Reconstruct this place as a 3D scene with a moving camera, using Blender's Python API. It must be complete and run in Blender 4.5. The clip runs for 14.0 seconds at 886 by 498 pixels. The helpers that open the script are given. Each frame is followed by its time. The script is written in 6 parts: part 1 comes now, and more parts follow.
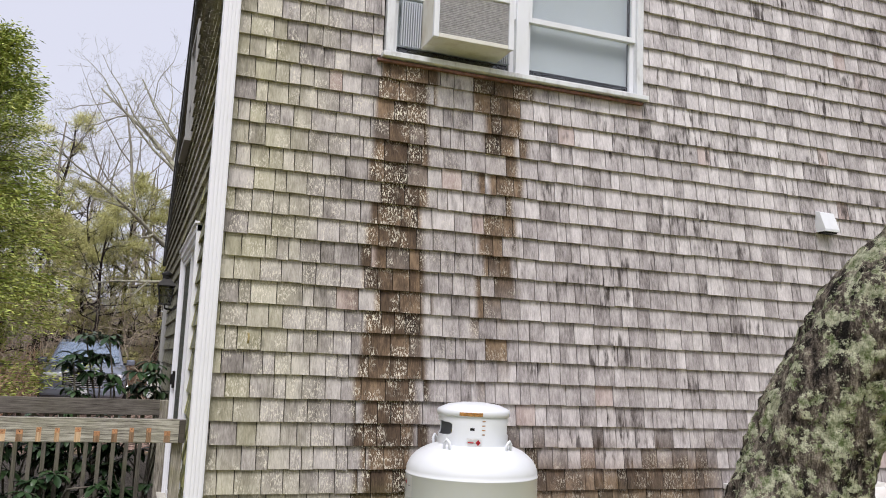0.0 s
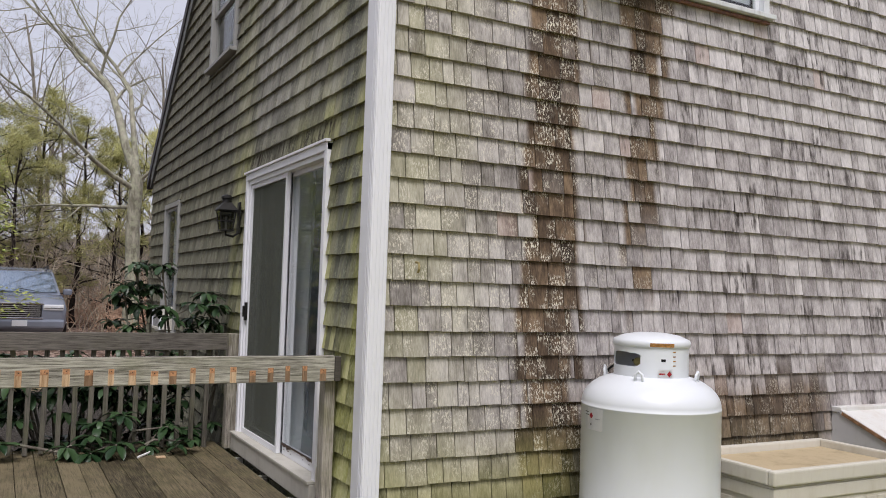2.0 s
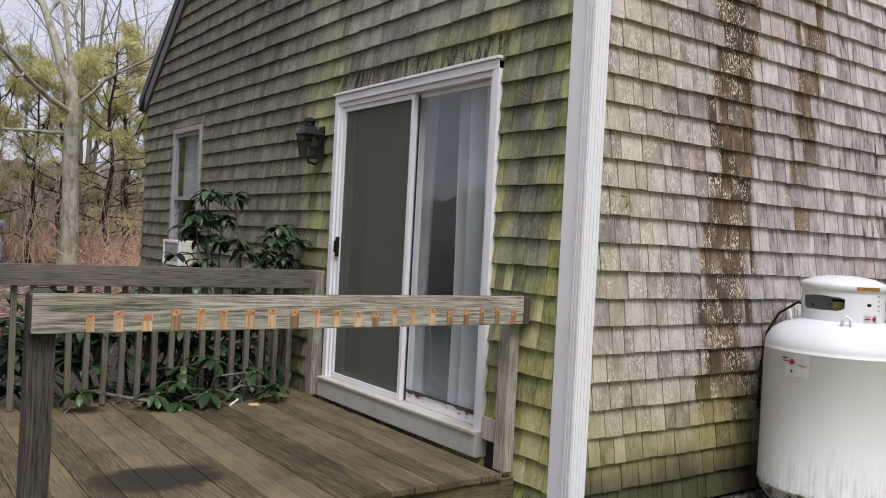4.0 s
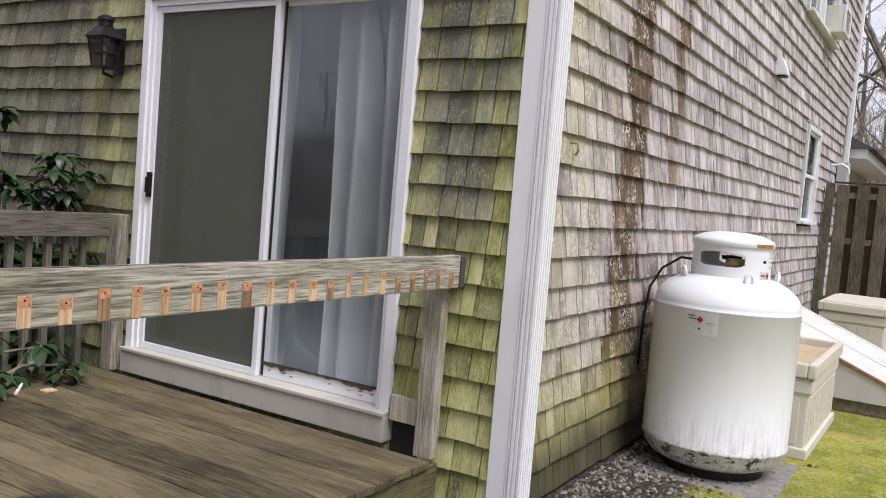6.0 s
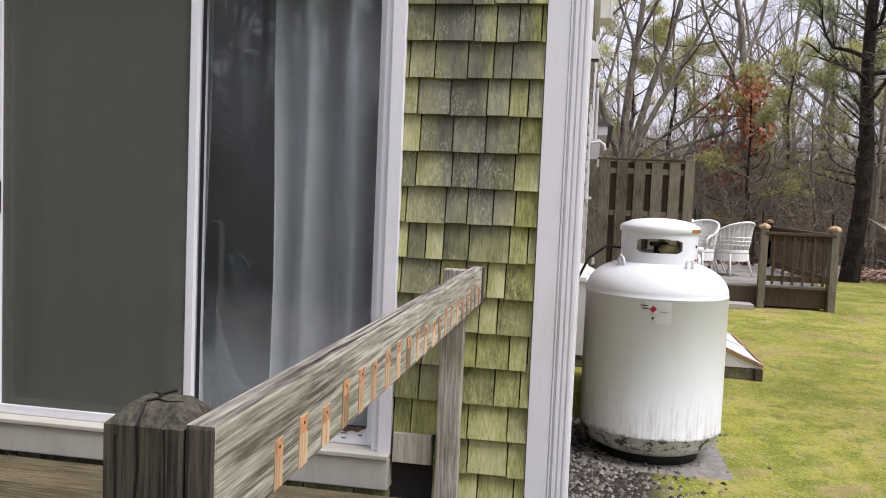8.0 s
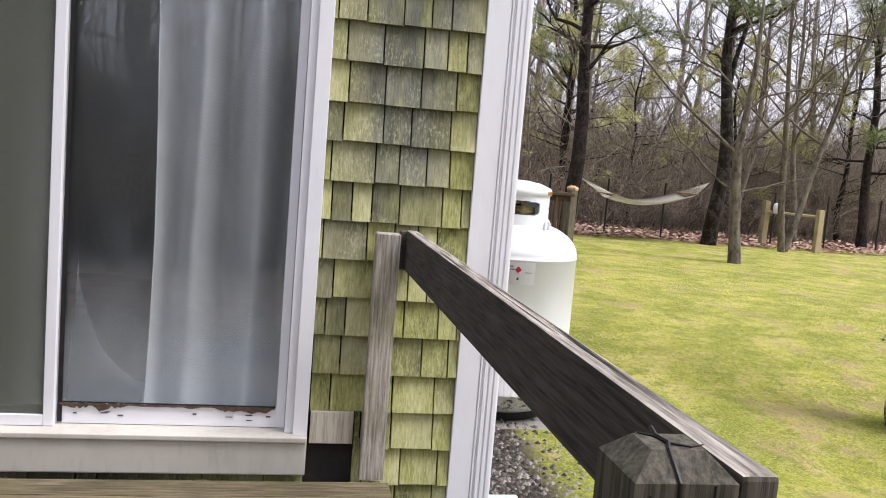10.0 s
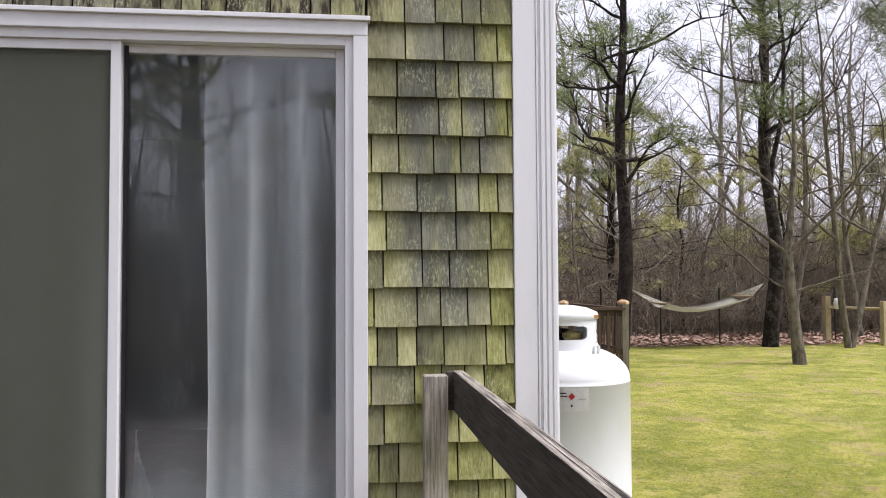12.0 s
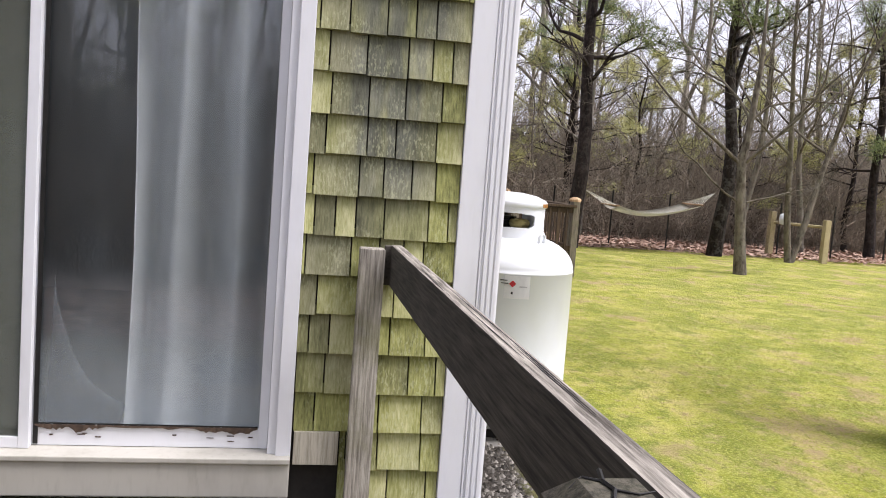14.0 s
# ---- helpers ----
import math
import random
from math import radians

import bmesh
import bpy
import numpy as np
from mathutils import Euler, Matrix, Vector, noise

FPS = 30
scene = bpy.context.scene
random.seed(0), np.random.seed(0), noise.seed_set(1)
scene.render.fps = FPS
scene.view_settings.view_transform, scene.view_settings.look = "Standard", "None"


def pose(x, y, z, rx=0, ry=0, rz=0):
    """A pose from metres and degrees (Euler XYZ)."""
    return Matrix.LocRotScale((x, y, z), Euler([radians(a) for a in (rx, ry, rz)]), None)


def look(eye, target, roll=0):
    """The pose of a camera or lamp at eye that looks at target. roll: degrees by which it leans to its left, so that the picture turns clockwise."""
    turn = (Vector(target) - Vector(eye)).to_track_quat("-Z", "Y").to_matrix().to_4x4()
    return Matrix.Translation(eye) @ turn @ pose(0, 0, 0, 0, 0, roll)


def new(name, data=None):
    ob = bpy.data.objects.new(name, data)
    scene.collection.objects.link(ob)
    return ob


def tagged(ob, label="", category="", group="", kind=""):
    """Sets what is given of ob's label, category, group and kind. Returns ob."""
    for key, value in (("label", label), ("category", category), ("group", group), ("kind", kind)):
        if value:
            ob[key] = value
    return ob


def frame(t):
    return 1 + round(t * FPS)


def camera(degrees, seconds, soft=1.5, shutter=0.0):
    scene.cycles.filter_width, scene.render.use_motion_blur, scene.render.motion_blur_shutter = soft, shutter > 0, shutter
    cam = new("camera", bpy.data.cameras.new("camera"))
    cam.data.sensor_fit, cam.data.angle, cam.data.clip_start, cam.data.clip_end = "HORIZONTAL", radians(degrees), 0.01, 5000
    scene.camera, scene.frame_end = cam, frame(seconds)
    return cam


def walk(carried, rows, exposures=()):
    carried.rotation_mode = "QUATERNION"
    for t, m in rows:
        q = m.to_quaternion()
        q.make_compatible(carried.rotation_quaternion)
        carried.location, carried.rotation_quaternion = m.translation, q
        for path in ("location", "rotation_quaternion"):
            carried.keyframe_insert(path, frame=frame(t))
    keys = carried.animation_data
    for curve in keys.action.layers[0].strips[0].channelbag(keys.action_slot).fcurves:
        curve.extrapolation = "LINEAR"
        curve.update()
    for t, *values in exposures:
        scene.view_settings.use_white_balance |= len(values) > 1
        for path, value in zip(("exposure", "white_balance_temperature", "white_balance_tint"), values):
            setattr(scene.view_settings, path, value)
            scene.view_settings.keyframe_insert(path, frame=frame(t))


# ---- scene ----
cam = camera(56.0, 14.0, soft=1.0)
# seconds, x, y, z, pitch, roll, yaw
PATH = [
    (0.0, 0.000, 0.000, 1.600, 7.87, -2.39, -20.43),
    (0.5, -0.330, 0.287, 1.590, 8.19, -2.57, -23.05),
    (1.0, -0.679, 0.523, 1.581, 8.11, -2.52, -25.04),
    (1.5, -1.088, 0.770, 1.586, 6.79, -2.25, -27.55),
    (2.0, -1.431, 1.038, 1.568, 3.03, -1.85, -28.01),
    (2.5, -1.791, 1.345, 1.570, 2.74, -1.80, -31.19),
    (3.0, -2.097, 1.640, 1.538, 1.57, -1.86, -32.18),
    (5.5, -2.970, 3.412, 1.411, -4.22, -5.37, -49.65),
    (6.0, -2.938, 3.767, 1.441, -3.63, -4.74, -58.07),
    (6.5, -3.008, 4.128, 1.460, -2.72, -3.81, -64.86),
    (7.0, -3.081, 4.518, 1.484, -2.17, -3.46, -69.34),
    (9.5, -2.752, 6.037, 1.439, -7.59, -3.70, -95.89),
    (10.0, -2.748, 6.152, 1.449, -6.05, -4.70, -100.04),
    (10.5, -2.810, 6.167, 1.581, 3.81, -1.64, -100.12),
    (11.0, -2.811, 6.154, 1.621, 10.21, 0.57, -99.45),
    (11.5, -2.798, 6.141, 1.513, 5.16, -0.44, -98.81),
    (12.0, -2.797, 6.122, 1.512, 2.29, 0.30, -96.63),
    (12.5, -2.789, 6.092, 1.597, 6.79, 0.29, -97.27),
    (13.0, -2.762, 6.082, 1.446, -2.52, -2.77, -99.44),
    (13.5, -2.680, 6.060, 1.461, -5.59, -3.74, -99.67),
    (14.0, -2.676, 6.061, 1.456, -5.25, -4.34, -99.59),
]
walk(cam, [(t, pose(x, y, z, 90 + p, r, w)) for t, x, y, z, p, r, w in PATH],
     [(t, stops, 6450, 14.5 if t < 5 else 16.5) for t, stops in ((0.0, 0.16), (0.5, 0.06), (1.5, -0.06), (3.0, -0.08), (5.5, 0.35), (7.0, 0.33), (9.5, 0.75), (10.0, 0.78), (11.0, 0.64), (12.5, 0.62), (14.0, 0.77))])

# ---- light ----
world = bpy.data.worlds.new("world")
scene.world = world
world.use_nodes = True
wt = world.node_tree
wt.nodes.clear()
sky = wt.nodes.new("ShaderNodeTexSky")
sky.sky_type = "NISHITA"
sky.sun_disc = False
sky.sun_elevation, sky.sun_rotation = radians(56), radians(202)
sky.dust_density, sky.ozone_density = 4.0, 1.0
veil = wt.nodes.new("ShaderNodeMixRGB")
veil.inputs[0].default_value = 0.8
veil.inputs[2].default_value = (8.4, 8.65, 9.7, 1)
wt.links.new(sky.outputs[0], veil.inputs[1])
back = wt.nodes.new("ShaderNodeBackground")
back.inputs[1].default_value = 0.092
wt.links.new(veil.outputs[0], back.inputs[0])
wout = wt.nodes.new("ShaderNodeOutputWorld")
wt.links.new(back.outputs[0], wout.inputs[0])

sun = new("sun", bpy.data.lights.new("sun", "SUN"))
sun.data.energy, sun.data.angle, sun.data.color = 2.9, radians(28), (1.0, 0.985, 0.98)
sun.matrix_world = look((-4, -10, 17), (0, 0, 0))


# ---- materials ----
class Nodes:
    """Short-hand for building a node material."""

    def __init__(self, name, rough=0.8, metal=0.0, spec=0.5):
        self.mat = bpy.data.materials.new(name)
        self.mat.use_nodes = True
        self.tree = self.mat.node_tree
        self.tree.nodes.clear()
        self.out = self.node("ShaderNodeOutputMaterial")
        self.bsdf = self.node("ShaderNodeBsdfPrincipled")
        self.bsdf.inputs["Roughness"].default_value = rough
        self.bsdf.inputs["Metallic"].default_value = metal
        self.bsdf.inputs["Specular IOR Level"].default_value = spec
        self.link(self.bsdf.outputs[0], self.out.inputs[0])
        self.geo = None

    def node(self, kind):
        return self.tree.nodes.new(kind)

    def link(self, a, b):
        self.tree.links.new(a, b)

    def put(self, socket, value):
        if isinstance(value, (int, float)):
            socket.default_value = value
        elif isinstance(value, (tuple, list)):
            socket.default_value = (*value, 1) if len(value) == 3 and len(socket.default_value) == 4 else value
        else:
            self.link(value, socket)

    def pos(self):
        if self.geo is None:
            self.geo = self.node("ShaderNodeNewGeometry")
        return self.geo.outputs["Position"]

    def obj(self):
        return self.node("ShaderNodeTexCoord").outputs["Object"]

    def xyz(self, v=None):
        n = self.node("ShaderNodeSeparateXYZ")
        self.link(self.pos() if v is None else v, n.inputs[0])
        return n.outputs[0], n.outputs[1], n.outputs[2]

    def scaled(self, v, sx, sy, sz, off=None):
        n = self.node("ShaderNodeMapping")
        self.link(v, n.inputs[0])
        n.inputs["Scale"].default_value = (sx, sy, sz)
        if off is not None:
            self.link(off, n.inputs["Location"])
        return n.outputs[0]

    def math(self, op, a, b=0.0, c=0.0, clamp=False):
        n = self.node("ShaderNodeMath")
        n.operation, n.use_clamp = op, clamp
        for s, v in zip(n.inputs, (a, b, c)):
            self.put(s, v)
        return n.outputs[0]

    def step(self, v, a, b, lo=0.0, hi=1.0):
        n = self.node("ShaderNodeMapRange")
        n.interpolation_type = "SMOOTHSTEP"
        for i, q in enumerate((v, a, b, lo, hi)):
            self.put(n.inputs[i], q)
        return n.outputs[0]

    def band(self, v, a, b, soft):
        return self.math("MULTIPLY", self.step(v, a - soft, a + soft), self.step(v, b - soft, b + soft, 1.0, 0.0))

    def noise(self, v, scale, detail=3.0, rough=0.55):
        n = self.node("ShaderNodeTexNoise")
        self.link(v, n.inputs["Vector"])
        n.inputs["Scale"].default_value = scale
        n.inputs["Detail"].default_value = detail
        n.inputs["Roughness"].default_value = rough
        return n.outputs["Fac"]

    def random(self):
        """A number of its own for each piece, be it an object or an island."""
        if self.geo is None:
            self.pos()
        info = self.node("ShaderNodeObjectInfo")
        s = self.math("ADD", info.outputs["Random"], self.geo.outputs["Random Per Island"])
        return self.math("FRACT", self.math("MULTIPLY", s, 7.31))

    def mix(self, f, a, b, kind="MIX"):
        n = self.node("ShaderNodeMixRGB")
        n.blend_type = kind
        for s, v in zip(n.inputs, (f, a, b)):
            self.put(s, v)
        return n.outputs[0]

    def ramp(self, f, *stops):
        n = self.node("ShaderNodeValToRGB")
        r = n.color_ramp
        while len(r.elements) < len(stops):
            r.elements.new(0.5)
        for e, (p, c) in zip(r.elements, stops):
            e.position, e.color = p, (*c, 1)
        self.link(f, n.inputs[0])
        return n.outputs[0]

    def bump(self, h, strength=0.3, dist=0.01):
        n = self.node("ShaderNodeBump")
        n.inputs["Strength"].default_value = strength
        n.inputs["Distance"].default_value = dist
        self.link(h, n.inputs["Height"])
        self.link(n.outputs[0], self.bsdf.inputs["Normal"])

    def done(self, color, rough=None):
        self.put(self.bsdf.inputs["Base Color"], color)
        if rough is not None:
            self.put(self.bsdf.inputs["Roughness"], rough)
        return self.mat


def painted(name, color, dirt=(0.3, 0.28, 0.22), amount=0.35, rough=0.5, scale=3.0):
    """Paint with dirt in patches and fine wear."""
    n = Nodes(name, rough)
    p = n.pos()
    a = n.noise(n.scaled(p, 1, 1, 0.4), scale, 5, 0.65)
    b = n.noise(n.scaled(p, 1, 1, 0.2), 40, 3)
    f = n.math("MULTIPLY", n.step(a, 0.45, 0.8), amount)
    c = n.mix(f, color, dirt)
    c = n.mix(n.math("MULTIPLY", n.step(b, 0.5, 0.9), amount * 0.6), c, dirt)
    n.bump(b, 0.12, 0.002)
    return n.done(c)


def plain(name, color, rough=0.5, metal=0.0, vary=0.2, scale=30.0):
    n = Nodes(name, rough, metal)
    a = n.noise(n.pos(), scale, 4)
    d = tuple(c * (1 - vary) for c in color)
    u = tuple(min(1, c * (1 + vary)) for c in color)
    n.bump(a, 0.1, 0.002)
    return n.done(n.ramp(a, (0.3, d), (0.7, u)))


def timber(name, axis, dark, light, moss=None, mossy=0.0, rough=0.85, stain=None):
    """Weathered wood with grain along an axis (0 x, 1 y, 2 z)."""
    n = Nodes(name, rough, 0, 0.3)
    p = n.pos()
    r = n.random()
    s = [130.0, 130.0, 130.0]
    s[axis] = 6.0
    comb = n.node("ShaderNodeCombineXYZ")
    n.link(n.math("MULTIPLY", r, 40), comb.inputs[axis])
    g = n.noise(n.scaled(p, *s, comb.outputs[0]), 1.0, 5, 0.65)
    w = n.noise(p, 2.6, 4, 0.6)
    f = n.math("ADD", n.math("MULTIPLY", g, 0.75), n.math("MULTIPLY", w, 0.25))
    f = n.math("ADD", f, n.math("MULTIPLY", n.math("SUBTRACT", r, 0.5), 0.16))
    c = n.ramp(f, (0.36, dark), (0.60, light))
    if moss:
        k = n.math("MULTIPLY", n.step(n.noise(p, 4.0, 5, 0.7), 0.42, 0.68), mossy)
        c = n.mix(k, c, moss)
    if stain:
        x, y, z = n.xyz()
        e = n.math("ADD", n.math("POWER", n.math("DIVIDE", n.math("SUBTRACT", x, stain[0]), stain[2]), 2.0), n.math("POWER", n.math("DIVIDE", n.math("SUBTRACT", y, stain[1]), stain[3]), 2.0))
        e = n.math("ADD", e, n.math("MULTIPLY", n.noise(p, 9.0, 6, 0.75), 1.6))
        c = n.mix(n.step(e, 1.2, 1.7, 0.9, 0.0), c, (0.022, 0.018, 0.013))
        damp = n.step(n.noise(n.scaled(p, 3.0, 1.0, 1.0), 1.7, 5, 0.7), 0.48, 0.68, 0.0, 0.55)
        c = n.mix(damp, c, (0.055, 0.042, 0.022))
    n.bump(g, 0.5, 0.004)
    return n.done(c)


def shingle_material(name, side):
    n = Nodes(name, 0.9, 0, 0.25)
    p = n.pos()
    x, y, z = n.xyz()
    r = n.random()
    r2 = n.math("FRACT", n.math("MULTIPLY", r, 13.7))
    r3 = n.math("FRACT", n.math("MULTIPLY", r, 37.3))
    comb = n.node("ShaderNodeCombineXYZ")
    n.link(n.math("MULTIPLY", r, 60), comb.inputs[2])
    grain = n.noise(n.scaled(p, 120, 120, 7, comb.outputs[0]), 1.0, 4, 0.7)
    blot = n.noise(n.scaled(p, 9, 9, 3.5, comb.outputs[0]), 1.0, 4, 0.65)
    wide = n.noise(n.scaled(p, 1, 1, 0.45), 1.3, 3)
    tone = n.math("ADD", n.math("MULTIPLY", grain, 0.40), n.math("MULTIPLY", blot, 0.48))
    tone = n.math("ADD", tone, n.math("ADD", n.math("MULTIPLY", r2, 0.14), 0.015))
    fleck = n.math("MULTIPLY", n.step(n.noise(n.scaled(p, 120, 120, 45, comb.outputs[0]), 1.0, 3, 0.65), 0.52, 0.60),
                   n.step(n.noise(n.scaled(p, 6, 6, 6, comb.outputs[0]), 1.0, 2), 0.42, 0.6))
    if side == "a":
        c = n.ramp(tone, (0.34, (0.13, 0.112, 0.108)), (0.50, (0.37, 0.34, 0.335)), (0.66, (0.62, 0.585, 0.575)))
        # darker and duller towards the corner
        duller = n.step(n.math("ADD", x, wide), 1.3, 3.4, 0.6, 0.0)
        c = n.mix(duller, c, n.ramp(tone, (0.34, (0.085, 0.075, 0.062)), (0.50, (0.225, 0.205, 0.175)), (0.66, (0.44, 0.41, 0.36))))
        # paler upwards and to the right: grazing sun put into the colour
        sun_tone = n.step(n.math("ADD", n.math("ADD", n.math("MULTIPLY", x, 0.5), n.math("MULTIPLY", z, 1.3)), n.math("MULTIPLY", wide, 1.2)), 5.0, 8.0, 0.0, 0.5)
        sun_tone = n.math("MULTIPLY", sun_tone, n.step(x, 4.5, 6.5, 1.0, 0.1))
        c = n.mix(sun_tone, c, n.ramp(tone, (0.34, (0.22, 0.205, 0.205)), (0.50, (0.56, 0.535, 0.53)), (0.66, (0.76, 0.735, 0.725))))
        # warm and pale towards the corner board
        edge = n.math("MULTIPLY", n.step(x, 0.55, 1.35, 0.6, 0.0), n.step(n.math("ADD", n.math("MULTIPLY", r3, 0.5), wide), 0.45, 1.0))
        c = n.mix(edge, c, n.ramp(tone, (0.3, (0.26, 0.25, 0.13)), (0.7, (0.60, 0.58, 0.38))))
        # a few reddish new shingles
        c = n.mix(n.step(r, 0.985, 0.99, 0.0, 0.3), c, (0.36, 0.19, 0.13))
        # black weather streaks that run down from the butts
        run = n.step(n.noise(n.scaled(p, 26, 26, 2.6, comb.outputs[0]), 1.0, 3, 0.6), 0.50, 0.68)
        run = n.math("MULTIPLY", run, n.step(n.noise(n.scaled(p, 2.0, 1, 3.5), 1.0, 3), 0.42, 0.62, 0.2, 0.95))
        c = n.mix(n.math("MULTIPLY", run, n.step(x, 1.0, 3.0, 0.4, 1.0)), c, (0.055, 0.045, 0.042))
        # two wet brown streaks under the window
        xs = n.math("ADD", x, n.math("MULTIPLY", n.math("SUBTRACT", r3, 0.5), 0.13))
        one = n.math("MULTIPLY", n.band(xs, 1.44, 1.86, 0.025), n.step(z, 3.70, 3.66, 0.0, 1.0))
        two = n.math("MULTIPLY", n.band(n.math("ADD", n.math("MULTIPLY", n.math("SUBTRACT", x, 2.38), n.step(z, 2.6, 3.5, 1.0, 0.72)), n.math("ADD", 2.38, n.math("MULTIPLY", n.math("SUBTRACT", r3, 0.5), 0.13))), 2.24, 2.51, 0.025),
                     n.step(n.math("ADD", z, n.math("MULTIPLY", r2, 0.9)), 2.0, 2.6))
        two = n.math("MULTIPLY", two, n.step(z, 3.70, 3.66, 0.0, 1.0))
        two = n.math("MULTIPLY", two, n.step(r, 0.12, 0.2, 0.2, 0.95))
        low = n.math("MULTIPLY", n.band(xs, 1.9, 4.3, 0.2), n.step(n.math("ADD", z, n.math("MULTIPLY", r2, 0.25)), 0.98, 1.32, 0.92, 0.0))
        wet = n.math("MAXIMUM", n.math("MAXIMUM", n.math("MULTIPLY", one, n.step(r, 0.03, 0.06, 0.7, 0.96)), two), low)
        brown = n.ramp(tone, (0.34, (0.018, 0.012, 0.008)), (0.52, (0.088, 0.057, 0.034)), (0.68, (0.235, 0.158, 0.092)))
        c = n.mix(wet, c, brown)
        c = n.mix(n.math("MULTIPLY", fleck, n.math("ADD", n.math("MULTIPLY", wet, 0.45), n.step(x, 0.8, 3.0, 0.75, 0.05))), c, (0.70, 0.66, 0.55))
        # algae at the foot of the wall
        foot = n.math("MULTIPLY", n.step(n.math("ADD", z, n.math("MULTIPLY", wide, 0.5)), 0.5, 1.15, 1.0, 0.0), n.step(x, 1.6, 2.4, 0.85, 0.25))
        c = n.mix(foot, c, n.ramp(tone, (0.3, (0.07, 0.075, 0.02)), (0.5, (0.24, 0.23, 0.08)), (0.7, (0.42, 0.39, 0.17))))
        # near-black over the lowest courses
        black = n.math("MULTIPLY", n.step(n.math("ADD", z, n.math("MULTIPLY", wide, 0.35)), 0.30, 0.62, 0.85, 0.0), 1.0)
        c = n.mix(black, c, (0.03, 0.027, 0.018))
    else:
        c = n.ramp(tone, (0.34, (0.058, 0.056, 0.046)), (0.52, (0.118, 0.114, 0.092)), (0.70, (0.20, 0.194, 0.158)))
        green = n.ramp(tone, (0.34, (0.10, 0.105, 0.038)), (0.50, (0.335, 0.34, 0.12)), (0.66, (0.58, 0.565, 0.30)))
        nearc = n.step(y, 5.9, 7.2, 1.0, 0.10)
        jamb = n.band(y, 7.9, 8.55, 0.2)
        g = n.math("MAXIMUM", nearc, n.math("MULTIPLY", jamb, 0.68))
        g = n.math("MULTIPLY", g, n.step(z, 2.5, 2.95, 1.0, 0.36))
        pale = n.math("MULTIPLY", n.step(z, 2.5, 3.0), n.step(y, 7.0, 9.5, 1.0, 0.0))
        c = n.mix(n.math("MULTIPLY", pale, 0.85), c, n.ramp(tone, (0.34, (0.12, 0.118, 0.10)), (0.52, (0.28, 0.273, 0.24)), (0.70, (0.46, 0.45, 0.40))))
        g = n.math("MULTIPLY", g, n.step(n.math("ADD", wide, n.math("MULTIPLY", r3, 0.30)), 0.40, 0.72, 0.30, 1.0), clamp=True)
        c = n.mix(g, c, green)
        ys = n.math("ADD", y, n.math("MULTIPLY", n.math("SUBTRACT", n.noise(n.scaled(p, 5, 5, 1.2), 1.0, 3), 0.5), 0.5))
        ys = n.math("ADD", ys, n.math("MULTIPLY", n.math("SUBTRACT", r2, 0.5), 0.05))
        streak = n.math("MULTIPLY", n.band(ys, 5.60, 5.88, 0.08), n.step(z, 1.15, 1.5))
        streak = n.math("MULTIPLY", streak, n.step(n.math("ADD", n.noise(n.scaled(p, 14, 14, 2.0), 1.0, 3), 0.0), 0.30, 0.55, 0.4, 0.92))
        c = n.mix(streak, c, n.ramp(tone, (0.3, (0.045, 0.047, 0.038)), (0.7, (0.20, 0.205, 0.17))))
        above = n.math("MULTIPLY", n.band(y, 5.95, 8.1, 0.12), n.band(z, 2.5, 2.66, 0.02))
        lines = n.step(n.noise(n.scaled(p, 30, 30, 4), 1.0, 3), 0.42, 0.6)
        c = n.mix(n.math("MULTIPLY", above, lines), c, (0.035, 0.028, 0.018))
        c = n.mix(n.math("MULTIPLY", fleck, 0.35), c, (0.55, 0.56, 0.36))
    n.bump(grain, 0.55, 0.004)
    return n.done(c)


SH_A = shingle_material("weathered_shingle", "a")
SH_B = shingle_material("mossy_shingle", "b")
WHITE = painted("white_paint", (0.71, 0.73, 0.75), (0.42, 0.41, 0.37), 0.28, 0.45)
TRIM = painted("white_trim", (0.78, 0.785, 0.81), (0.45, 0.45, 0.43), 0.22, 0.4)
SILL = painted("dirty_sill", (0.50, 0.48, 0.42), (0.20, 0.18, 0.13), 0.55, 0.6)
ROT = plain("rotten_wood", (0.07, 0.045, 0.03), 0.95, 0, 0.5, 60)
CORE = plain("sheathing", (0.03, 0.026, 0.022), 0.95)
PLASTER = plain("interior_plaster", (0.42, 0.41, 0.38), 0.9, 0, 0.05, 3)
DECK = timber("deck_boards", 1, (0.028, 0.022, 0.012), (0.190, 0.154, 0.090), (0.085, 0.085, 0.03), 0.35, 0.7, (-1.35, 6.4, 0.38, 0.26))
RAIL = timber("weathered_rail", 0, (0.065, 0.057, 0.043), (0.51, 0.49, 0.41), (0.19, 0.19, 0.11), 0.35)
RAIL_OLD = timber("grey_old_rail", 0, (0.04, 0.034, 0.028), (0.185, 0.168, 0.144), (0.10, 0.095, 0.06), 0.35)
PICKET = timber("grey_baluster", 2, (0.04, 0.036, 0.028), (0.155, 0.143, 0.115), (0.12, 0.125, 0.06), 0.45)
RIM = timber("mossy_rim", 0, (0.03, 0.026, 0.015), (0.15, 0.125, 0.07), (0.16, 0.165, 0.04), 0.7)
POST = timber("weathered_post", 2, (0.12, 0.105, 0.085), (0.45, 0.415, 0.35), (0.17, 0.17, 0.07), 0.45)
RAIL_SHADED = timber("shaded_damp_rail", 0, (0.019, 0.017, 0.015), (0.082, 0.072, 0.06))
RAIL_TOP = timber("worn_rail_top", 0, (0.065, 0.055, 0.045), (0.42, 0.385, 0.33))
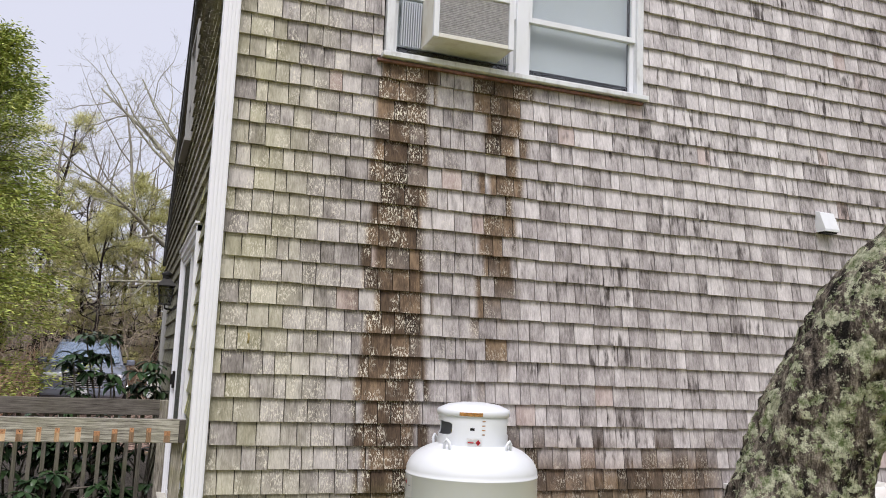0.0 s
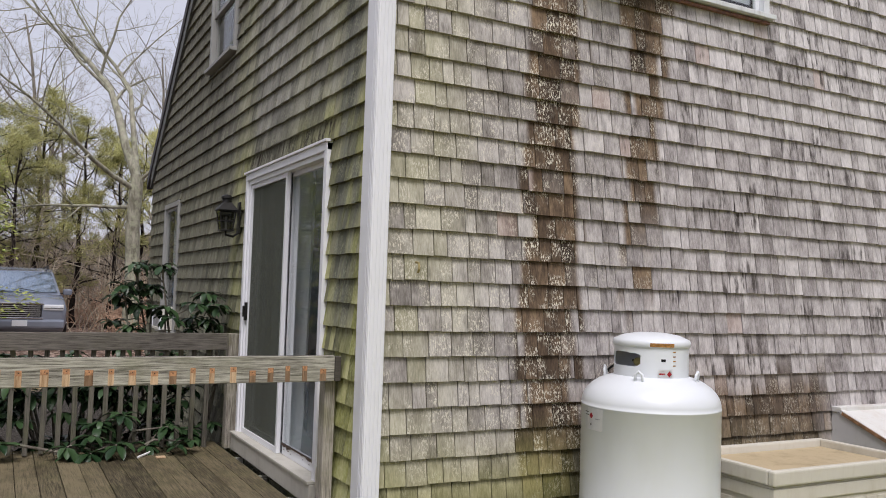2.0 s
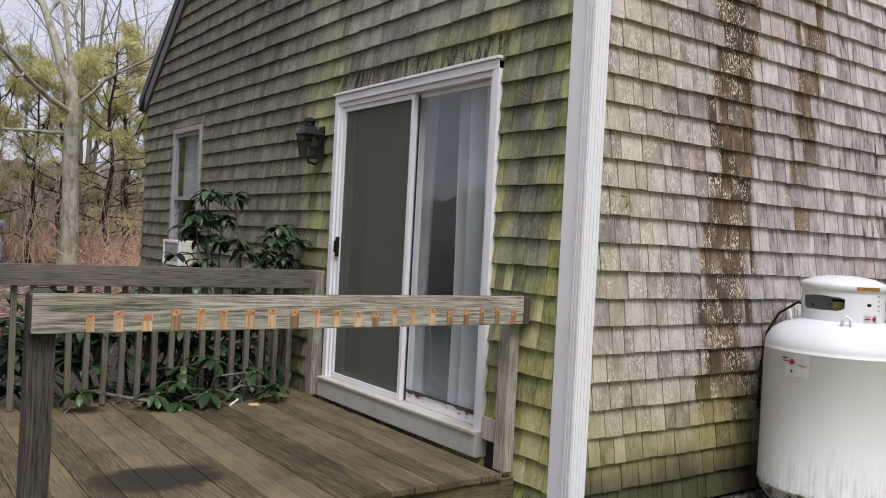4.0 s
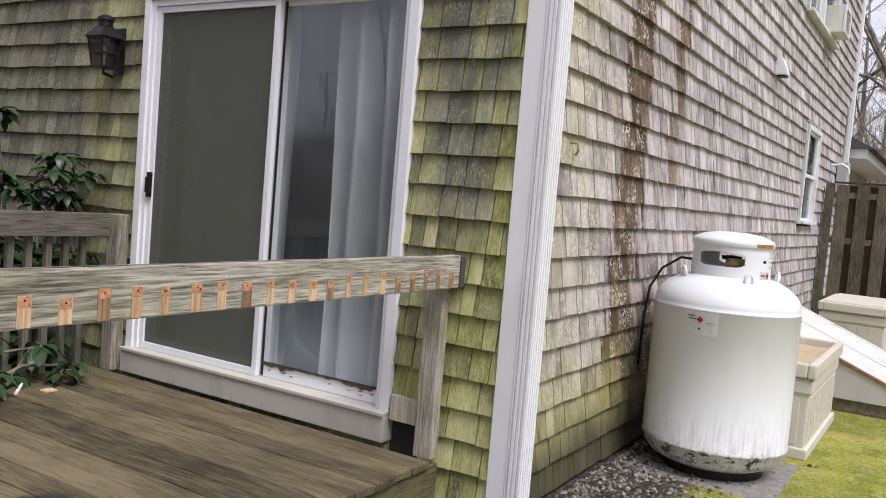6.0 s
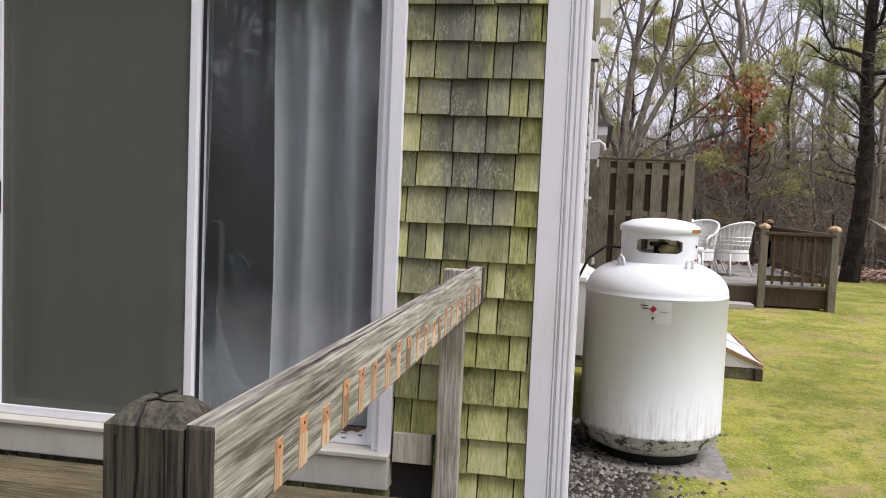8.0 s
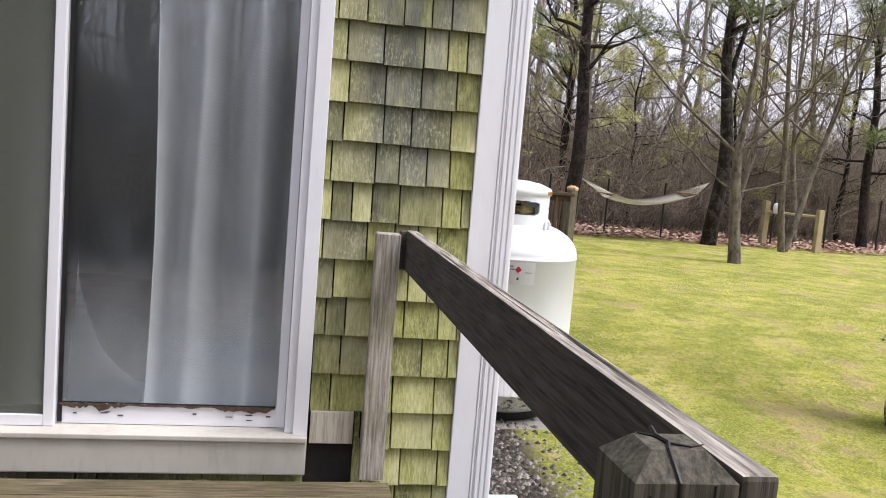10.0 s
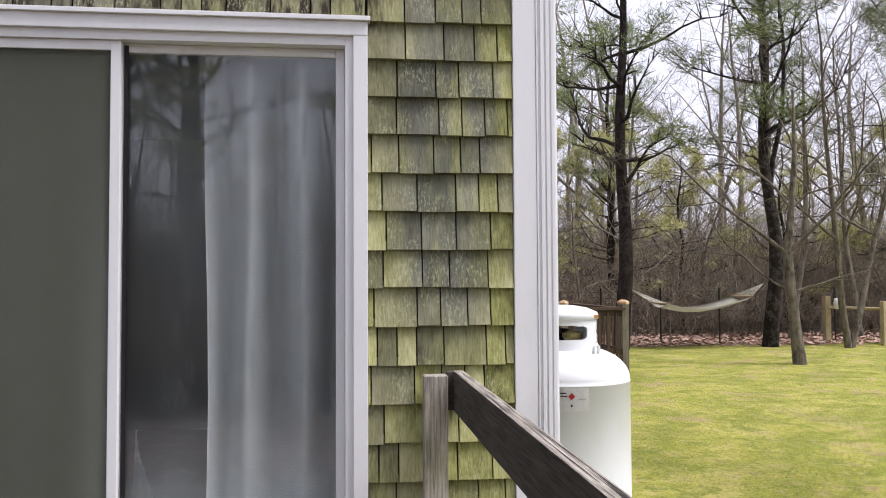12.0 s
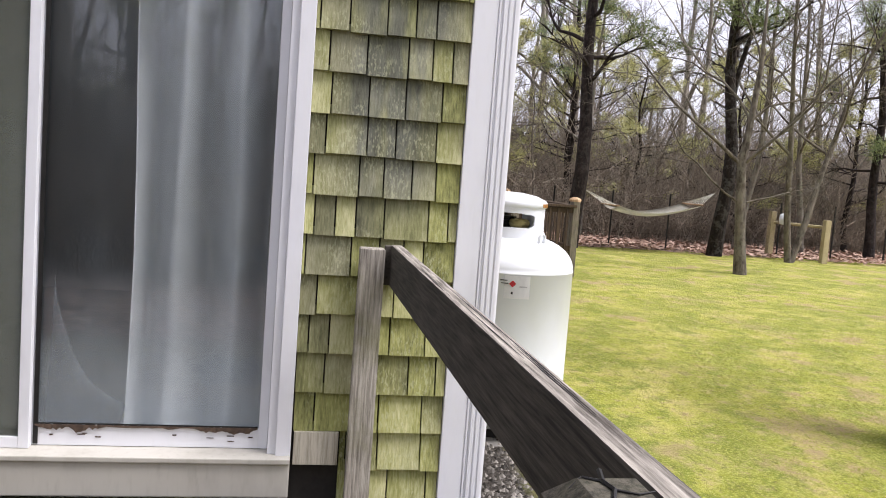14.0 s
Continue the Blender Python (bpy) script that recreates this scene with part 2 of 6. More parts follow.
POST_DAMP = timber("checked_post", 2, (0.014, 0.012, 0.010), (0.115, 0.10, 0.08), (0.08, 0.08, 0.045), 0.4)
MARK = timber("bare_wood", 2, (0.30, 0.175, 0.085), (0.60, 0.43, 0.27))
BLACK = plain("black_metal", (0.022, 0.021, 0.02), 0.5, 0.6)
ROOF = plain("asphalt_shingle", (0.08, 0.08, 0.085), 0.95, 0, 0.4, 60)
RAKE = plain("dark_rake_board", (0.12, 0.125, 0.12), 0.7)


def sheen(n, base):
    """How much a pane mirrors: little face on, much at a glancing angle."""
    w = n.node("ShaderNodeLayerWeight")
    w.inputs[0].default_value = 0.5
    return n.math("ADD", n.math("MULTIPLY", n.math("POWER", w.outputs["Facing"], 4.0), 0.35), base)


def glass_material(name, tint=(0.95, 0.97, 0.96), rough=0.0):
    n = Nodes(name)
    g = n.node("ShaderNodeBsdfGlossy")
    g.inputs["Roughness"].default_value = rough
    t = n.node("ShaderNodeBsdfTransparent")
    t.inputs[0].default_value = (*tint, 1)
    m = n.node("ShaderNodeMixShader")
    n.link(sheen(n, 0.07), m.inputs[0])
    n.link(t.outputs[0], m.inputs[1])
    n.link(g.outputs[0], m.inputs[2])
    n.link(m.outputs[0], n.out.inputs[0])
    return n.mat


GLASS = glass_material("window_glass")


def foggy_glass():
    """A failed double pane: clear glass with a milky film in soft patches."""
    n = Nodes("fogged_glass")
    p = n.pos()
    x, y, z = n.xyz()
    g = n.node("ShaderNodeBsdfGlossy")
    g.inputs["Roughness"].default_value = 0.0
    t = n.node("ShaderNodeBsdfTransparent")
    t.inputs[0].default_value = (0.95, 0.965, 0.97, 1)
    d = n.node("ShaderNodeBsdfDiffuse")
    d.inputs[0].default_value = (0.62, 0.70, 0.75, 1)
    film = n.math("ADD", n.step(n.noise(n.scaled(p, 1, 1, 0.35), 2.2, 4), 0.40, 0.7, 0.018, 0.055), n.step(n.math("ADD", z, n.math("MULTIPLY", n.noise(p, 5.0, 4), 0.6)), 0.80, 1.40, 0.13, 0.0))
    a = n.node("ShaderNodeMixShader")
    n.link(film, a.inputs[0])
    n.link(t.outputs[0], a.inputs[1])
    n.link(d.outputs[0], a.inputs[2])
    m = n.node("ShaderNodeMixShader")
    n.link(sheen(n, 0.07), m.inputs[0])
    n.link(a.outputs[0], m.inputs[1])
    n.link(g.outputs[0], m.inputs[2])
    n.link(m.outputs[0], n.out.inputs[0])
    return n.mat


FOGGED = foggy_glass()
CLOTH = plain("pale_curtain", (0.74, 0.765, 0.765), 0.95, 0, 0.06, 8)


# ---- building blocks ----
def add_box(bm, x0, x1, y0, y1, z0, z1, bevel=0.0):
    """A box between the given limits, with softened edges where bevel is given."""
    m = Matrix.LocRotScale(((x0 + x1) / 2, (y0 + y1) / 2, (z0 + z1) / 2), None, (abs(x1 - x0), abs(y1 - y0), abs(z1 - z0)))
    made = bmesh.ops.create_cube(bm, size=1, matrix=m)
    if bevel:
        edges = list({e for v in made["verts"] for e in v.link_edges})
        bmesh.ops.bevel(bm, geom=edges, offset=bevel, segments=2, affect="EDGES", profile=0.6)
    return made


def box(x0, x1, y0, y1, z0, z1, bevel=0.0):
    bm = bmesh.new()
    add_box(bm, x0, x1, y0, y1, z0, z1, bevel)
    return bm


def to_mesh(name, bm, material, smooth=False):
    me = bpy.data.meshes.new(name)
    bm.to_mesh(me)
    bm.free()
    me.materials.append(material)
    if smooth:
        for f in me.polygons:
            f.use_smooth = True
    return me


def part(name, bm, material, parent, label="", smooth=False):
    ob = new(name, to_mesh(name, bm, material, smooth))
    ob.parent = parent
    if label:
        tagged(ob, label)
    return ob


def thing(name, label, category, place=(0, 0, 0), turn=0, group="", kind=""):
    ob = new(name)
    ob.empty_display_size = 0.1
    ob.matrix_world = pose(*place, 0, 0, turn)
    return tagged(ob, label, category, group, kind)


def solid(name, bm, material, label, category, group="", kind="", smooth=False):
    return tagged(new(name, to_mesh(name, bm, material, smooth)), label, category, group, kind)


def lathe(profile, steps=48):
    """A turned body from (radius, height) pairs."""
    bm = bmesh.new()
    rings = []
    for r, h in profile:
        if r < 1e-5:
            rings.append([bm.verts.new((0, 0, h))])
        else:
            rings.append([bm.verts.new((r * math.cos(2 * math.pi * i / steps), r * math.sin(2 * math.pi * i / steps), h)) for i in range(steps)])
    for a, b in zip(rings, rings[1:]):
        for i in range(steps):
            j = (i + 1) % steps
            if len(a) == 1 and len(b) > 1:
                bm.faces.new((a[0], b[i], b[j]))
            elif len(b) == 1 and len(a) > 1:
                bm.faces.new((a[i], a[j], b[0]))
            elif len(a) > 1:
                bm.faces.new((a[i], a[j], b[j], b[i]))
    bmesh.ops.recalc_face_normals(bm, faces=bm.faces[:])
    return bm


def tube(points, radii, sides=8, bm=None, cap=True):
    """A tapered tube along points."""
    bm = bm or bmesh.new()
    pts = [Vector(p) for p in points]
    if isinstance(radii, (int, float)):
        radii = [radii] * len(pts)
    rings = []
    side = None
    for i, p in enumerate(pts):
        d = (pts[min(i + 1, len(pts) - 1)] - pts[max(i - 1, 0)]).normalized()
        if side is None:
            side = d.orthogonal().normalized()
        side = (side - d * side.dot(d)).normalized()
        up = d.cross(side)
        rings.append([bm.verts.new(p + (side * math.cos(2 * math.pi * k / sides) + up * math.sin(2 * math.pi * k / sides)) * radii[i]) for k in range(sides)])
    for a, b in zip(rings, rings[1:]):
        for k in range(sides):
            bm.faces.new((a[k], a[(k + 1) % sides], b[(k + 1) % sides], b[k]))
    if cap and sides > 2:
        bm.faces.new(rings[0][::-1])
        bm.faces.new(rings[-1])
    return bm


def wall_cells(u0, u1, z0, z1, openings):
    """Splits a wall's face into rectangles round its openings."""
    us = sorted({u0, u1, *[v for o in openings for v in o[:2] if u0 < v < u1]})
    zs = sorted({z0, z1, *[v for o in openings for v in o[2:] if z0 < v < z1]})
    for a, b in zip(us, us[1:]):
        low = None
        for c, d in zip(zs, zs[1:]):
            open_here = any(o[0] < (a + b) / 2 < o[1] and o[2] < (c + d) / 2 < o[3] for o in openings)
            if open_here:
                if low is not None:
                    yield a, b, low, c
                low = None
            elif low is None:
                low = c
        if low is not None:
            yield a, b, low, z1

# ---- the ground ----
def ground_material():
    n = Nodes("lawn_and_leaf_litter", 0.95, 0, 0.2)
    p = n.pos()
    x, y, z = n.xyz()
    big = n.noise(p, 0.35, 4, 0.6)
    mid = n.noise(p, 1.6, 5, 0.65)
    fine = n.noise(p, 55, 4, 0.7)
    tiny = n.noise(p, 170, 2)
    lawn = n.ramp(n.math("ADD", n.math("MULTIPLY", mid, 0.7), n.math("MULTIPLY", fine, 0.3)),
                  (0.34, (0.18, 0.21, 0.03)), (0.46, (0.40, 0.42, 0.06)), (0.56, (0.58, 0.54, 0.14)), (0.70, (0.68, 0.57, 0.29)))
    # broad greener, darker patches put the trees' shade into the lawn colour
    lawn = n.mix(n.step(n.noise(p, 0.9, 5, 0.7), 0.44, 0.62, 0.0, 0.75), lawn, n.ramp(fine, (0.35, (0.16, 0.20, 0.03)), (0.65, (0.36, 0.39, 0.07))))
    patch = n.noise(p, 5.5, 6, 0.75)
    lawn = n.mix(n.step(patch, 0.50, 0.66, 0.0, 0.75), lawn, (0.62, 0.50, 0.25))
    lawn = n.mix(n.step(n.noise(p, 3.1, 5, 0.7), 0.50, 0.62, 0.0, 0.85), lawn, (0.23, 0.28, 0.04))
    lawn = n.mix(n.step(n.noise(p, 17, 6, 0.8), 0.50, 0.64, 0.0, 0.75), lawn, (0.17, 0.175, 0.045))
    lawn = n.mix(n.step(n.noise(p, 11, 6, 0.8), 0.56, 0.66, 0.0, 0.7), lawn, (0.36, 0.27, 0.13))
    lawn = n.mix(n.step(fine, 0.5, 0.68, 0, 0.7), lawn, (0.66, 0.65, 0.19))
    bare = n.math("MULTIPLY", n.step(mid, 0.52, 0.62), n.step(big, 0.42, 0.56))
    lawn = n.mix(n.math("MULTIPLY", bare, 0.8), lawn, (0.47, 0.345, 0.19))
    vor = n.node("ShaderNodeTexVoronoi")
    n.link(p, vor.inputs["Vector"])
    vor.inputs["Scale"].default_value = 9.0
    leaf = n.ramp(vor.outputs["Color"], (0.2, (0.20, 0.12, 0.09)), (0.5, (0.42, 0.29, 0.225)), (0.8, (0.62, 0.47, 0.385)))
    leaf = n.mix(n.step(vor.outputs["Distance"], 0.3, 0.7), leaf, (0.11, 0.075, 0.055))
    wob = n.math("MULTIPLY", n.math("SUBTRACT", mid, 0.5), 2.4)
    east = n.step(n.math("ADD", n.math("ADD", x, n.math("MULTIPLY", y, 0.10)), wob), 15.6, 16.2)
    north = n.step(n.math("ADD", y, wob), 13.2, 14.6)
    west = n.step(n.math("ADD", x, wob), -4.0, -3.2, 1.0, 0.0)
    south = n.step(n.math("ADD", y, wob), -16.0, -14.5, 1.0, 0.0)
    # unseen ground west of the deck, browned to darken what the door mirrors
    west = n.math("MAXIMUM", west, n.math("MULTIPLY", n.step(n.math("ADD", x, n.math("MULTIPLY", wob, 0.2)), -2.7, -2.2, 1.0, 0.0), n.step(y, 5.0, 5.8)))
    litter = n.math("MAXIMUM", n.math("MAXIMUM", east, north), n.math("MAXIMUM", west, south))
    c = n.mix(litter, lawn, leaf)
    # bare gravelly earth along the foot of the house
    strip = n.math("MULTIPLY", n.step(n.math("ADD", y, n.math("MULTIPLY", wob, 0.16)), 4.72, 4.95), n.step(y, 14.0, 14.5, 1.0, 0.0))
    strip = n.math("MULTIPLY", strip, n.band(n.math("ADD", x, n.math("MULTIPLY", wob, 0.2)), -2.2, 2.6, 0.25))
    earth = n.ramp(n.noise(p, 34, 4, 0.7), (0.35, (0.02, 0.017, 0.014)), (0.55, (0.09, 0.078, 0.065)), (0.72, (0.26, 0.24, 0.22)))
    c = n.mix(strip, c, earth)
    n.bump(n.math("ADD", n.math("MULTIPLY", fine, 0.6), tiny), 0.9, 0.03)
    return n.done(c)


GROUND = ground_material()
bm = bmesh.new()
bmesh.ops.create_grid(bm, x_segments=120, y_segments=120, size=150)
for v in bm.verts:
    d = math.hypot(v.co.x - 3, v.co.y - 3)
    v.co.z = 0.0 if d < 12 else 0.25 * noise.noise(v.co * 0.08) * min(1, (d - 12) / 12)
solid("ground", bm, GROUND, "mossy lawn running into brown leaf litter under the woods", "ground", kind="structure")

# ---- the house shell ----
XB, YA = 0.395, 5.377
XEND, YEND = 11.25, 13.2
RIDGE_Y, EAVE_N, EAVE_S = 7.9, 3.1, 5.9
RIDGE_Z = EAVE_N + 0.775 * (YEND - RIDGE_Y)
DOOR = (6.06, 8.00, 0.30, 2.48)
WIN_A = [(1.53, 3.50, 3.74, 4.95), (7.45, 8.35, 1.52, 2.56), (6.6, 8.6, 3.75, 4.95)]
WIN_B = [(8.74, 9.68, 3.80, 5.00), (11.12, 11.94, 1.04, 2.50)]


def rake(y):
    return EAVE_N + 0.775 * (YEND - y) if y > RIDGE_Y else RIDGE_Z - (RIDGE_Z - EAVE_S) * (RIDGE_Y - y) / (RIDGE_Y - YA)


bm = bmesh.new()
for a, b, c, d in wall_cells(XB + 0.02, XEND, 0, EAVE_S, WIN_A):
    add_box(bm, a, b, YA + 0.022, YA + 0.17, c, d)
wall_a = solid("wall_south", bm, CORE, "grey weathered cedar shingle wall with brown water stains", "wall", kind="structure")

bm = bmesh.new()
for a, b, c, d in wall_cells(YA + 0.17, YEND, 0, EAVE_N, [DOOR, WIN_B[1]]):
    add_box(bm, XB + 0.02, XB + 0.17, a, b, c, d)
for a, b, c, d in wall_cells(YA + 0.17, YEND, EAVE_N, 5.3, [WIN_B[0]]):
    hi = min(rake(a), rake(b))
    if a >= RIDGE_Y:
        for i in range(8):
            p, q = a + (b - a) * i / 8, a + (b - a) * (i + 1) / 8
            top = min(d, max(c, (rake(p) + rake(q)) / 2))
            if top > c + 0.01:
                add_box(bm, XB + 0.02, XB + 0.17, p, q, c, top)
    else:
        add_box(bm, XB + 0.02, XB + 0.17, a, b, c, d)
for i in range(24):
    p, q = YA + 0.17 + (YEND - YA - 0.17) * i / 24, YA + 0.17 + (YEND - YA - 0.17) * (i + 1) / 24
    top = (rake(p) + rake(q)) / 2
    if top > 5.3:
        add_box(bm, XB + 0.02, XB + 0.17, p, q, 5.3, top)
wall_b = solid("wall_west", bm, CORE, "mossy green cedar shingle gable wall", "wall", kind="structure")

solid("wall_east", box(XEND - 0.15, XEND, YA + 0.17, YEND, 0, EAVE_N), CORE, "plain end wall of the house", "wall", kind="structure")
solid("wall_north", box(XB + 0.17, XEND - 0.15, YEND - 0.15, YEND, 0, EAVE_N), CORE, "plain back wall of the house", "wall", kind="structure")
solid("floor", box(XB + 0.17, XEND - 0.15, YA + 0.17, YEND - 0.15, 0.1, 0.3), PLASTER, "floor inside the house", "floor", kind="structure")
solid("ceiling", box(XB + 0.17, XEND - 0.15, YA + 0.17, YEND - 0.15, 2.72, 2.95), PLASTER, "ceiling between the storeys", "ceiling", kind="structure")
solid("wall_inside", box(4.4, 4.5, YA + 0.17, YEND - 0.15, 0.3, 2.72), PLASTER, "inner partition wall of the room", "wall", kind="structure")

bm = bmesh.new()
for (ya, za), (yb, zb) in (((YEND + 0.25, EAVE_N - 0.19), (RIDGE_Y, RIDGE_Z)), ((YA - 0.25, EAVE_S - 0.13), (RIDGE_Y, RIDGE_Z))):
    vs = [bm.verts.new(q) for x in (XB - 0.05, XEND + 0.12) for q in ((x, ya, za), (x, yb, zb), (x, yb, zb + 0.14), (x, ya, za + 0.14))]
    for f in ((0, 1, 2, 3), (7, 6, 5, 4), (0, 4, 5, 1), (1, 5, 6, 2), (2, 6, 7, 3), (3, 7, 4, 0)):
        bm.faces.new([vs[i] for i in f])
bmesh.ops.recalc_face_normals(bm, faces=bm.faces[:])
solid("roof", bm, ROOF, "dark asphalt shingle roof of the house", "roof", kind="structure")

bm = bmesh.new()
vs = [bm.verts.new((x, y, z)) for x in (XB - 0.035, XB + 0.02) for y, z in ((YEND + 0.02, EAVE_N - 0.2), (RIDGE_Y, RIDGE_Z - 0.16), (RIDGE_Y, RIDGE_Z), (YEND + 0.02, EAVE_N - 0.02))]
for f in ((0, 1, 2, 3), (7, 6, 5, 4), (0, 4, 5, 1), (1, 5, 6, 2), (2, 6, 7, 3), (3, 7, 4, 0)):
    bm.faces.new([vs[i] for i in f])
bmesh.ops.recalc_face_normals(bm, faces=bm.faces[:])
solid("trim_rake", bm, RAKE, "dark rake board along the gable edge", "trim", kind="structure")

# corner boards: a flat face to the west, a fluted one to the south
corner = thing("corner_board", "white painted corner boards with a fluted corner post", "trim", kind="structure")
part("flat_board", box(0.376, 0.41, 5.383, 5.474, 0.045, 5.8, 0.003), TRIM, corner)
part("edge_bead", box(0.373, 0.41, 5.3745, 5.3825, 0.045, 5.8, 0.002), TRIM, corner)
fluted = part("fluted_post", box(0.374, 0.478, 5.303, 5.374, 0.03, 5.8, 0.004), TRIM, corner)
for i in range(3):
    part("flute", box(0.3695, 0.3735, 5.310 + i * 0.021, 5.324 + i * 0.021, 0.03, 5.8, 0.0015), TRIM, fluted)
for i in range(4):
    part("flute", box(0.385 + i * 0.023, 0.400 + i * 0.023, 5.2985, 5.3025, 0.03, 5.8, 0.0015), TRIM, fluted)
far_corner = thing("corner_board", "white painted corner board at the far end of the wall", "trim", kind="structure")
part("board", box(XEND - 0.12, XEND + 0.03, 5.335, 5.40, 0.05, 5.8, 0.004), TRIM, far_corner)

# ---- the deck ----
deck = thing("deck", "weathered brown wooden deck with damp mossy boards", "deck")
me = None
w = 0.137
xs = -2.12
k = 0
while xs + w < 0.385:
    if me is None:
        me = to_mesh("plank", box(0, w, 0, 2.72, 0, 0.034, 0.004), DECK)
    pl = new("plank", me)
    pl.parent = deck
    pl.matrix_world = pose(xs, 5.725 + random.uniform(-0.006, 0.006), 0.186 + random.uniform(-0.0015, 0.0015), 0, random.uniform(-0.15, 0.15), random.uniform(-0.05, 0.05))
    xs += w + 0.0045
    k += 1
part("rim_joist", box(-2.12, 0.385, 5.745, 5.785, 0.02, 0.185, 0.003), RIM, deck, "mossy rim joist")
part("rim_joist", box(-2.12, -2.08, 5.79, 8.43, 0.02, 0.185, 0.003), RIM, deck)
for y in (6.4, 7.1, 7.8):
    part("joist", box(-2.08, 0.385, y, y + 0.04, 0.02, 0.185), RAIL, deck)


def post(parent, x0, x1, y0, y1, z0, z1, cap=0.02):
    bm = bmesh.new()
    made = bmesh.ops.create_cube(bm, size=1, matrix=Matrix.LocRotScale(((x0 + x1) / 2, (y0 + y1) / 2, (z0 + z1) / 2), None, (x1 - x0, y1 - y0, z1 - z0)))
    top = [f for f in bm.faces if f.normal.z > 0.9]
    edges = [e for f in top for e in f.edges]
    bmesh.ops.bevel(bm, geom=edges, offset=cap, segments=1, affect="EDGES")
    return part("post", bm, POST, parent)


RUSTY = plain("rust_stain", (0.42, 0.215, 0.105), 0.9, 0, 0.4, 80)
front = thing("deck_railing", "grey wooden deck rail with pale marks of lost balusters", "railing")
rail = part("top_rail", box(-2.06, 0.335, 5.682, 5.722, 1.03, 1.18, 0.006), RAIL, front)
for m in (RAIL_SHADED, RAIL_TOP, POST_DAMP):
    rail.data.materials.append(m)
# north face darker: damp timber with its shade put into the colour
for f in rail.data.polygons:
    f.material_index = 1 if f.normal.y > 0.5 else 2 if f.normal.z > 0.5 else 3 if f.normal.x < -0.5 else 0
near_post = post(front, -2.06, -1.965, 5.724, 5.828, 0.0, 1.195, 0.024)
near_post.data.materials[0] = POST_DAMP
rc = random.Random(14)
for pts, r in (([(-1.975, 5.778, 1.197), (-2.0, 5.784, 1.1965), (-2.02, 5.780, 1.1965), (-2.036, 5.787, 1.196), (-2.061, 5.784, 1.172)] + [(-2.0605, 5.785 + rc.uniform(-0.004, 0.004), 1.172 - 0.05 * k) for k in range(1, 9)], 0.0026),
               ([(-2.0, 5.784, 1.1965), (-1.99, 5.80, 1.1965), (-1.995, 5.812, 1.188)], 0.0015),
               ([(-2.02, 5.780, 1.1965), (-2.03, 5.762, 1.1965), (-2.022, 5.744, 1.196)], 0.0014),
               ([(-2.0608, 5.748, 1.17), (-2.0605, 5.746, 1.10), (-2.0605, 5.749, 1.0)], 0.0012),
               ([(-2.0608, 5.812, 1.16), (-2.0605, 5.810, 1.05), (-2.0605, 5.813, 0.9)], 0.0012)):
    part("crack", tube(pts, [r * (1 - 0.5 * k / (len(pts) - 1)) for k in range(len(pts))], 5), BLACK, front, "dark drying crack in the post")
for k in range(9):
    u = rc.uniform(-2.0, 0.1)
    part("crack", tube([(u, 5.69 + 0.004 * (k % 7), 1.1802), (u + 0.2, 5.691 + 0.004 * (k % 7), 1.1804), (u + rc.uniform(0.3, 0.6), 5.69 + 0.004 * (k % 7), 1.1800)], [0.0003, 0.0013, 0.0003], 4), BLACK, front)
part("nail", box(-1.2, -1.194, 5.6795, 5.683, 1.10, 1.106), BLACK, front)
post(front, 0.302, 0.366, 5.745, 5.835, 0.2195, 1.165, 0.004)
part("end_block", box(0.336, 0.372, 5.676, 5.743, 1.03, 1.175, 0.004), RAIL_SHADED, front)
MARK_OLD = timber("faded_bare_wood", 2, (0.13, 0.075, 0.04), (0.32, 0.21, 0.125))
for i in range(21):
    u = -1.87 + i * 0.106 + random.uniform(-0.008, 0.008)
    faded = i > 15 or i in (3, 8, 12)
    top = 1.112 + random.uniform(-0.012, 0.012)
    wide = random.uniform(0.028, 0.042)
    part("baluster_mark", box(u, u + wide, 5.6805, 5.6825, 1.034, top), MARK_OLD if faded else MARK, front)
    part("nail_stain", box(u + 0.002, u + wide - 0.002, 5.6798, 5.6804, top - 0.028, top - 0.001), RUSTY, front)
    part("nail", tube([(u + wide / 2, 5.679, top - 0.012), (u + wide / 2, 5.682, top - 0.012)], 0.003, 6), BLACK, front)

back_rail = thing("deck_railing", "grey wooden deck rail with upright balusters", "railing")
part("top_rail", box(-2.15, 0.30, 8.13, 8.17, 1.03, 1.17, 0.005), RAIL_OLD, back_rail)
post(back_rail, 0.29, 0.372, 8.06, 8.15, 0.22, 1.17, 0.004)
post(back_rail, -2.15, -2.06, 8.04, 8.13, 0.22, 1.19, 0.02)
me = to_mesh("baluster", box(-0.018, 0.018, -0.018, 0.018, 0.0, 0.86, 0.002), PICKET)
u = -1.98
while u < 0.26:
    b = new("baluster", me)
    b.parent = back_rail
    b.matrix_world = pose(u, 8.189, 0.23 + random.uniform(-0.01, 0.01), 0, random.uniform(-0.6, 0.6), 0)
    u += 0.112

# ---- the sliding door ----
door = thing("door_1", "white framed sliding glass door with a rotten sill and screen", "door", kind="structure")
y0, y1, z0, z1 = 6.04, 8.02, 0.365, 2.505
part("casing", box(0.362, 0.40, y0, y0 + 0.055, z0, z1, 0.003), TRIM, door)
part("casing", box(0.362, 0.40, y1 - 0.055, y1, z0, z1, 0.003), TRIM, door)
part("casing", box(0.360, 0.40, y0, y1, z1 - 0.05, z1 + 0.004, 0.003), TRIM, door)
part("casing", box(0.345, 0.40, y0 - 0.01, y1 + 0.01, z1 + 0.0045, z1 + 0.022, 0.002), TRIM, door)
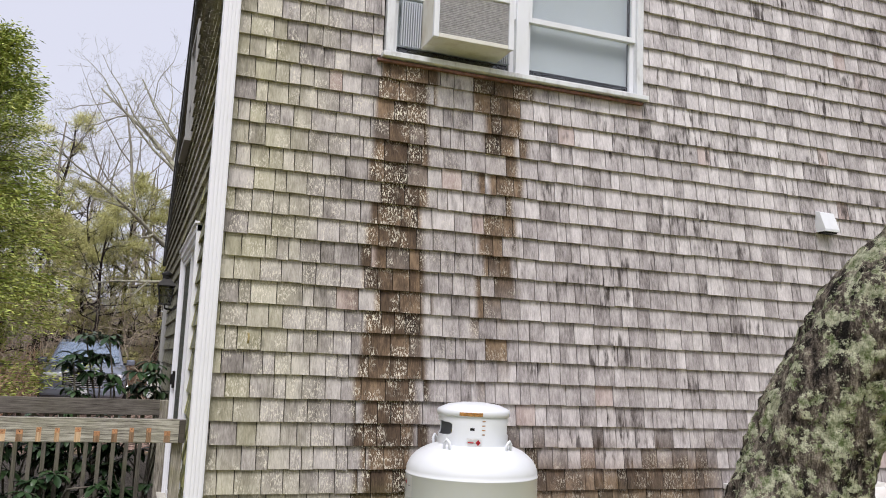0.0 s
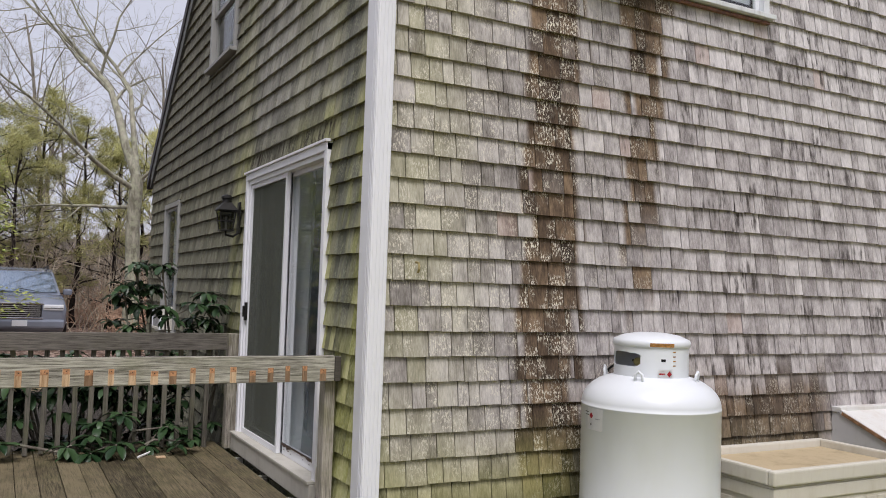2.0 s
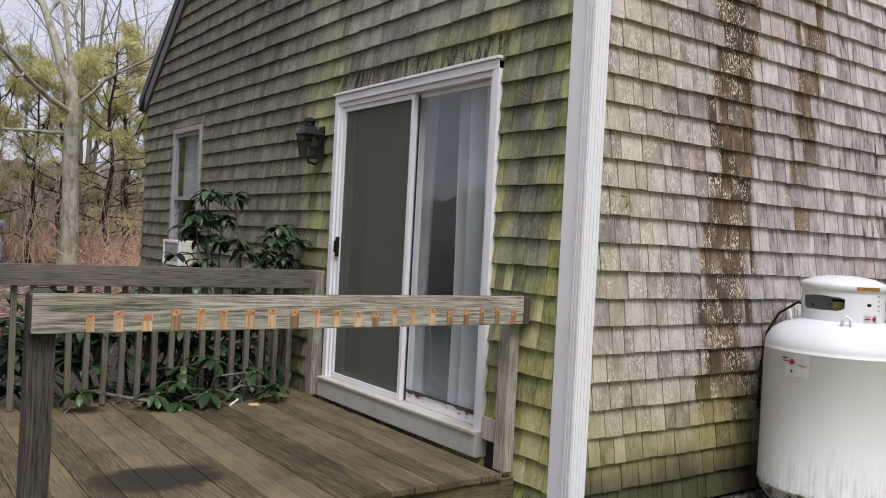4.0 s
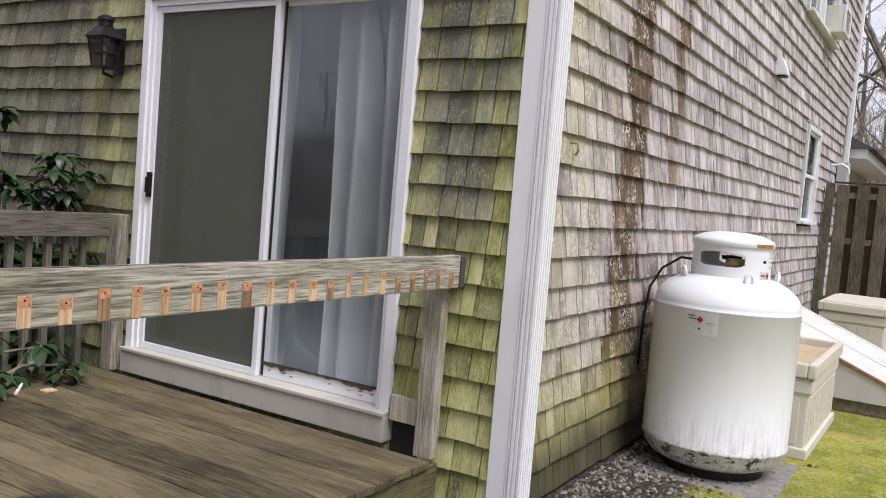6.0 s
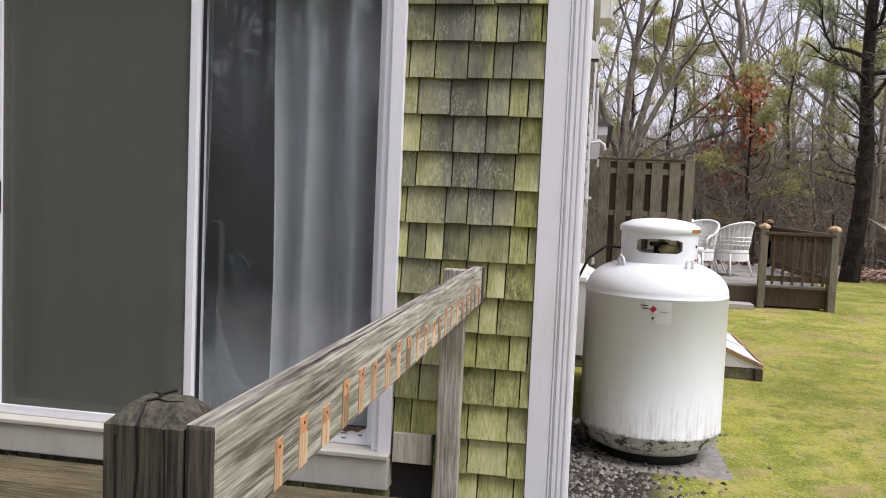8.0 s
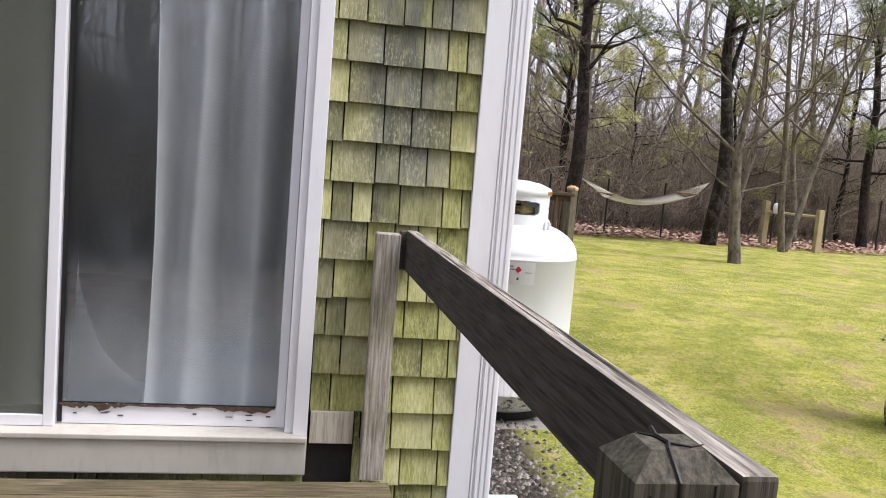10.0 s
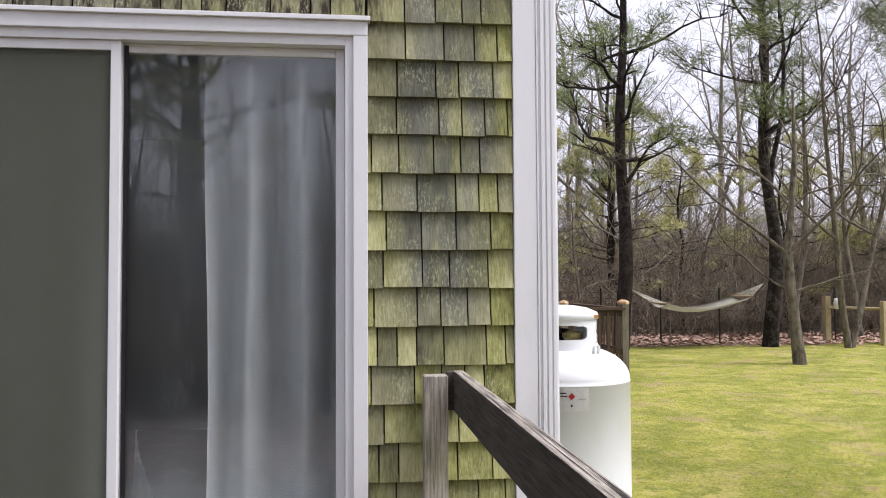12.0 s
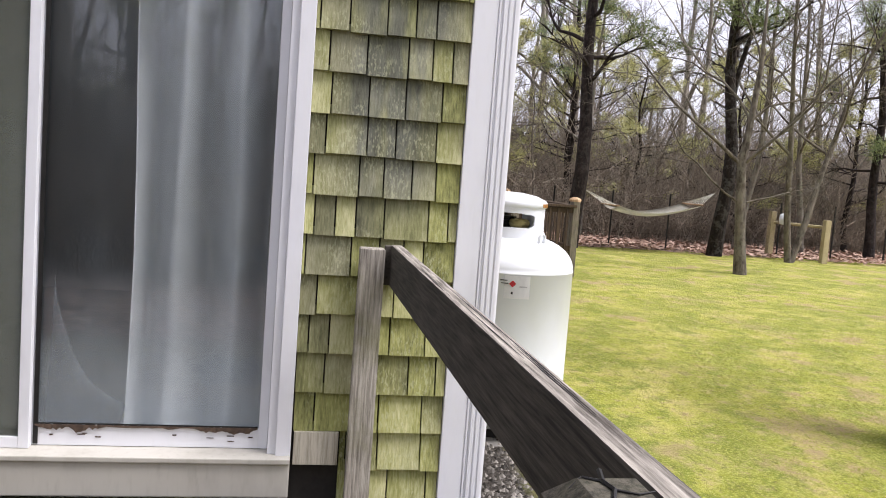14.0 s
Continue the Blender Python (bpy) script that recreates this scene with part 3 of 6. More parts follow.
part("threshold", box(0.33, 0.44, y0, y1, 0.222, 0.352, 0.006), SILL, door, "stained white threshold board")
part("sill_nose", box(0.318, 0.45, y0, y1, 0.3525, 0.372, 0.004), SILL, door)
bm = bmesh.new()
add_box(bm, 0.378, 0.50, y0 + 0.0555, y0 + 0.085, 0.373, z1 - 0.0505)
add_box(bm, 0.378, 0.50, y1 - 0.085, y1 - 0.0555, 0.373, z1 - 0.0505)
add_box(bm, 0.378, 0.50, y0 + 0.0855, y1 - 0.0855, z1 - 0.085, z1 - 0.0505)
part("frame", bm, TRIM, door)


def sash(y0, y1, x, w, name, low=0.05, material=None):
    bm = bmesh.new()
    zt, zb = 2.419, 0.374
    add_box(bm, x, x + 0.03, y0, y0 + w, zb, zt, 0.002)
    add_box(bm, x, x + 0.03, y1 - w, y1, zb, zt, 0.002)
    add_box(bm, x + 0.001, x + 0.029, y0 + w, y1 - w, zt - w, zt, 0.002)
    add_box(bm, x + 0.001, x + 0.029, y0 + w, y1 - w, zb, zb + low, 0.002)
    p = part(name, bm, TRIM, door)
    return p, (y0 + w, y1 - w, zb + low, zt - w)


fixed, f = sash(6.127, 6.985, 0.43, 0.034, "fixed_panel", 0.075)
part("pane", box(0.440, 0.446, f[0] - 0.005, f[1] + 0.005, f[2] - 0.005, f[3] + 0.005), FOGGED, fixed).visible_shadow = False
slide, f = sash(6.955, 7.933, 0.462, 0.034, "sliding_panel")
part("pane", box(0.472, 0.478, f[0] - 0.005, f[1] + 0.005, f[2] - 0.005, f[3] + 0.005), GLASS, slide).visible_shadow = False
n = Nodes("insect_screen", 0.9)
t = n.node("ShaderNodeBsdfTransparent")
d = n.node("ShaderNodeBsdfDiffuse")
d.inputs[0].default_value = (0.130, 0.139, 0.113, 1)
m = n.node("ShaderNodeMixShader")
m.inputs[0].default_value = 0.62
n.link(t.outputs[0], m.inputs[1])
n.link(d.outputs[0], m.inputs[2])
n.link(m.outputs[0], n.out.inputs[0])
SCREEN = n.mat
scr, f = sash(6.955, 7.935, 0.392, 0.036, "screen_panel", 0.04)
part("screen_mesh", box(0.405, 0.407, f[0] - 0.004, f[1] + 0.004, f[2] - 0.004, f[3] + 0.004), SCREEN, scr, "dull grey insect screen")
bm = box(0.368, 0.3918, 7.895, 7.925, 1.29, 1.44, 0.006)
add_box(bm, 0.352, 0.369, 7.903, 7.917, 1.32, 1.41, 0.004)
part("handle", bm, BLACK, scr, "black plastic latch handle")
def rot_patch(y0, y1, deep, seed):
    """A ragged, flaking stretch of rotten wood along the top of the rail."""
    bm = bmesh.new()
    last = None
    k = int((y1 - y0) / 0.006)
    for i in range(k + 1):
        u = y0 + (y1 - y0) * i / k
        edge = min(1.0, 6 * i / k, 6 * (k - i) / k)
        h = 0.004 + deep * edge * (0.45 + 0.75 * noise.noise(Vector((u * 22, seed, 4))) + 0.35 * noise.noise(Vector((u * 90, seed, 1))))
        top = 0.4525 + 0.002 * noise.noise(Vector((u * 120, seed, 8)))
        out = 0.4235 - 0.0035 * abs(noise.noise(Vector((u * 70, seed, 2))))
        ring = [bm.verts.new(q) for q in ((out, u, top - max(0.004, h)), (0.4295, u, top - max(0.004, h)), (0.4295, u, top), (out + 0.002, u, top))]
        if last:
            for q in range(4):
                bm.faces.new((last[q], last[(q + 1) % 4], ring[(q + 1) % 4], ring[q]))
        last = ring
    part("rot", bm, ROT, fixed, "rotten dark wood along the bottom rail")


rot_patch(6.70, 6.945, 0.026, 3)
rot_patch(6.40, 6.70, 0.007, 5)
rot_patch(6.165, 6.40, 0.030, 9)
part("gap", box(0.4262, 0.4294, 6.165, 6.95, 0.4535, 0.4585), BLACK, fixed, "dark open joint under the glass")
rf = random.Random(6)
for _ in range(9):
    u = rf.uniform(6.18, 6.92)
    z = rf.uniform(0.392, 0.425)
    part("paint_chip", box(0.4283, 0.4297, u, u + rf.uniform(0.008, 0.03), z, z + rf.uniform(0.002, 0.006)), ROT, fixed)
part("gasket", box(0.426, 0.4295, 6.935, 6.951, 0.38, 2.41), BLACK, fixed, "black gasket")


def curtain(name, x, y0, y1, z0, z1, folds, depth, label, material=CLOTH):
    bm = bmesh.new()
    cols = []
    for i in range(101):
        s = i / 100
        y = y0 + (y1 - y0) * s
        dx = depth * (math.sin(s * folds * 2 * math.pi) + 0.35 * math.sin(s * folds * 4.7 + 1)) 
        cols.append([bm.verts.new((x + dx * (0.6 + 0.4 * j / 6), y + 0.01 * math.sin(j + s * 9), z0 + (z1 - z0) * j / 6)) for j in range(7)])
    for a, b in zip(cols, cols[1:]):
        for j in range(6):
            bm.faces.new((a[j], b[j], b[j + 1], a[j + 1]))
    bmesh.ops.solidify(bm, geom=bm.faces[:], thickness=0.003)
    return solid(name, bm, material, label, "curtain", smooth=True)


curtain("curtain", 0.60, 6.13, 6.67, 0.34, 2.50, 2.6, 0.085, "pale grey-white curtain hanging behind the glass")
curtain("curtain", 0.60, 7.00, 7.92, 0.34, 2.50, 4.2, 0.035, "second pale curtain drawn behind the insect screen")

bm = bmesh.new()
rows_ = []
for i in range(31):
    t = i / 30
    y, z = 6.93 - 0.26 * t ** 1.5, 0.98 - 0.50 * t ** 0.6
    rows_.append([bm.verts.new((0.57 + 0.035 * math.sin(7 * t + 2.2 * q) + 0.03 * q, y + 0.05 * q, z * (1 - q) + 0.305 * q)) for q in (0, 0.25, 0.5, 0.75, 1.0)])
for a, b in zip(rows_, rows_[1:]):
    for k in range(4):
        bm.faces.new((a[k], b[k], b[k + 1], a[k + 1]))
bmesh.ops.solidify(bm, geom=bm.faces[:], thickness=0.003)
solid("curtain_hem", bm, plain("grey_cloth", (0.10, 0.11, 0.12), 0.95, 0, 0.1, 12), "bunched grey cloth lying behind the pane", "cloth", smooth=True)

# ---- windows, air conditioners and fittings on the house ----
DARK = plain("dark_interior", (0.03, 0.03, 0.032), 0.9)
BLIND = plain("window_shade", (0.44, 0.47, 0.50), 0.9, 0, 0.05, 5)
ACBOX = painted("air_conditioner_casing", (0.66, 0.65, 0.58), (0.34, 0.27, 0.14), 0.5, 0.5, 6)
ACGRILL = plain("air_conditioner_fins", (0.48, 0.475, 0.47), 0.6, 0.3, 0.25, 40)
PEEL = painted("peeling_white_paint", (0.66, 0.68, 0.69), (0.12, 0.09, 0.07), 0.45, 0.6, 14)
RUST = plain("red_flashing", (0.20, 0.10, 0.08), 0.8, 0, 0.4, 30)


# white trim greyed for the west side, its shade put into the colour
TRIM_SHADED = painted("grey_shaded_trim", (0.30, 0.30, 0.285), (0.16, 0.155, 0.13), 0.5, 0.6)


def window(name, side, u0, u1, z0, z1, bays, label, sill=True, mid=0.5, casing=0.058, shade=0.45):
    """A double-hung window; side a faces south, b faces west."""
    th = thing(name, label, "window", kind="structure")

    def bx(a, b, c, d, lo, hi, bev=0.0):
        if side == "a":
            return box(a, b, YA - 0.03 + c, YA - 0.03 + d, lo, hi, bev)
        return box(XB - 0.03 + c, XB - 0.03 + d, a, b, lo, hi, bev)

    def pt(nm, bm, m, par, lab=""):
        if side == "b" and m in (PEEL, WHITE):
            m = TRIM_SHADED
        return part(nm, bm, m, par, lab)

    pt("casing", bx(u0 - casing, u0, 0, 0.06, z0 - 0.02, z1 + casing, 0.003), PEEL, th)
    pt("casing", bx(u1, u1 + casing, 0, 0.06, z0 - 0.02, z1 + casing, 0.003), PEEL, th)
    pt("casing", bx(u0, u1, 0.001, 0.06, z1, z1 + casing, 0.003), PEEL, th)
    if sill:
        pt("sill", bx(u0 - casing - 0.025, u1 + casing + 0.025, -0.045, 0.06, z0 - 0.056, z0 - 0.021, 0.004), PEEL, th, "peeling white sill")
    w = (u1 - u0 - 0.10 * (bays - 1)) / bays
    for i in range(bays):
        a = u0 + i * (w + 0.10)
        b = a + w
        if i:
            pt("mullion", bx(a - 0.10, a, 0.004, 0.06, z0 - 0.02, z1, 0.003), WHITE, th)
        zm = z0 + (z1 - z0) * mid
        for lo, hi, d in ((z0 - 0.02, zm + 0.02, 0.05), (zm - 0.02, z1, 0.025)):
            bm = bmesh.new()
            for q in ((a, a + 0.035, lo, hi), (b - 0.035, b, lo, hi), (a + 0.0351, b - 0.0351, lo, lo + 0.04), (a + 0.0351, b - 0.0351, hi - 0.035, hi)):
                if side == "a":
                    add_box(bm, q[0], q[1], YA - 0.03 + d, YA + d, q[2], q[3], 0.002)
                else:
                    add_box(bm, XB - 0.03 + d, XB + d, q[0], q[1], q[2], q[3], 0.002)
            s = pt("sash", bm, WHITE, th)
            pt("pane", bx(a + 0.03, b - 0.03, d + 0.012, d + 0.017, lo + 0.035, hi - 0.03), GLASS, s).visible_shadow = False
        if shade:
            sh = bx(a + 0.02, b - 0.02, 0.12, 0.124, z1 - (z1 - z0) * shade, z1)
            pt("shade", sh, BLIND, th, "pale roller shade behind the glass")
    return th


def air_conditioner(side, u0, u1, z0, z1, out, label):
    th = thing("air_conditioner", label, "air conditioner")

    def bx(a, b, c, d, lo, hi, bev=0.0):
        if side == "a":
            return box(a, b, YA - d, YA - c, lo, hi, bev)
        return box(XB - d, XB - c, a, b, lo, hi, bev)

    part("casing", bx(u0, u1, -0.02, out - 0.03, z0, z1, 0.008), ACBOX, th)
    bm = bx(u0 - 0.004, u0 + 0.035, out - 0.03, out, z0, z1, 0.004)
    th2 = part("front_frame", bm, WHITE, th)
    part("rail", bx(u1 - 0.035, u1 + 0.004, out - 0.03, out, z0, z1, 0.004), WHITE, th2)
    part("rail", bx(u0 + 0.0355, u1 - 0.0355, out - 0.03, out - 0.001, z0, z0 + 0.03, 0.004), ACBOX, th2)
    part("rail", bx(u0 + 0.0355, u1 - 0.0355, out - 0.03, out - 0.001, z1 - 0.03, z1, 0.004), WHITE, th2)
    part("grille", bx(u0 + 0.0355, u1 - 0.0355, out - 0.028, out - 0.016, z0 + 0.031, z1 - 0.031), ACGRILL, th, "bent grey cooling fins")
    k = int((z1 - z0 - 0.08) / 0.0125)
    for i in range(k):
        z = z0 + 0.042 + i * 0.0125
        part("fin", bx(u0 + 0.036, u1 - 0.036, out - 0.0155, out - 0.011, z, z + 0.004), ACGRILL, th)
    return th


window("window_1", "a", 1.53, 3.50, 3.74, 4.95, 2, "white double window with peeling casing and an air conditioner", mid=0.36, shade=0.93)
air_conditioner("a", 1.74, 2.33, 3.80, 4.17, 0.27, "stained beige air conditioner resting in the window")
for u, k, lab in ((1.585, 9, "pleated side panel beside the air conditioner"), (2.345, 5, "narrow pleated side panel beside the air conditioner")):
    acc = thing("accordion_panel", lab, "filler panel", (u, YA, 3.80))
    for i in range(k):
        part("pleat", box(i * 0.017, i * 0.017 + 0.009, -0.008, 0.01, 0, 0.33), BLIND, acc)
solid("trim", box(1.42, 3.56, YA - 0.034, YA + 0.0, 3.655, 3.674, 0.003), RUST, "rusty red flashing under the window sill", "trim", kind="structure")
window("window_2", "a", 7.45, 8.35, 1.52, 2.56, 1, "white casement window close to the fence")
window("window_3", "a", 6.6, 8.6, 3.75, 4.95, 2, "white upper window with an air conditioner")
air_conditioner("a", 7.85, 8.35, 3.745, 4.06, 0.22, "white air conditioner jutting from the upper window")
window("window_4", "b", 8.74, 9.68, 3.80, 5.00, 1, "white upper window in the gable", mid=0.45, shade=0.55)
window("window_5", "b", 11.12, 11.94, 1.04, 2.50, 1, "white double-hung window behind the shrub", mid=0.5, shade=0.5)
air_conditioner("b", 11.2, 11.75, 1.03, 1.30, 0.16, "small white air conditioner in the ground floor window")

# dryer vent
vent = thing("wall_vent", "small white plastic vent hood on the shingles", "vent")
bm = bmesh.new()
vs = [bm.verts.new(q) for q in ((5.27, 5.375, 2.82), (5.43, 5.375, 2.82), (5.43, 5.375, 3.0), (5.27, 5.375, 3.0), (5.275, 5.27, 2.82), (5.425, 5.27, 2.82), (5.425, 5.33, 2.985), (5.275, 5.33, 2.985), (5.275, 5.27, 2.84), (5.425, 5.27, 2.84))]
for f in ((0, 1, 5, 4), (4, 5, 9, 8), (8, 9, 6, 7), (7, 6, 2, 3), (0, 4, 8, 7, 3), (1, 2, 6, 9, 5), (0, 3, 2, 1)):
    bm.faces.new([vs[i] for i in f])
bmesh.ops.recalc_face_normals(bm, faces=bm.faces[:])
part("hood", bm, WHITE, vent)
part("flap", box(5.285, 5.415, 5.285, 5.36, 2.806, 2.819), BLACK, vent, "dark vent opening")
solid("hook", tube([(0.68, 5.35, 1.74), (0.68, 5.31, 1.735), (0.68, 5.305, 1.70), (0.68, 5.318, 1.68)], 0.007, 6), plain("old_brass", (0.35, 0.28, 0.12), 0.5, 0.4), "small bent metal hook on the shingles", "hook")

# ---- lantern ----
LGLASS = glass_material("lantern_glass", (0.34, 0.34, 0.31), 0.1)
lamp = thing("wall_lantern", "black metal carriage lantern beside the sliding door", "wall lamp", (0.262, 8.24, 2.04))
lamp.scale = (0.82, 0.82, 0.86)
part("back_plate", box(0.125, 0.139, -0.055, 0.055, -0.02, 0.30, 0.004), BLACK, lamp)
part("arm", tube([(0.13, 0, -0.01), (0.08, 0, -0.05), (0, 0, -0.035), (0, 0, 0.012)], 0.012, 8), BLACK, lamp)
bm = bmesh.new()
add_box(bm, -0.07, 0.07, -0.07, 0.07, 0.0, 0.014, 0.003)
for sx in (-1, 1):
    for sy in (-1, 1):
        tube([(sx * 0.058, sy * 0.058, 0.01), (sx * 0.083, sy * 0.083, 0.205)], 0.007, 6, bm)
for z, q in ((0.205, 0.09), (0.10, 0.073)):
    for s in (-1, 1):
        add_box(bm, -q, q, s * q - 0.005, s * q + 0.005, z - 0.006, z + 0.006)
        add_box(bm, s * q - 0.005, s * q + 0.005, -q, q, z - 0.006, z + 0.006)
part("cage", bm, BLACK, lamp)
bm = bmesh.new()
bmesh.ops.create_cone(bm, cap_ends=True, segments=4, radius1=0.148, radius2=0.05, depth=0.085, matrix=Matrix.Translation((0, 0, 0.252)) @ Matrix.Rotation(radians(45), 4, "Z"))
part("roof", bm, BLACK, lamp)
part("chimney", lathe([(0.0, 0.29), (0.05, 0.29), (0.05, 0.325), (0.062, 0.328), (0.06, 0.345), (0.03, 0.365), (0.0, 0.372)], 16), BLACK, lamp)
for i in range(4):
    bm = bmesh.new()
    vs = [bm.verts.new(q) for q in ((-0.056, -0.060, 0.014), (0.056, -0.060, 0.014), (0.08, -0.083, 0.2), (-0.08, -0.083, 0.2))]
    bm.faces.new(vs)
    bmesh.ops.rotate(bm, verts=bm.verts[:], cent=(0, 0, 0), matrix=Matrix.Rotation(i * math.pi / 2, 3, "Z"))
    part("pane", bm, LGLASS, lamp)
part("candle", lathe([(0.012, 0.014), (0.012, 0.09), (0.016, 0.1), (0.014, 0.14), (0.0, 0.155)], 10), WHITE, lamp, "white lamp bulb")

# ---- propane tank ----
n = Nodes("tank_white_enamel", 0.35)
ob_pos = n.obj()
ox, oy, oz = n.xyz(ob_pos)
drip = n.noise(n.scaled(ob_pos, 46, 46, 4.5), 1.0, 5, 0.75)
low = n.step(oz, 0.12, 0.55, 1.0, 0.0)
f = n.math("MULTIPLY", n.step(n.math("ADD", drip, n.math("MULTIPLY", low, 0.16)), 0.52, 0.85), n.math("MULTIPLY", low, 0.6))
c = n.mix(n.step(n.noise(ob_pos, 5, 4), 0.45, 0.75, 0, 0.12), (0.71, 0.735, 0.76), (0.58, 0.59, 0.575))
c = n.mix(f, c, (0.30, 0.26, 0.21))
chip = n.math("MULTIPLY", n.step(n.noise(n.scaled(ob_pos, 16, 16, 34), 1.0, 4, 0.75), 0.53, 0.57), n.math("MULTIPLY", n.band(oz, 0.07, 0.16, 0.03), n.step(n.math("ADD", ox, n.math("MULTIPLY", oy, -0.6)), -0.02, 0.06, 1.0, 0.0)))
c = n.mix(chip, c, (0.02, 0.018, 0.016))
green = n.math("MULTIPLY", n.step(oz, 0.6, 1.0, 1.0, 0.0), n.step(n.noise(n.scaled(ob_pos, 4, 4, 1), 1.0, 3), 0.45, 0.7, 0.0, 0.14))
c = n.mix(green, c, (0.46, 0.47, 0.30))
TANK = n.done(c)
RED = plain("red_label", (0.55, 0.03, 0.04), 0.5, 0, 0.1)
STICKER = plain("white_label", (0.82, 0.82, 0.80), 0.5, 0, 0.04)
ORANGE = plain("rusty_orange", (0.50, 0.26, 0.07), 0.8, 0, 0.35, 50)
tank = thing("propane_tank", "white upright propane tank with grimy chipped base", "gas tank", (2.03, 4.87, 0.02))
R = 0.405
prof = [(0.20, 0.02), (0.29, 0.03), (0.355, 0.06), (0.39, 0.105), (0.402, 0.145), (0.408, 0.15), (0.408, 0.162), (R, 0.167), (R, 0.918), (0.4068, 0.920), (0.4068, 0.926), (0.4035, 0.929)]
prof += [(R * math.cos(a) ** 0.72 if a < 1.4 else 0.05, 0.929 + 0.190 * math.sin(a)) for a in [i * 0.10 for i in range(1, 15)]]
part("body", lathe([(0.0, 0.018)] + prof + [(0.0, 1.122)], 72), TANK, tank, smooth=True)
part("foot_ring", lathe([(0.27, -0.02), (0.285, -0.02), (0.285, 0.05), (0.27, 0.05)], 40), BLACK, tank, "black steel foot ring")
# collar with two hand holes
bm = bmesh.new()
NS, NZ = 180, 44
rin, rout, cz0, cz1 = 0.208, 0.217, 1.075, 1.285
grid = {}


def in_hole(i, j):
    a = (i + 0.5) * 360 / NS
    z = cz0 + (cz1 - cz0) * (j + 0.5) / NZ
    for c0 in (176, 356):
        da = abs((a - c0 + 180) % 360 - 180)
        if ((da / 37) ** 4 + (abs(z - 1.20) / 0.040) ** 4) < 1:
            return True
    return False


for i in range(NS):
    for j in range(NZ + 1):
        a = 2 * math.pi * i / NS
        z = cz0 + (cz1 - cz0) * j / NZ
        for k, r in enumerate((rin, rout)):
            grid[i, j, k] = bm.verts.new((r * math.cos(a), r * math.sin(a), z))
for i in range(NS):
    p = (i + 1) % NS
    for j in range(NZ):
        if in_hole(i, j):
            continue
        bm.faces.new([grid[i, j, 1], grid[p, j, 1], grid[p, j + 1, 1], grid[i, j + 1, 1]])
        bm.faces.new([grid[i, j, 0], grid[i, j + 1, 0], grid[p, j + 1, 0], grid[p, j, 0]])
        if in_hole((i + 1) % NS, j):
            bm.faces.new([grid[p, j, 1], grid[p, j, 0], grid[p, j + 1, 0], grid[p, j + 1, 1]])
        if in_hole((i - 1) % NS, j):
            bm.faces.new([grid[i, j, 0], grid[i, j, 1], grid[i, j + 1, 1], grid[i, j + 1, 0]])
        if j < NZ - 1 and in_hole(i, j + 1):
            bm.faces.new([grid[i, j + 1, 1], grid[p, j + 1, 1], grid[p, j + 1, 0], grid[i, j + 1, 0]])
        if j > 0 and in_hole(i, j - 1):
            bm.faces.new([grid[i, j, 0], grid[p, j, 0], grid[p, j, 1], grid[i, j, 1]])
part("collar", bm, TANK, tank, smooth=False)
part("lid", lathe([(0.0, 1.272), (0.219, 1.272), (0.227, 1.277), (0.2275, 1.302), (0.219, 1.315), (0.16, 1.340), (0.08, 1.353), (0.0, 1.356)], 48), TANK, tank, "domed white lid", smooth=True)
part("valve", lathe([(0.0, 1.09), (0.05, 1.09), (0.05, 1.13), (0.03, 1.14), (0.03, 1.19), (0.055, 1.195), (0.055, 1.215), (0.0, 1.22)], 14), BLACK, tank, "dark brass valve")
part("regulator", lathe([(0.0, 0), (0.05, 0), (0.06, 0.015), (0.06, 0.03), (0.05, 0.045), (0.0, 0.05)], 16), plain("old_gauge", (0.35, 0.30, 0.12), 0.5, 0.3), tank).location = (-0.1, -0.05, 1.16)
for a in (214, 128, 300, 30):
    ca, sa = math.cos(radians(a)), math.sin(radians(a))
    tx, ty = -sa, ca
    lug = tube([(0.268 * ca - tx * 0.022, 0.268 * sa - ty * 0.022, 1.07), (0.275 * ca - tx * 0.02, 0.275 * sa - ty * 0.02, 1.12), (0.278 * ca, 0.278 * sa, 1.138), (0.275 * ca + tx * 0.02, 0.275 * sa + ty * 0.02, 1.12), (0.268 * ca + tx * 0.022, 0.268 * sa + ty * 0.022, 1.07)], 0.009, 8)
    part("lifting_lug", lug, TANK, tank, smooth=True)


def on_tank(name, a0, a1, z0, z1, r, material, parent, label="", diamond=False):
    bm = bmesh.new()
    if diamond:
        am, zm = (a0 + a1) / 2, (z0 + z1) / 2
        vs = [bm.verts.new((r * math.cos(radians(a)), r * math.sin(radians(a)), z)) for a, z in ((a0, zm), (am, z0), (a1, zm), (am, z1))]
        bm.faces.new(vs)
    else:
        k = max(2, int(abs(a1 - a0) / 4))
        cols = [[bm.verts.new((r * math.cos(radians(a0 + (a1 - a0) * i / k)), r * math.sin(radians(a0 + (a1 - a0) * i / k)), z)) for z in (z0, z1)] for i in range(k + 1)]
        for a, b in zip(cols, cols[1:]):
            bm.faces.new((a[0], b[0], b[1], a[1]))
    bmesh.ops.solidify(bm, geom=bm.faces[:], thickness=0.001)
    return part(name, bm, material, parent, label)


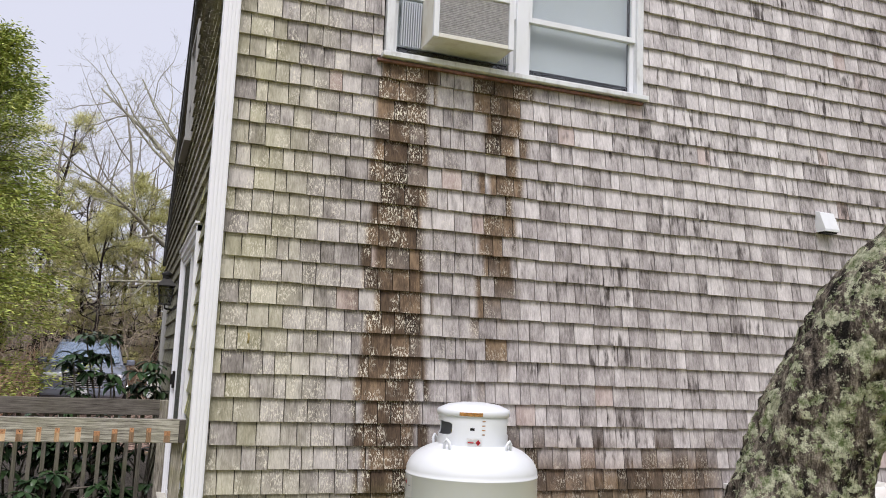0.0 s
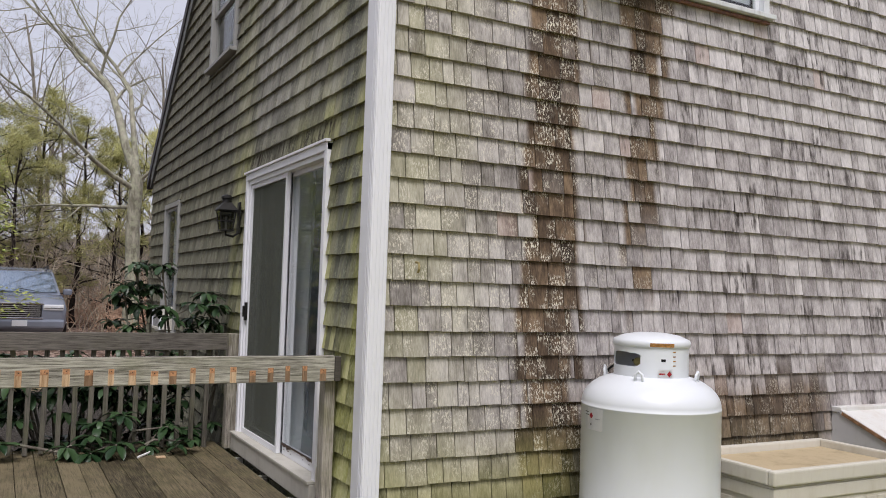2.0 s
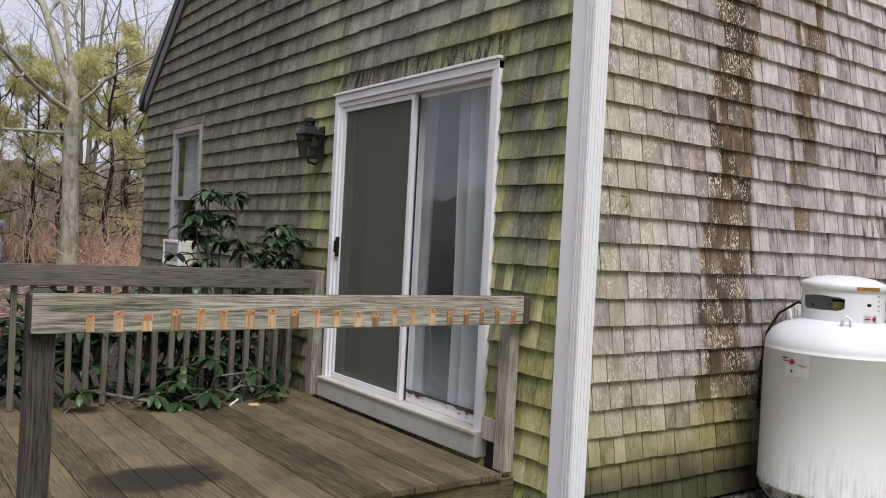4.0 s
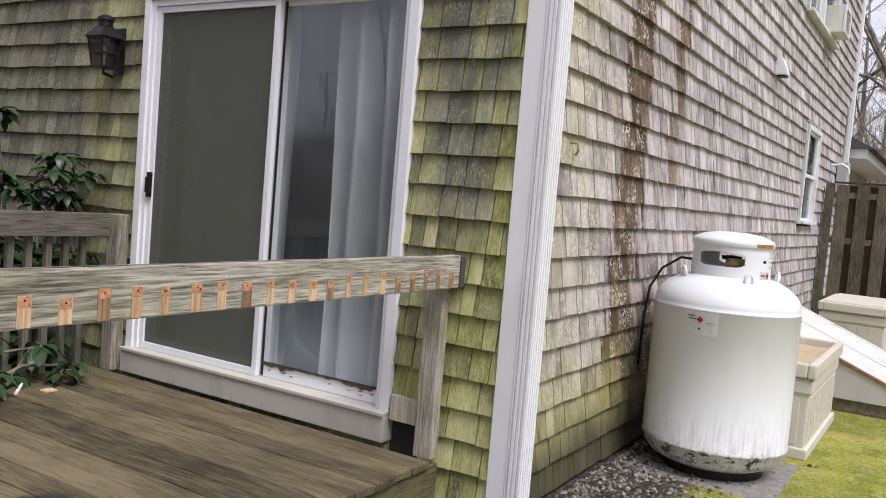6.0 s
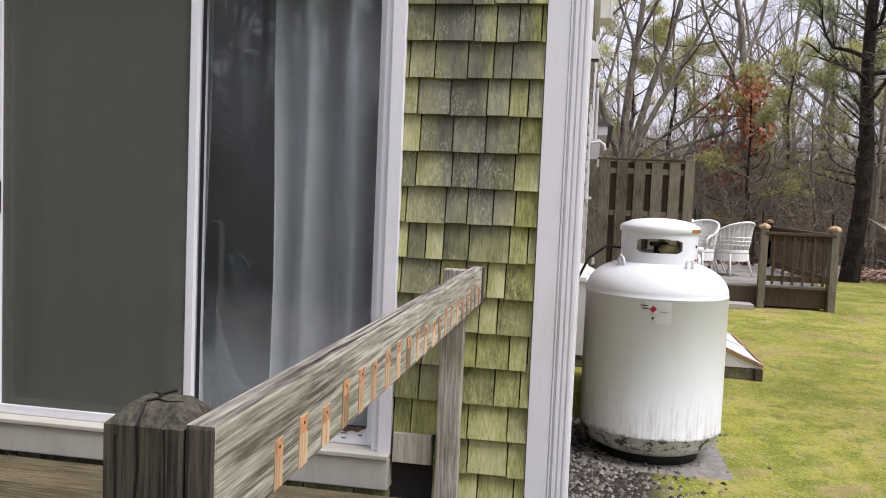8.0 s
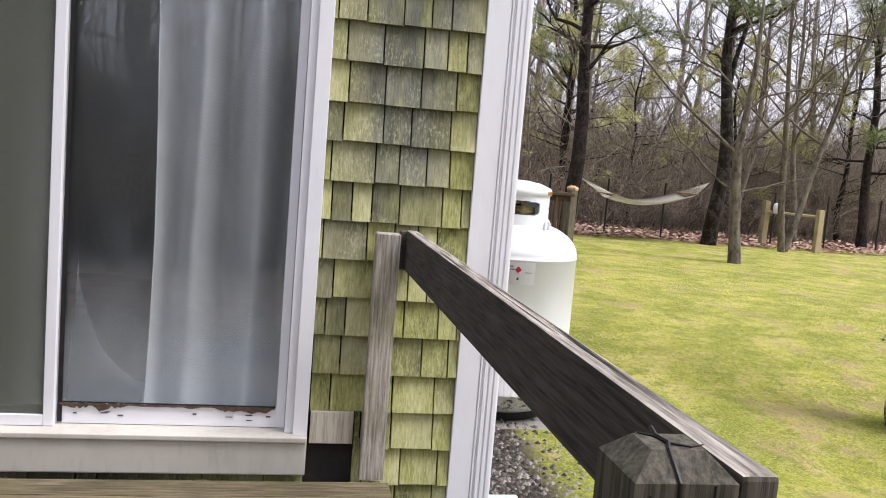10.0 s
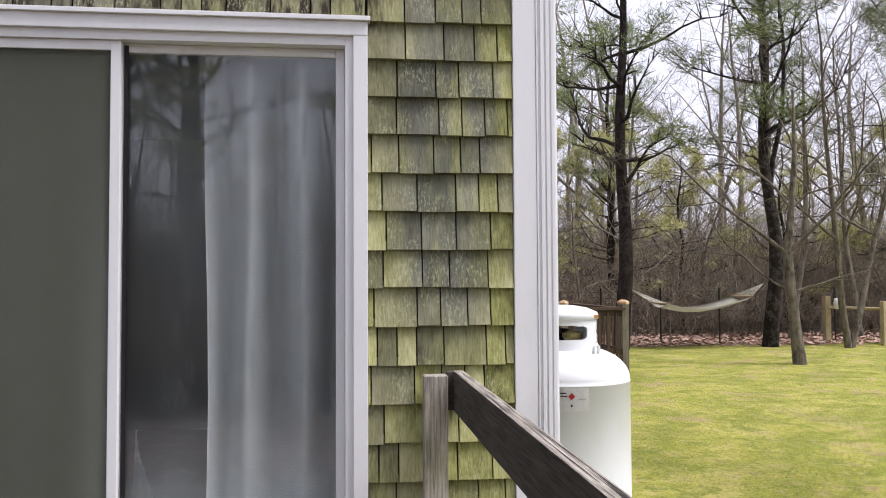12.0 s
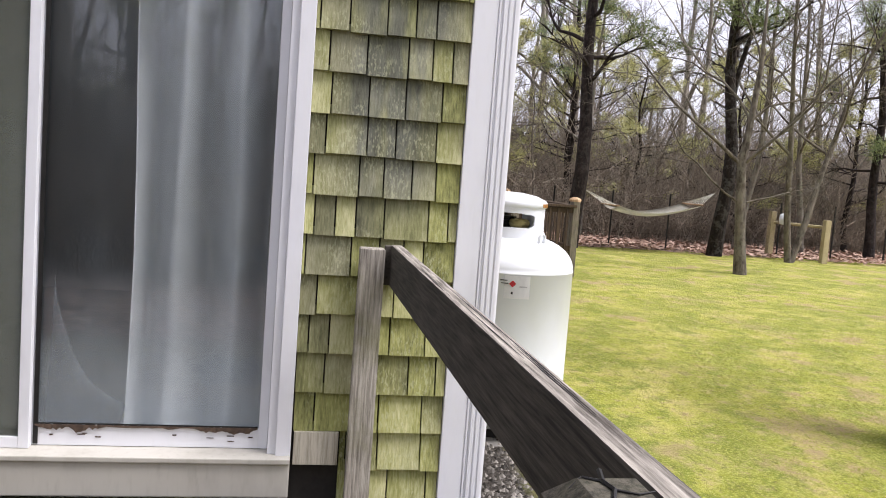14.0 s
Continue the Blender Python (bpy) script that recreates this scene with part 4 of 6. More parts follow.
lab = on_tank("label", 168, 188, 0.79, 0.915, 0.4065, STICKER, tank, "white warning label with a red diamond")
on_tank("diamond", 171.5, 176.9, 0.852, 0.890, 0.4085, RED, lab, diamond=True)
for i, (a0, a1) in enumerate(((164.5, 170), (165.5, 171), (179.5, 185.5))):
    on_tank("print", a0, a1, 0.886 - 0.016 * i, 0.891 - 0.016 * i, 0.4085, BLACK if i < 2 else ACGRILL, lab)
on_tank("print", 173.4, 174.8, 0.815, 0.828, 0.4085, BLACK, lab)
lab2 = on_tank("label", 238, 262, 1.105, 1.15, 0.2182, STICKER, tank, "white maker's label on the collar")
on_tank("diamond", 252, 260, 1.108, 1.143, 0.2198, RED, lab2, diamond=True)
on_tank("print", 240, 249, 1.122, 1.130, 0.2198, RED, lab2)
on_tank("label", 243, 250, 1.195, 1.21, 0.2182, BLACK, tank)
on_tank("rust", 226, 262, 1.279, 1.300, 0.2285, ORANGE, tank, "orange rusty label on the lid's edge")
for i in range(4):
    on_tank("print", 262, 267, 1.17 + i * 0.026, 1.176 + i * 0.026, 0.2182, ORANGE, tank)
part("hose", tube([(0.04, 0.20, 1.17), (0.04, 0.30, 1.175), (0.01, 0.40, 1.10), (-0.02, 0.455, 0.98), (-0.04, 0.47, 0.8), (-0.04, 0.475, 0.5)], 0.008, 8), BLACK, tank, "black rubber hose", smooth=True)
solid("paving_slab", box(1.60, 2.46, 4.44, 5.26, -0.03, 0.0005 + 0.0, 0.006), plain("concrete", (0.20, 0.19, 0.17), 0.9, 0, 0.3, 20), "dark concrete pad under the tank", "slab")

# ---- deck boxes ----
RESIN = painted("beige_resin", (0.60, 0.57, 0.49), (0.33, 0.27, 0.17), 0.35, 0.55, 5)
RESIN_TOP = painted("stained_lid", (0.50, 0.40, 0.25), (0.20, 0.14, 0.07), 0.6, 0.6, 5)


def deck_box(x0, x1, y0, y1, h, label, sunk):
    th = thing("storage_box", label, "storage box")
    part("body", box(x0 + 0.03, x1 - 0.03, y0 + 0.03, y1 - 0.03, 0.0, h - 0.095, 0.012), RESIN, th)
    part("plinth", box(x0 + 0.008, x1 - 0.008, y0 + 0.008, y1 - 0.008, 0.0, 0.07, 0.01), RESIN, th)
    part("band", box(x0 + 0.018, x1 - 0.018, y0 + 0.018, y1 - 0.018, h - 0.19, h - 0.11, 0.008), RESIN, th)
    k = int((x1 - x0 - 0.16) / 0.105)
    me = to_mesh("panel", box(-0.041, 0.041, -0.007, 0.0, 0.09, h - 0.215, 0.004), RESIN)
    for i in range(k):
        p = new("panel", me)
        p.parent = th
        p.location = (x0 + 0.12 + (x1 - x0 - 0.24) * i / (k - 1), y0 + 0.031, 0)
    me2 = to_mesh("panel", box(-0.007, 0.0, -0.05, 0.05, 0.09, h - 0.215, 0.004), RESIN)
    for i in range(5):
        p = new("panel", me2)
        p.parent = th
        p.location = (x0 + 0.031, y0 + 0.13 + (y1 - y0 - 0.26) * i / 4, 0)
    bm = bmesh.new()
    rim = 0.05
    for q in ((x0, x1, y0, y0 + rim), (x0, x1, y1 - rim, y1), (x0, x0 + rim, y0 + rim, y1 - rim), (x1 - rim, x1, y0 + rim, y1 - rim)):
        add_box(bm, *q, h - 0.09, h, 0.012)
    lid = part("lid_rim", bm, RESIN, th)
    top = h - 0.05 if sunk else h + 0.015
    part("lid_panel", box(x0 + rim + 0.0005, x1 - rim - 0.0005, y0 + rim + 0.0005, y1 - rim - 0.0005, h - 0.09, top, 0.01), RESIN_TOP if sunk else RESIN, th, "brown-stained sunken lid" if sunk else "")
    return th


deck_box(2.57, 3.93, 4.42, 5.18, 0.60, "beige resin deck box with a brown-stained lid", True)
deck_box(6.75, 8.15, 4.30, 4.98, 0.66, "beige resin deck box with a closed lid", False)

# ---- bulkhead cellar doors ----
STEEL = painted("white_steel", (0.70, 0.69, 0.66), (0.38, 0.24, 0.12), 0.4, 0.5, 4)
GREYPAINT = painted("grey_white_steel", (0.62, 0.61, 0.60), (0.32, 0.27, 0.2), 0.35, 0.5, 3)
LIP = plain("rusty_lip", (0.30, 0.165, 0.085), 0.85, 0, 0.5, 22)
bulk = thing("cellar_bulkhead", "white steel cellar bulkhead with rusty sloping doors", "cellar door")
bx0, bx1, byf, zt, zf = 4.33, 5.88, 3.82, 0.77, 0.12


def slope(y):
    return zf + (zt - zf) * (y - byf) / (YA - byf)


bm = box(bx0 + 0.02, bx1 - 0.02, byf + 0.03, YA, 0.0, 0.11, 0.008)
part("curb", bm, plain("mossy_concrete", (0.16, 0.14, 0.10), 0.95, 0, 0.4, 25), bulk, "dark mossy concrete curb")
for xa, xb in ((bx0, bx0 + 0.03), (bx1 - 0.03, bx1)):
    bm = bmesh.new()
    vs = [bm.verts.new((x, y, z)) for x in (xa, xb) for y, z in ((byf, 0.105), (YA - 0.003, 0.105), (YA - 0.003, zt), (byf, zf))]
    for f in ((0, 1, 2, 3), (7, 6, 5, 4), (0, 4, 5, 1), (1, 5, 6, 2), (2, 6, 7, 3), (3, 7, 4, 0)):
        bm.faces.new([vs[i] for i in f])
    bmesh.ops.recalc_face_normals(bm, faces=bm.faces[:])
    part("cheek", bm, GREYPAINT, bulk)
part("front_panel", box(bx0 + 0.03, bx1 - 0.03, byf, byf + 0.03, 0.105, zf), GREYPAINT, bulk)
ang = math.degrees(math.atan2(zt - zf, YA - byf))
length = math.hypot(zt - zf, YA - byf)
for xa, xb in ((bx0 - 0.012, (bx0 + bx1) / 2 - 0.008), ((bx0 + bx1) / 2 + 0.008, bx1 + 0.012)):
    leaf = part("door_leaf", box(xa, xb, -0.035, length - 0.08, 0.002, 0.026, 0.006), STEEL, bulk)
    leaf.matrix_world = pose(0, byf, zf, ang, 0, 0)
    for q in ((xa, xa + 0.045), (xb - 0.045, xb)):
        part("edge_strip", box(*q, -0.035, length - 0.08, 0.027, 0.036, 0.003), STEEL, leaf)
    part("rusty_lip", box(xa + 0.004, xb - 0.004, -0.042, 0.0, 0.0365, 0.040, 0.0015), LIP, leaf, "rust-brown lip along the foot of the door")
    part("hinge_edge", box(xa - 0.003, xa + 0.006, -0.03, length - 0.1, 0.004, 0.03, 0.002), LIP, leaf)
part("foot_block", box(bx0 - 0.03, bx0 + 0.05, byf - 0.03, byf + 0.03, 0.0, 0.10, 0.005), ROT, bulk, "dark rotten block at the corner")
part("head_flashing", box(bx0 - 0.012, bx1 + 0.012, YA - 0.09, YA - 0.003, zt - 0.02, zt + 0.02, 0.005), STEEL, bulk)

# ---- board fence ----
FENCE = timber("weathered_fence", 2, (0.055, 0.043, 0.031), (0.215, 0.185, 0.145), (0.13, 0.14, 0.07), 0.35)
FENCE_D = timber("brown_fence", 2, (0.028, 0.019, 0.012), (0.085, 0.058, 0.036))
fence = thing("board_fence", "weathered shadowbox board fence beside the house", "fence")
for i in range(5):
    y = 5.13 - i * 0.242
    part("board", box(9.17, 9.19, y - 0.077, y + 0.077, 0.05, 2.03 + random.uniform(-0.012, 0.012), 0.004), FENCE, fence)
for i in range(5):
    y = 5.01 - i * 0.242
    part("board", box(9.23, 9.25, y - 0.077, y + 0.077, 0.05, 2.02, 0.004), FENCE_D, fence)
part("top_cap", box(9.155, 9.275, 4.035, 5.245, 2.045, 2.065, 0.003), FENCE_D, fence)
for z in (0.45, 1.25, 1.85):
    part("rail", box(9.1905, 9.2295, 4.02, 5.30, z, z + 0.08, 0.003), FENCE, fence)
part("post", box(9.15, 9.27, 3.90, 4.03, 0.0, 2.07, 0.006), FENCE, fence)
part("post", box(9.16, 9.27, 5.25, 5.345, 0.0, 2.04, 0.006), FENCE, fence)
solid("garden_pole", tube([(9.05, 4.2, 0.2), (9.06, 3.95, 0.36), (9.08, 3.62, 0.60)], [0.012, 0.012, 0.022], 8), BLACK, "black pole propped against the fence post", "pole")
solid("wall_spigot", tube([(9.6, 5.36, 2.3), (9.6, 5.22, 2.32), (9.62, 5.15, 2.27), (9.62, 5.14, 2.2)], 0.02, 8), WHITE, "white pipe elbow on the wall", "pipe")
meter = thing("electric_meter", "grey electric meter box with a pipe on the wall", "meter")
part("box", box(10.2, 10.5, 5.22, 5.36, 1.95, 2.4, 0.01), painted("grey_box", (0.45, 0.45, 0.45)), meter)
part("conduit", tube([(10.35, 5.3, 2.41), (10.35, 5.3, 3.2)], 0.03, 8), painted("grey_pipe", (0.5, 0.5, 0.5)), meter)

# ---- low wing beyond the house ----
wing = thing("house_wing", "low grey shingled wing with white eaves beyond the house", "building")
part("wall", box(11.6, 17.0, 5.6, 12.5, 0.0, 2.55), SH_A, wing)
part("soffit", box(11.4, 17.2, 5.1, 5.62, 2.55, 2.70, 0.005), TRIM, wing)
bm = bmesh.new()
vs = [bm.verts.new((x, y, z)) for x in (11.35, 17.3) for y, z in ((5.0, 2.70), (8.0, 4.3), (12.7, 2.70))]
for f in ((0, 1, 2), (5, 4, 3), (0, 3, 4, 1), (1, 4, 5, 2), (2, 5, 3, 0)):
    bm.faces.new([vs[i] for i in f])
bmesh.ops.recalc_face_normals(bm, faces=bm.faces[:])
part("roof", bm, ROOF, wing)

# ---- far deck with wicker chairs ----
DECK2 = timber("grey_deck", 1, (0.12, 0.11, 0.10), (0.30, 0.285, 0.26))
deck2 = thing("deck", "low grey wooden deck beyond the fence", "deck")
me = to_mesh("plank", box(0, 0.137, 0, 3.35, 0, 0.03, 0.003), DECK2)
for i in range(28):
    p = new("plank", me)
    p.parent = deck2
    p.location = (9.72 + i * 0.142, 1.92, 0.30)
part("rim_joist", box(9.72, 9.76, 1.92, 5.27, 0.03, 0.299, 0.003), FENCE_D, deck2, "dark rim joist")
part("rim_joist", box(9.76, 13.7, 1.92, 1.96, 0.03, 0.299, 0.003), FENCE_D, deck2)
part("step", box(9.36, 9.70, 2.95, 4.0, 0.0, 0.07, 0.006), plain("pale_slab", (0.36, 0.34, 0.31), 0.9), deck2, "pale step slab")


def railing(pts, label, cap=True):
    th = thing("deck_railing", label, "railing", group="far deck railings")
    for (x0, y0), (x1, y1) in zip(pts, pts[1:]):
        L = math.hypot(x1 - x0, y1 - y0)
        t = math.degrees(math.atan2(y1 - y0, x1 - x0))
        for nm, bm in (("top_rail", box(0, L, -0.06, 0.06, 1.07, 1.11, 0.004)), ("lower_rail", box(0, L, -0.02, 0.02, 0.98, 1.065, 0.003)), ("lower_rail", box(0, L, -0.02, 0.02, 0.40, 0.48, 0.003))):
            p = part(nm, bm, FENCE_D, th)
            p.matrix_world = pose(x0, y0, 0, 0, 0, t)
        k = int(L / 0.13)
        me = to_mesh("baluster", box(-0.016, 0.016, -0.045, -0.0205, 0.36, 1.05), FENCE_D)
        for i in range(1, k):
            p = new("baluster", me)
            p.parent = th
            s = i / k
            p.matrix_world = pose(x0 + (x1 - x0) * s, y0 + (y1 - y0) * s, 0, 0, 0, t)
    for x, y in pts:
        part("post", box(x - 0.05, x + 0.05, y - 0.05, y + 0.05, 0.0, 1.16, 0.006), FENCE, th)
        if cap:
            part("post_cap", lathe([(0.0, 1.16), (0.075, 1.16), (0.08, 1.19), (0.06, 1.21), (0.0, 1.235)], 4), MARK, th).location = (x, y, 0)
    return th


railing([(9.66, 2.82), (9.66, 1.86)], "brown railing with a pale post cap on the far deck")
railing([(13.62, 1.98), (13.62, 5.2)], "dark railing along the far edge of the deck")
railing([(9.78, 1.86), (13.62, 1.98)], "brown railing along the side of the far deck")

WICKER = plain("white_wicker", (0.78, 0.78, 0.76), 0.6, 0, 0.12, 60)


def wicker_chair(x, y, turn):
    th = thing("wicker_armchair", "white wicker armchair with a rounded back", "chair", (x, y, 0.331), turn, "wicker chairs on the far deck")
    part("seat", lathe([(0.0, 0.36), (0.25, 0.36), (0.27, 0.375), (0.27, 0.41), (0.25, 0.43), (0.0, 0.435)], 24), WICKER, th)
    bm = bmesh.new()
    for k in range(17):
        a = radians(70 + k * 13.75)
        h = 0.87 - 0.24 * abs((k - 8) / 8) ** 2
        tube([(0.26 * math.cos(a), 0.26 * math.sin(a), 0.40), (0.34 * math.cos(a), 0.31 * math.sin(a), h)], 0.009, 5, bm)
    for h in (0.5, 0.56, 0.62):
        q = (h - 0.4) / 0.47
        tube([((0.26 + 0.08 * q) * math.cos(radians(a)), (0.26 + 0.05 * q) * math.sin(radians(a)), h) for a in range(70, 291, 20)], 0.012, 5, bm)
    part("backrest", bm, WICKER, th)
    bm = bmesh.new()
    cols = []
    for k in range(17):
        a = radians(70 + k * 13.75)
        h = 0.86 - 0.24 * abs((k - 8) / 8) ** 2
        cols.append([bm.verts.new(((0.255 + 0.08 * s) * math.cos(a), (0.255 + 0.05 * s) * math.sin(a), 0.42 + (h - 0.42) * s)) for s in (0.0, 0.5, 1.0)])
    for a, b in zip(cols, cols[1:]):
        for j in range(2):
            bm.faces.new((a[j], b[j], b[j + 1], a[j + 1]))
    bmesh.ops.solidify(bm, geom=bm.faces[:], thickness=0.008)
    part("weave", bm, WICKER, th, smooth=True)
    part("apron", lathe([(0.255, 0.24), (0.262, 0.24), (0.266, 0.36), (0.255, 0.36)], 24), WICKER, th)
    part("back_hoop", tube([(0.34 * math.cos(radians(70 + k * 13.75)), 0.31 * math.sin(radians(70 + k * 13.75)), 0.87 - 0.24 * abs((k - 8) / 8) ** 2) for k in range(17)], 0.02, 8), WICKER, th, smooth=True)
    for s in (-1, 1):
        part("arm", tube([(0.12, s * 0.29, 0.64), (0.25, s * 0.30, 0.63), (0.31, s * 0.28, 0.58), (0.28, s * 0.25, 0.42)], 0.018, 8), WICKER, th, smooth=True)
        for q in (0.2, -0.17):
            part("leg", tube([(q, s * 0.18, 0.37), (q * 1.15, s * 0.20, 0.2), (q * 1.5, s * 0.23, 0.0)], 0.016, 8), WICKER, th, smooth=True)
    return th


wicker_chair(11.0, 3.58, 150)
wicker_chair(11.2, 3.02, 35)
wicker_chair(11.9, 3.35, 250)

# ---- trees and shrubs ----
def bark_material(name, dark, light, lichen=None, amount=0.0, scale=9.0):
    n = Nodes(name, 0.95, 0, 0.2)
    p = n.pos()
    a = n.noise(n.scaled(p, scale, scale, scale * 0.3), 1.0, 5, 0.7)
    c = n.ramp(a, (0.36, dark), (0.62, light))
    if lichen:
        k = n.math("MULTIPLY", n.step(n.noise(p, 7.0, 5, 0.75), 0.47, 0.6), amount)
        c = n.mix(k, c, lichen)
    n.bump(a, 0.9, 0.03)
    return n.done(c)


BARK = bark_material("grey_bark", (0.075, 0.062, 0.05), (0.235, 0.205, 0.17), (0.26, 0.27, 0.20), 0.4)
BARK_W = bark_material("wood_bark", (0.115, 0.10, 0.08), (0.34, 0.305, 0.25))
PINE_BARK = bark_material("pine_bark", (0.007, 0.005, 0.005), (0.030, 0.021, 0.018), (0.16, 0.15, 0.13), 0.12, 14)
PINE_LICHEN = bark_material("lichened_pine_bark", (0.007, 0.005, 0.005), (0.030, 0.022, 0.019), (0.40, 0.40, 0.36), 0.10, 14)
BARK_D = bark_material("dark_brown_bark", (0.028, 0.021, 0.016), (0.10, 0.08, 0.062), (0.17, 0.16, 0.13), 0.25)
BARK_P = bark_material("pale_lichen_bark", (0.16, 0.15, 0.11), (0.40, 0.38, 0.30), (0.42, 0.44, 0.30), 0.5)
TWIG = bark_material("grey_brown_twigs", (0.13, 0.105, 0.080), (0.38, 0.322, 0.25), None, 0.0, 2.0)
TWIG_L = bark_material("pale_brown_twigs", (0.20, 0.165, 0.12), (0.52, 0.44, 0.33), None, 0.0, 2.0)
TWIG_R = bark_material("reddish_twigs", (0.27, 0.165, 0.11), (0.62, 0.42, 0.29))


def leaf_material(name, a, b, rough=0.55):
    n = Nodes(name, rough, 0, 0.3)
    c = n.ramp(n.random(), (0.1, a), (0.9, b))
    n.bsdf.inputs["Subsurface Weight"].default_value = 0.0
    return n.done(c)


NEEDLE = leaf_material("pine_needles", (0.065, 0.10, 0.04), (0.27, 0.32, 0.12), 0.6)
CEDAR = leaf_material("cedar_foliage", (0.17, 0.24, 0.04), (0.52, 0.56, 0.15), 0.7)
RHODO = leaf_material("rhododendron_leaves", (0.014, 0.036, 0.013), (0.05, 0.092, 0.036), 0.35)
OAKLEAF = leaf_material("dead_oak_leaves", (0.26, 0.085, 0.04), (0.46, 0.19, 0.11), 0.8)


class Mesh:
    """Collects tubes and leaves quickly."""

    def __init__(self):
        self.v, self.f, self.child = [], [], None

    def tube(self, pts, radii, sides):
        side = None
        base = len(self.v)
        for i, p in enumerate(pts):
            d = (pts[min(i + 1, len(pts) - 1)] - pts[max(i - 1, 0)]).normalized()
            if side is None:
                side = d.orthogonal().normalized()
            side = (side - d * side.dot(d)).normalized()
            up = d.cross(side)
            for k in range(sides):
                a = 2 * math.pi * k / sides
                self.v.append(p + (side * math.cos(a) + up * math.sin(a)) * radii[i])
        for i in range(len(pts) - 1):
            for k in range(sides):
                q = (k + 1) % sides
                self.f.append((base + i * sides + k, base + i * sides + q, base + (i + 1) * sides + q, base + (i + 1) * sides + k))

    def blade(self, a, b, width, up):
        d = (b - a).normalized()
        s = d.cross(up)
        s = (s if s.length > 1e-4 else d.orthogonal()).normalized() * width
        k = len(self.v)
        self.v += [a, (a + b) / 2 + s, b, (a + b) / 2 - s]
        self.f.append((k, k + 1, k + 2, k + 3))

    def make(self, name, material, smooth=True):
        me = bpy.data.meshes.new(name)
        me.from_pydata([tuple(v) for v in self.v], [], self.f)
        me.materials.append(material)
        if smooth:
            for f in me.polygons:
                f.use_smooth = True
        return me


def grow(rnd, out, start, direction, length, radius, level, spec, tips):
    """A limb with its side limbs. spec: per level (side limbs, length share, spread in degrees, wobble, lift)."""
    kids, share, spread, wobble, lift = spec[level]
    segs = max(3, 7 - level * 1)
    sides = (9, 6, 4, 3, 3)[min(level, 4)]
    pts, rad, dirs = [start], [radius], [direction]
    d = direction.copy()
    for i in range(segs):
        d = (d + Vector((rnd.gauss(0, wobble), rnd.gauss(0, wobble), rnd.gauss(0, wobble) + lift))).normalized()
        pts.append(pts[-1] + d * length / segs)
        rad.append(radius * (1 - 0.82 * (i + 1) / segs))
        dirs.append(d.copy())
    (out if level == 0 or out.child is None else out.child).tube(pts, rad, sides)
    if level + 1 < len(spec):
        for k in range(kids):
            s = (0.32 if level == 0 else 0.18) + (0.98 - (0.32 if level == 0 else 0.18)) * (k + rnd.random() * 0.8) / kids
            i = min(segs - 1, int(s * segs))
            f = s * segs - i
            p = pts[i].lerp(pts[i + 1], f)
            a = rnd.uniform(0, 2 * math.pi) if level else 2.4 * k + rnd.uniform(-0.5, 0.5)
            o = dirs[i].orthogonal().normalized()
            side = o * math.cos(a) + dirs[i].cross(o) * math.sin(a)
            sp = radians(spread + rnd.uniform(-14, 14))
            nd = (dirs[i] * math.cos(sp) + side * math.sin(sp)).normalized()
            r = rad[i] + (rad[i + 1] - rad[i]) * f
            grow(rnd, out, p, nd, length * share * (1.15 - 0.6 * s) * rnd.uniform(0.75, 1.2), max(0.004, r * 0.58), level + 1, spec, tips)
    else:
        tips.append((pts[-1], d))


def bare_tree(seed, height, radius, lean=(0, 0), material=BARK, dense=1.0, first=None):
    rnd = random.Random(seed)
    out, tips = Mesh(), []
    out.child = Mesh()
    spec = [(int(9 * dense), 0.52, 48, 0.07, 0.03), (int(6 * dense), 0.50, 45, 0.13, 0.05), (int(5 * dense), 0.52, 42, 0.17, 0.04), (4, 0.55, 40, 0.2, 0.03), (0, 0, 0, 0.22, 0.02)]
    grow(rnd, out, Vector((0, 0, -0.1)), Vector((lean[0], lean[1], 1)).normalized(), height, radius, 0, spec, tips)
    return out.make("trunk", material), out.child.make("crown", material)


def place_tree(name, mesh, label, place, turn=0, scale=1.0, group="", extra=()):
    th = thing(name, label, "tree", place, turn, group)
    th.scale = (scale, scale, scale)
    t = new("trunk", mesh)
    t.parent = th
    for nm, me in extra:
        c = new(nm, me)
        c.parent = th
    return th


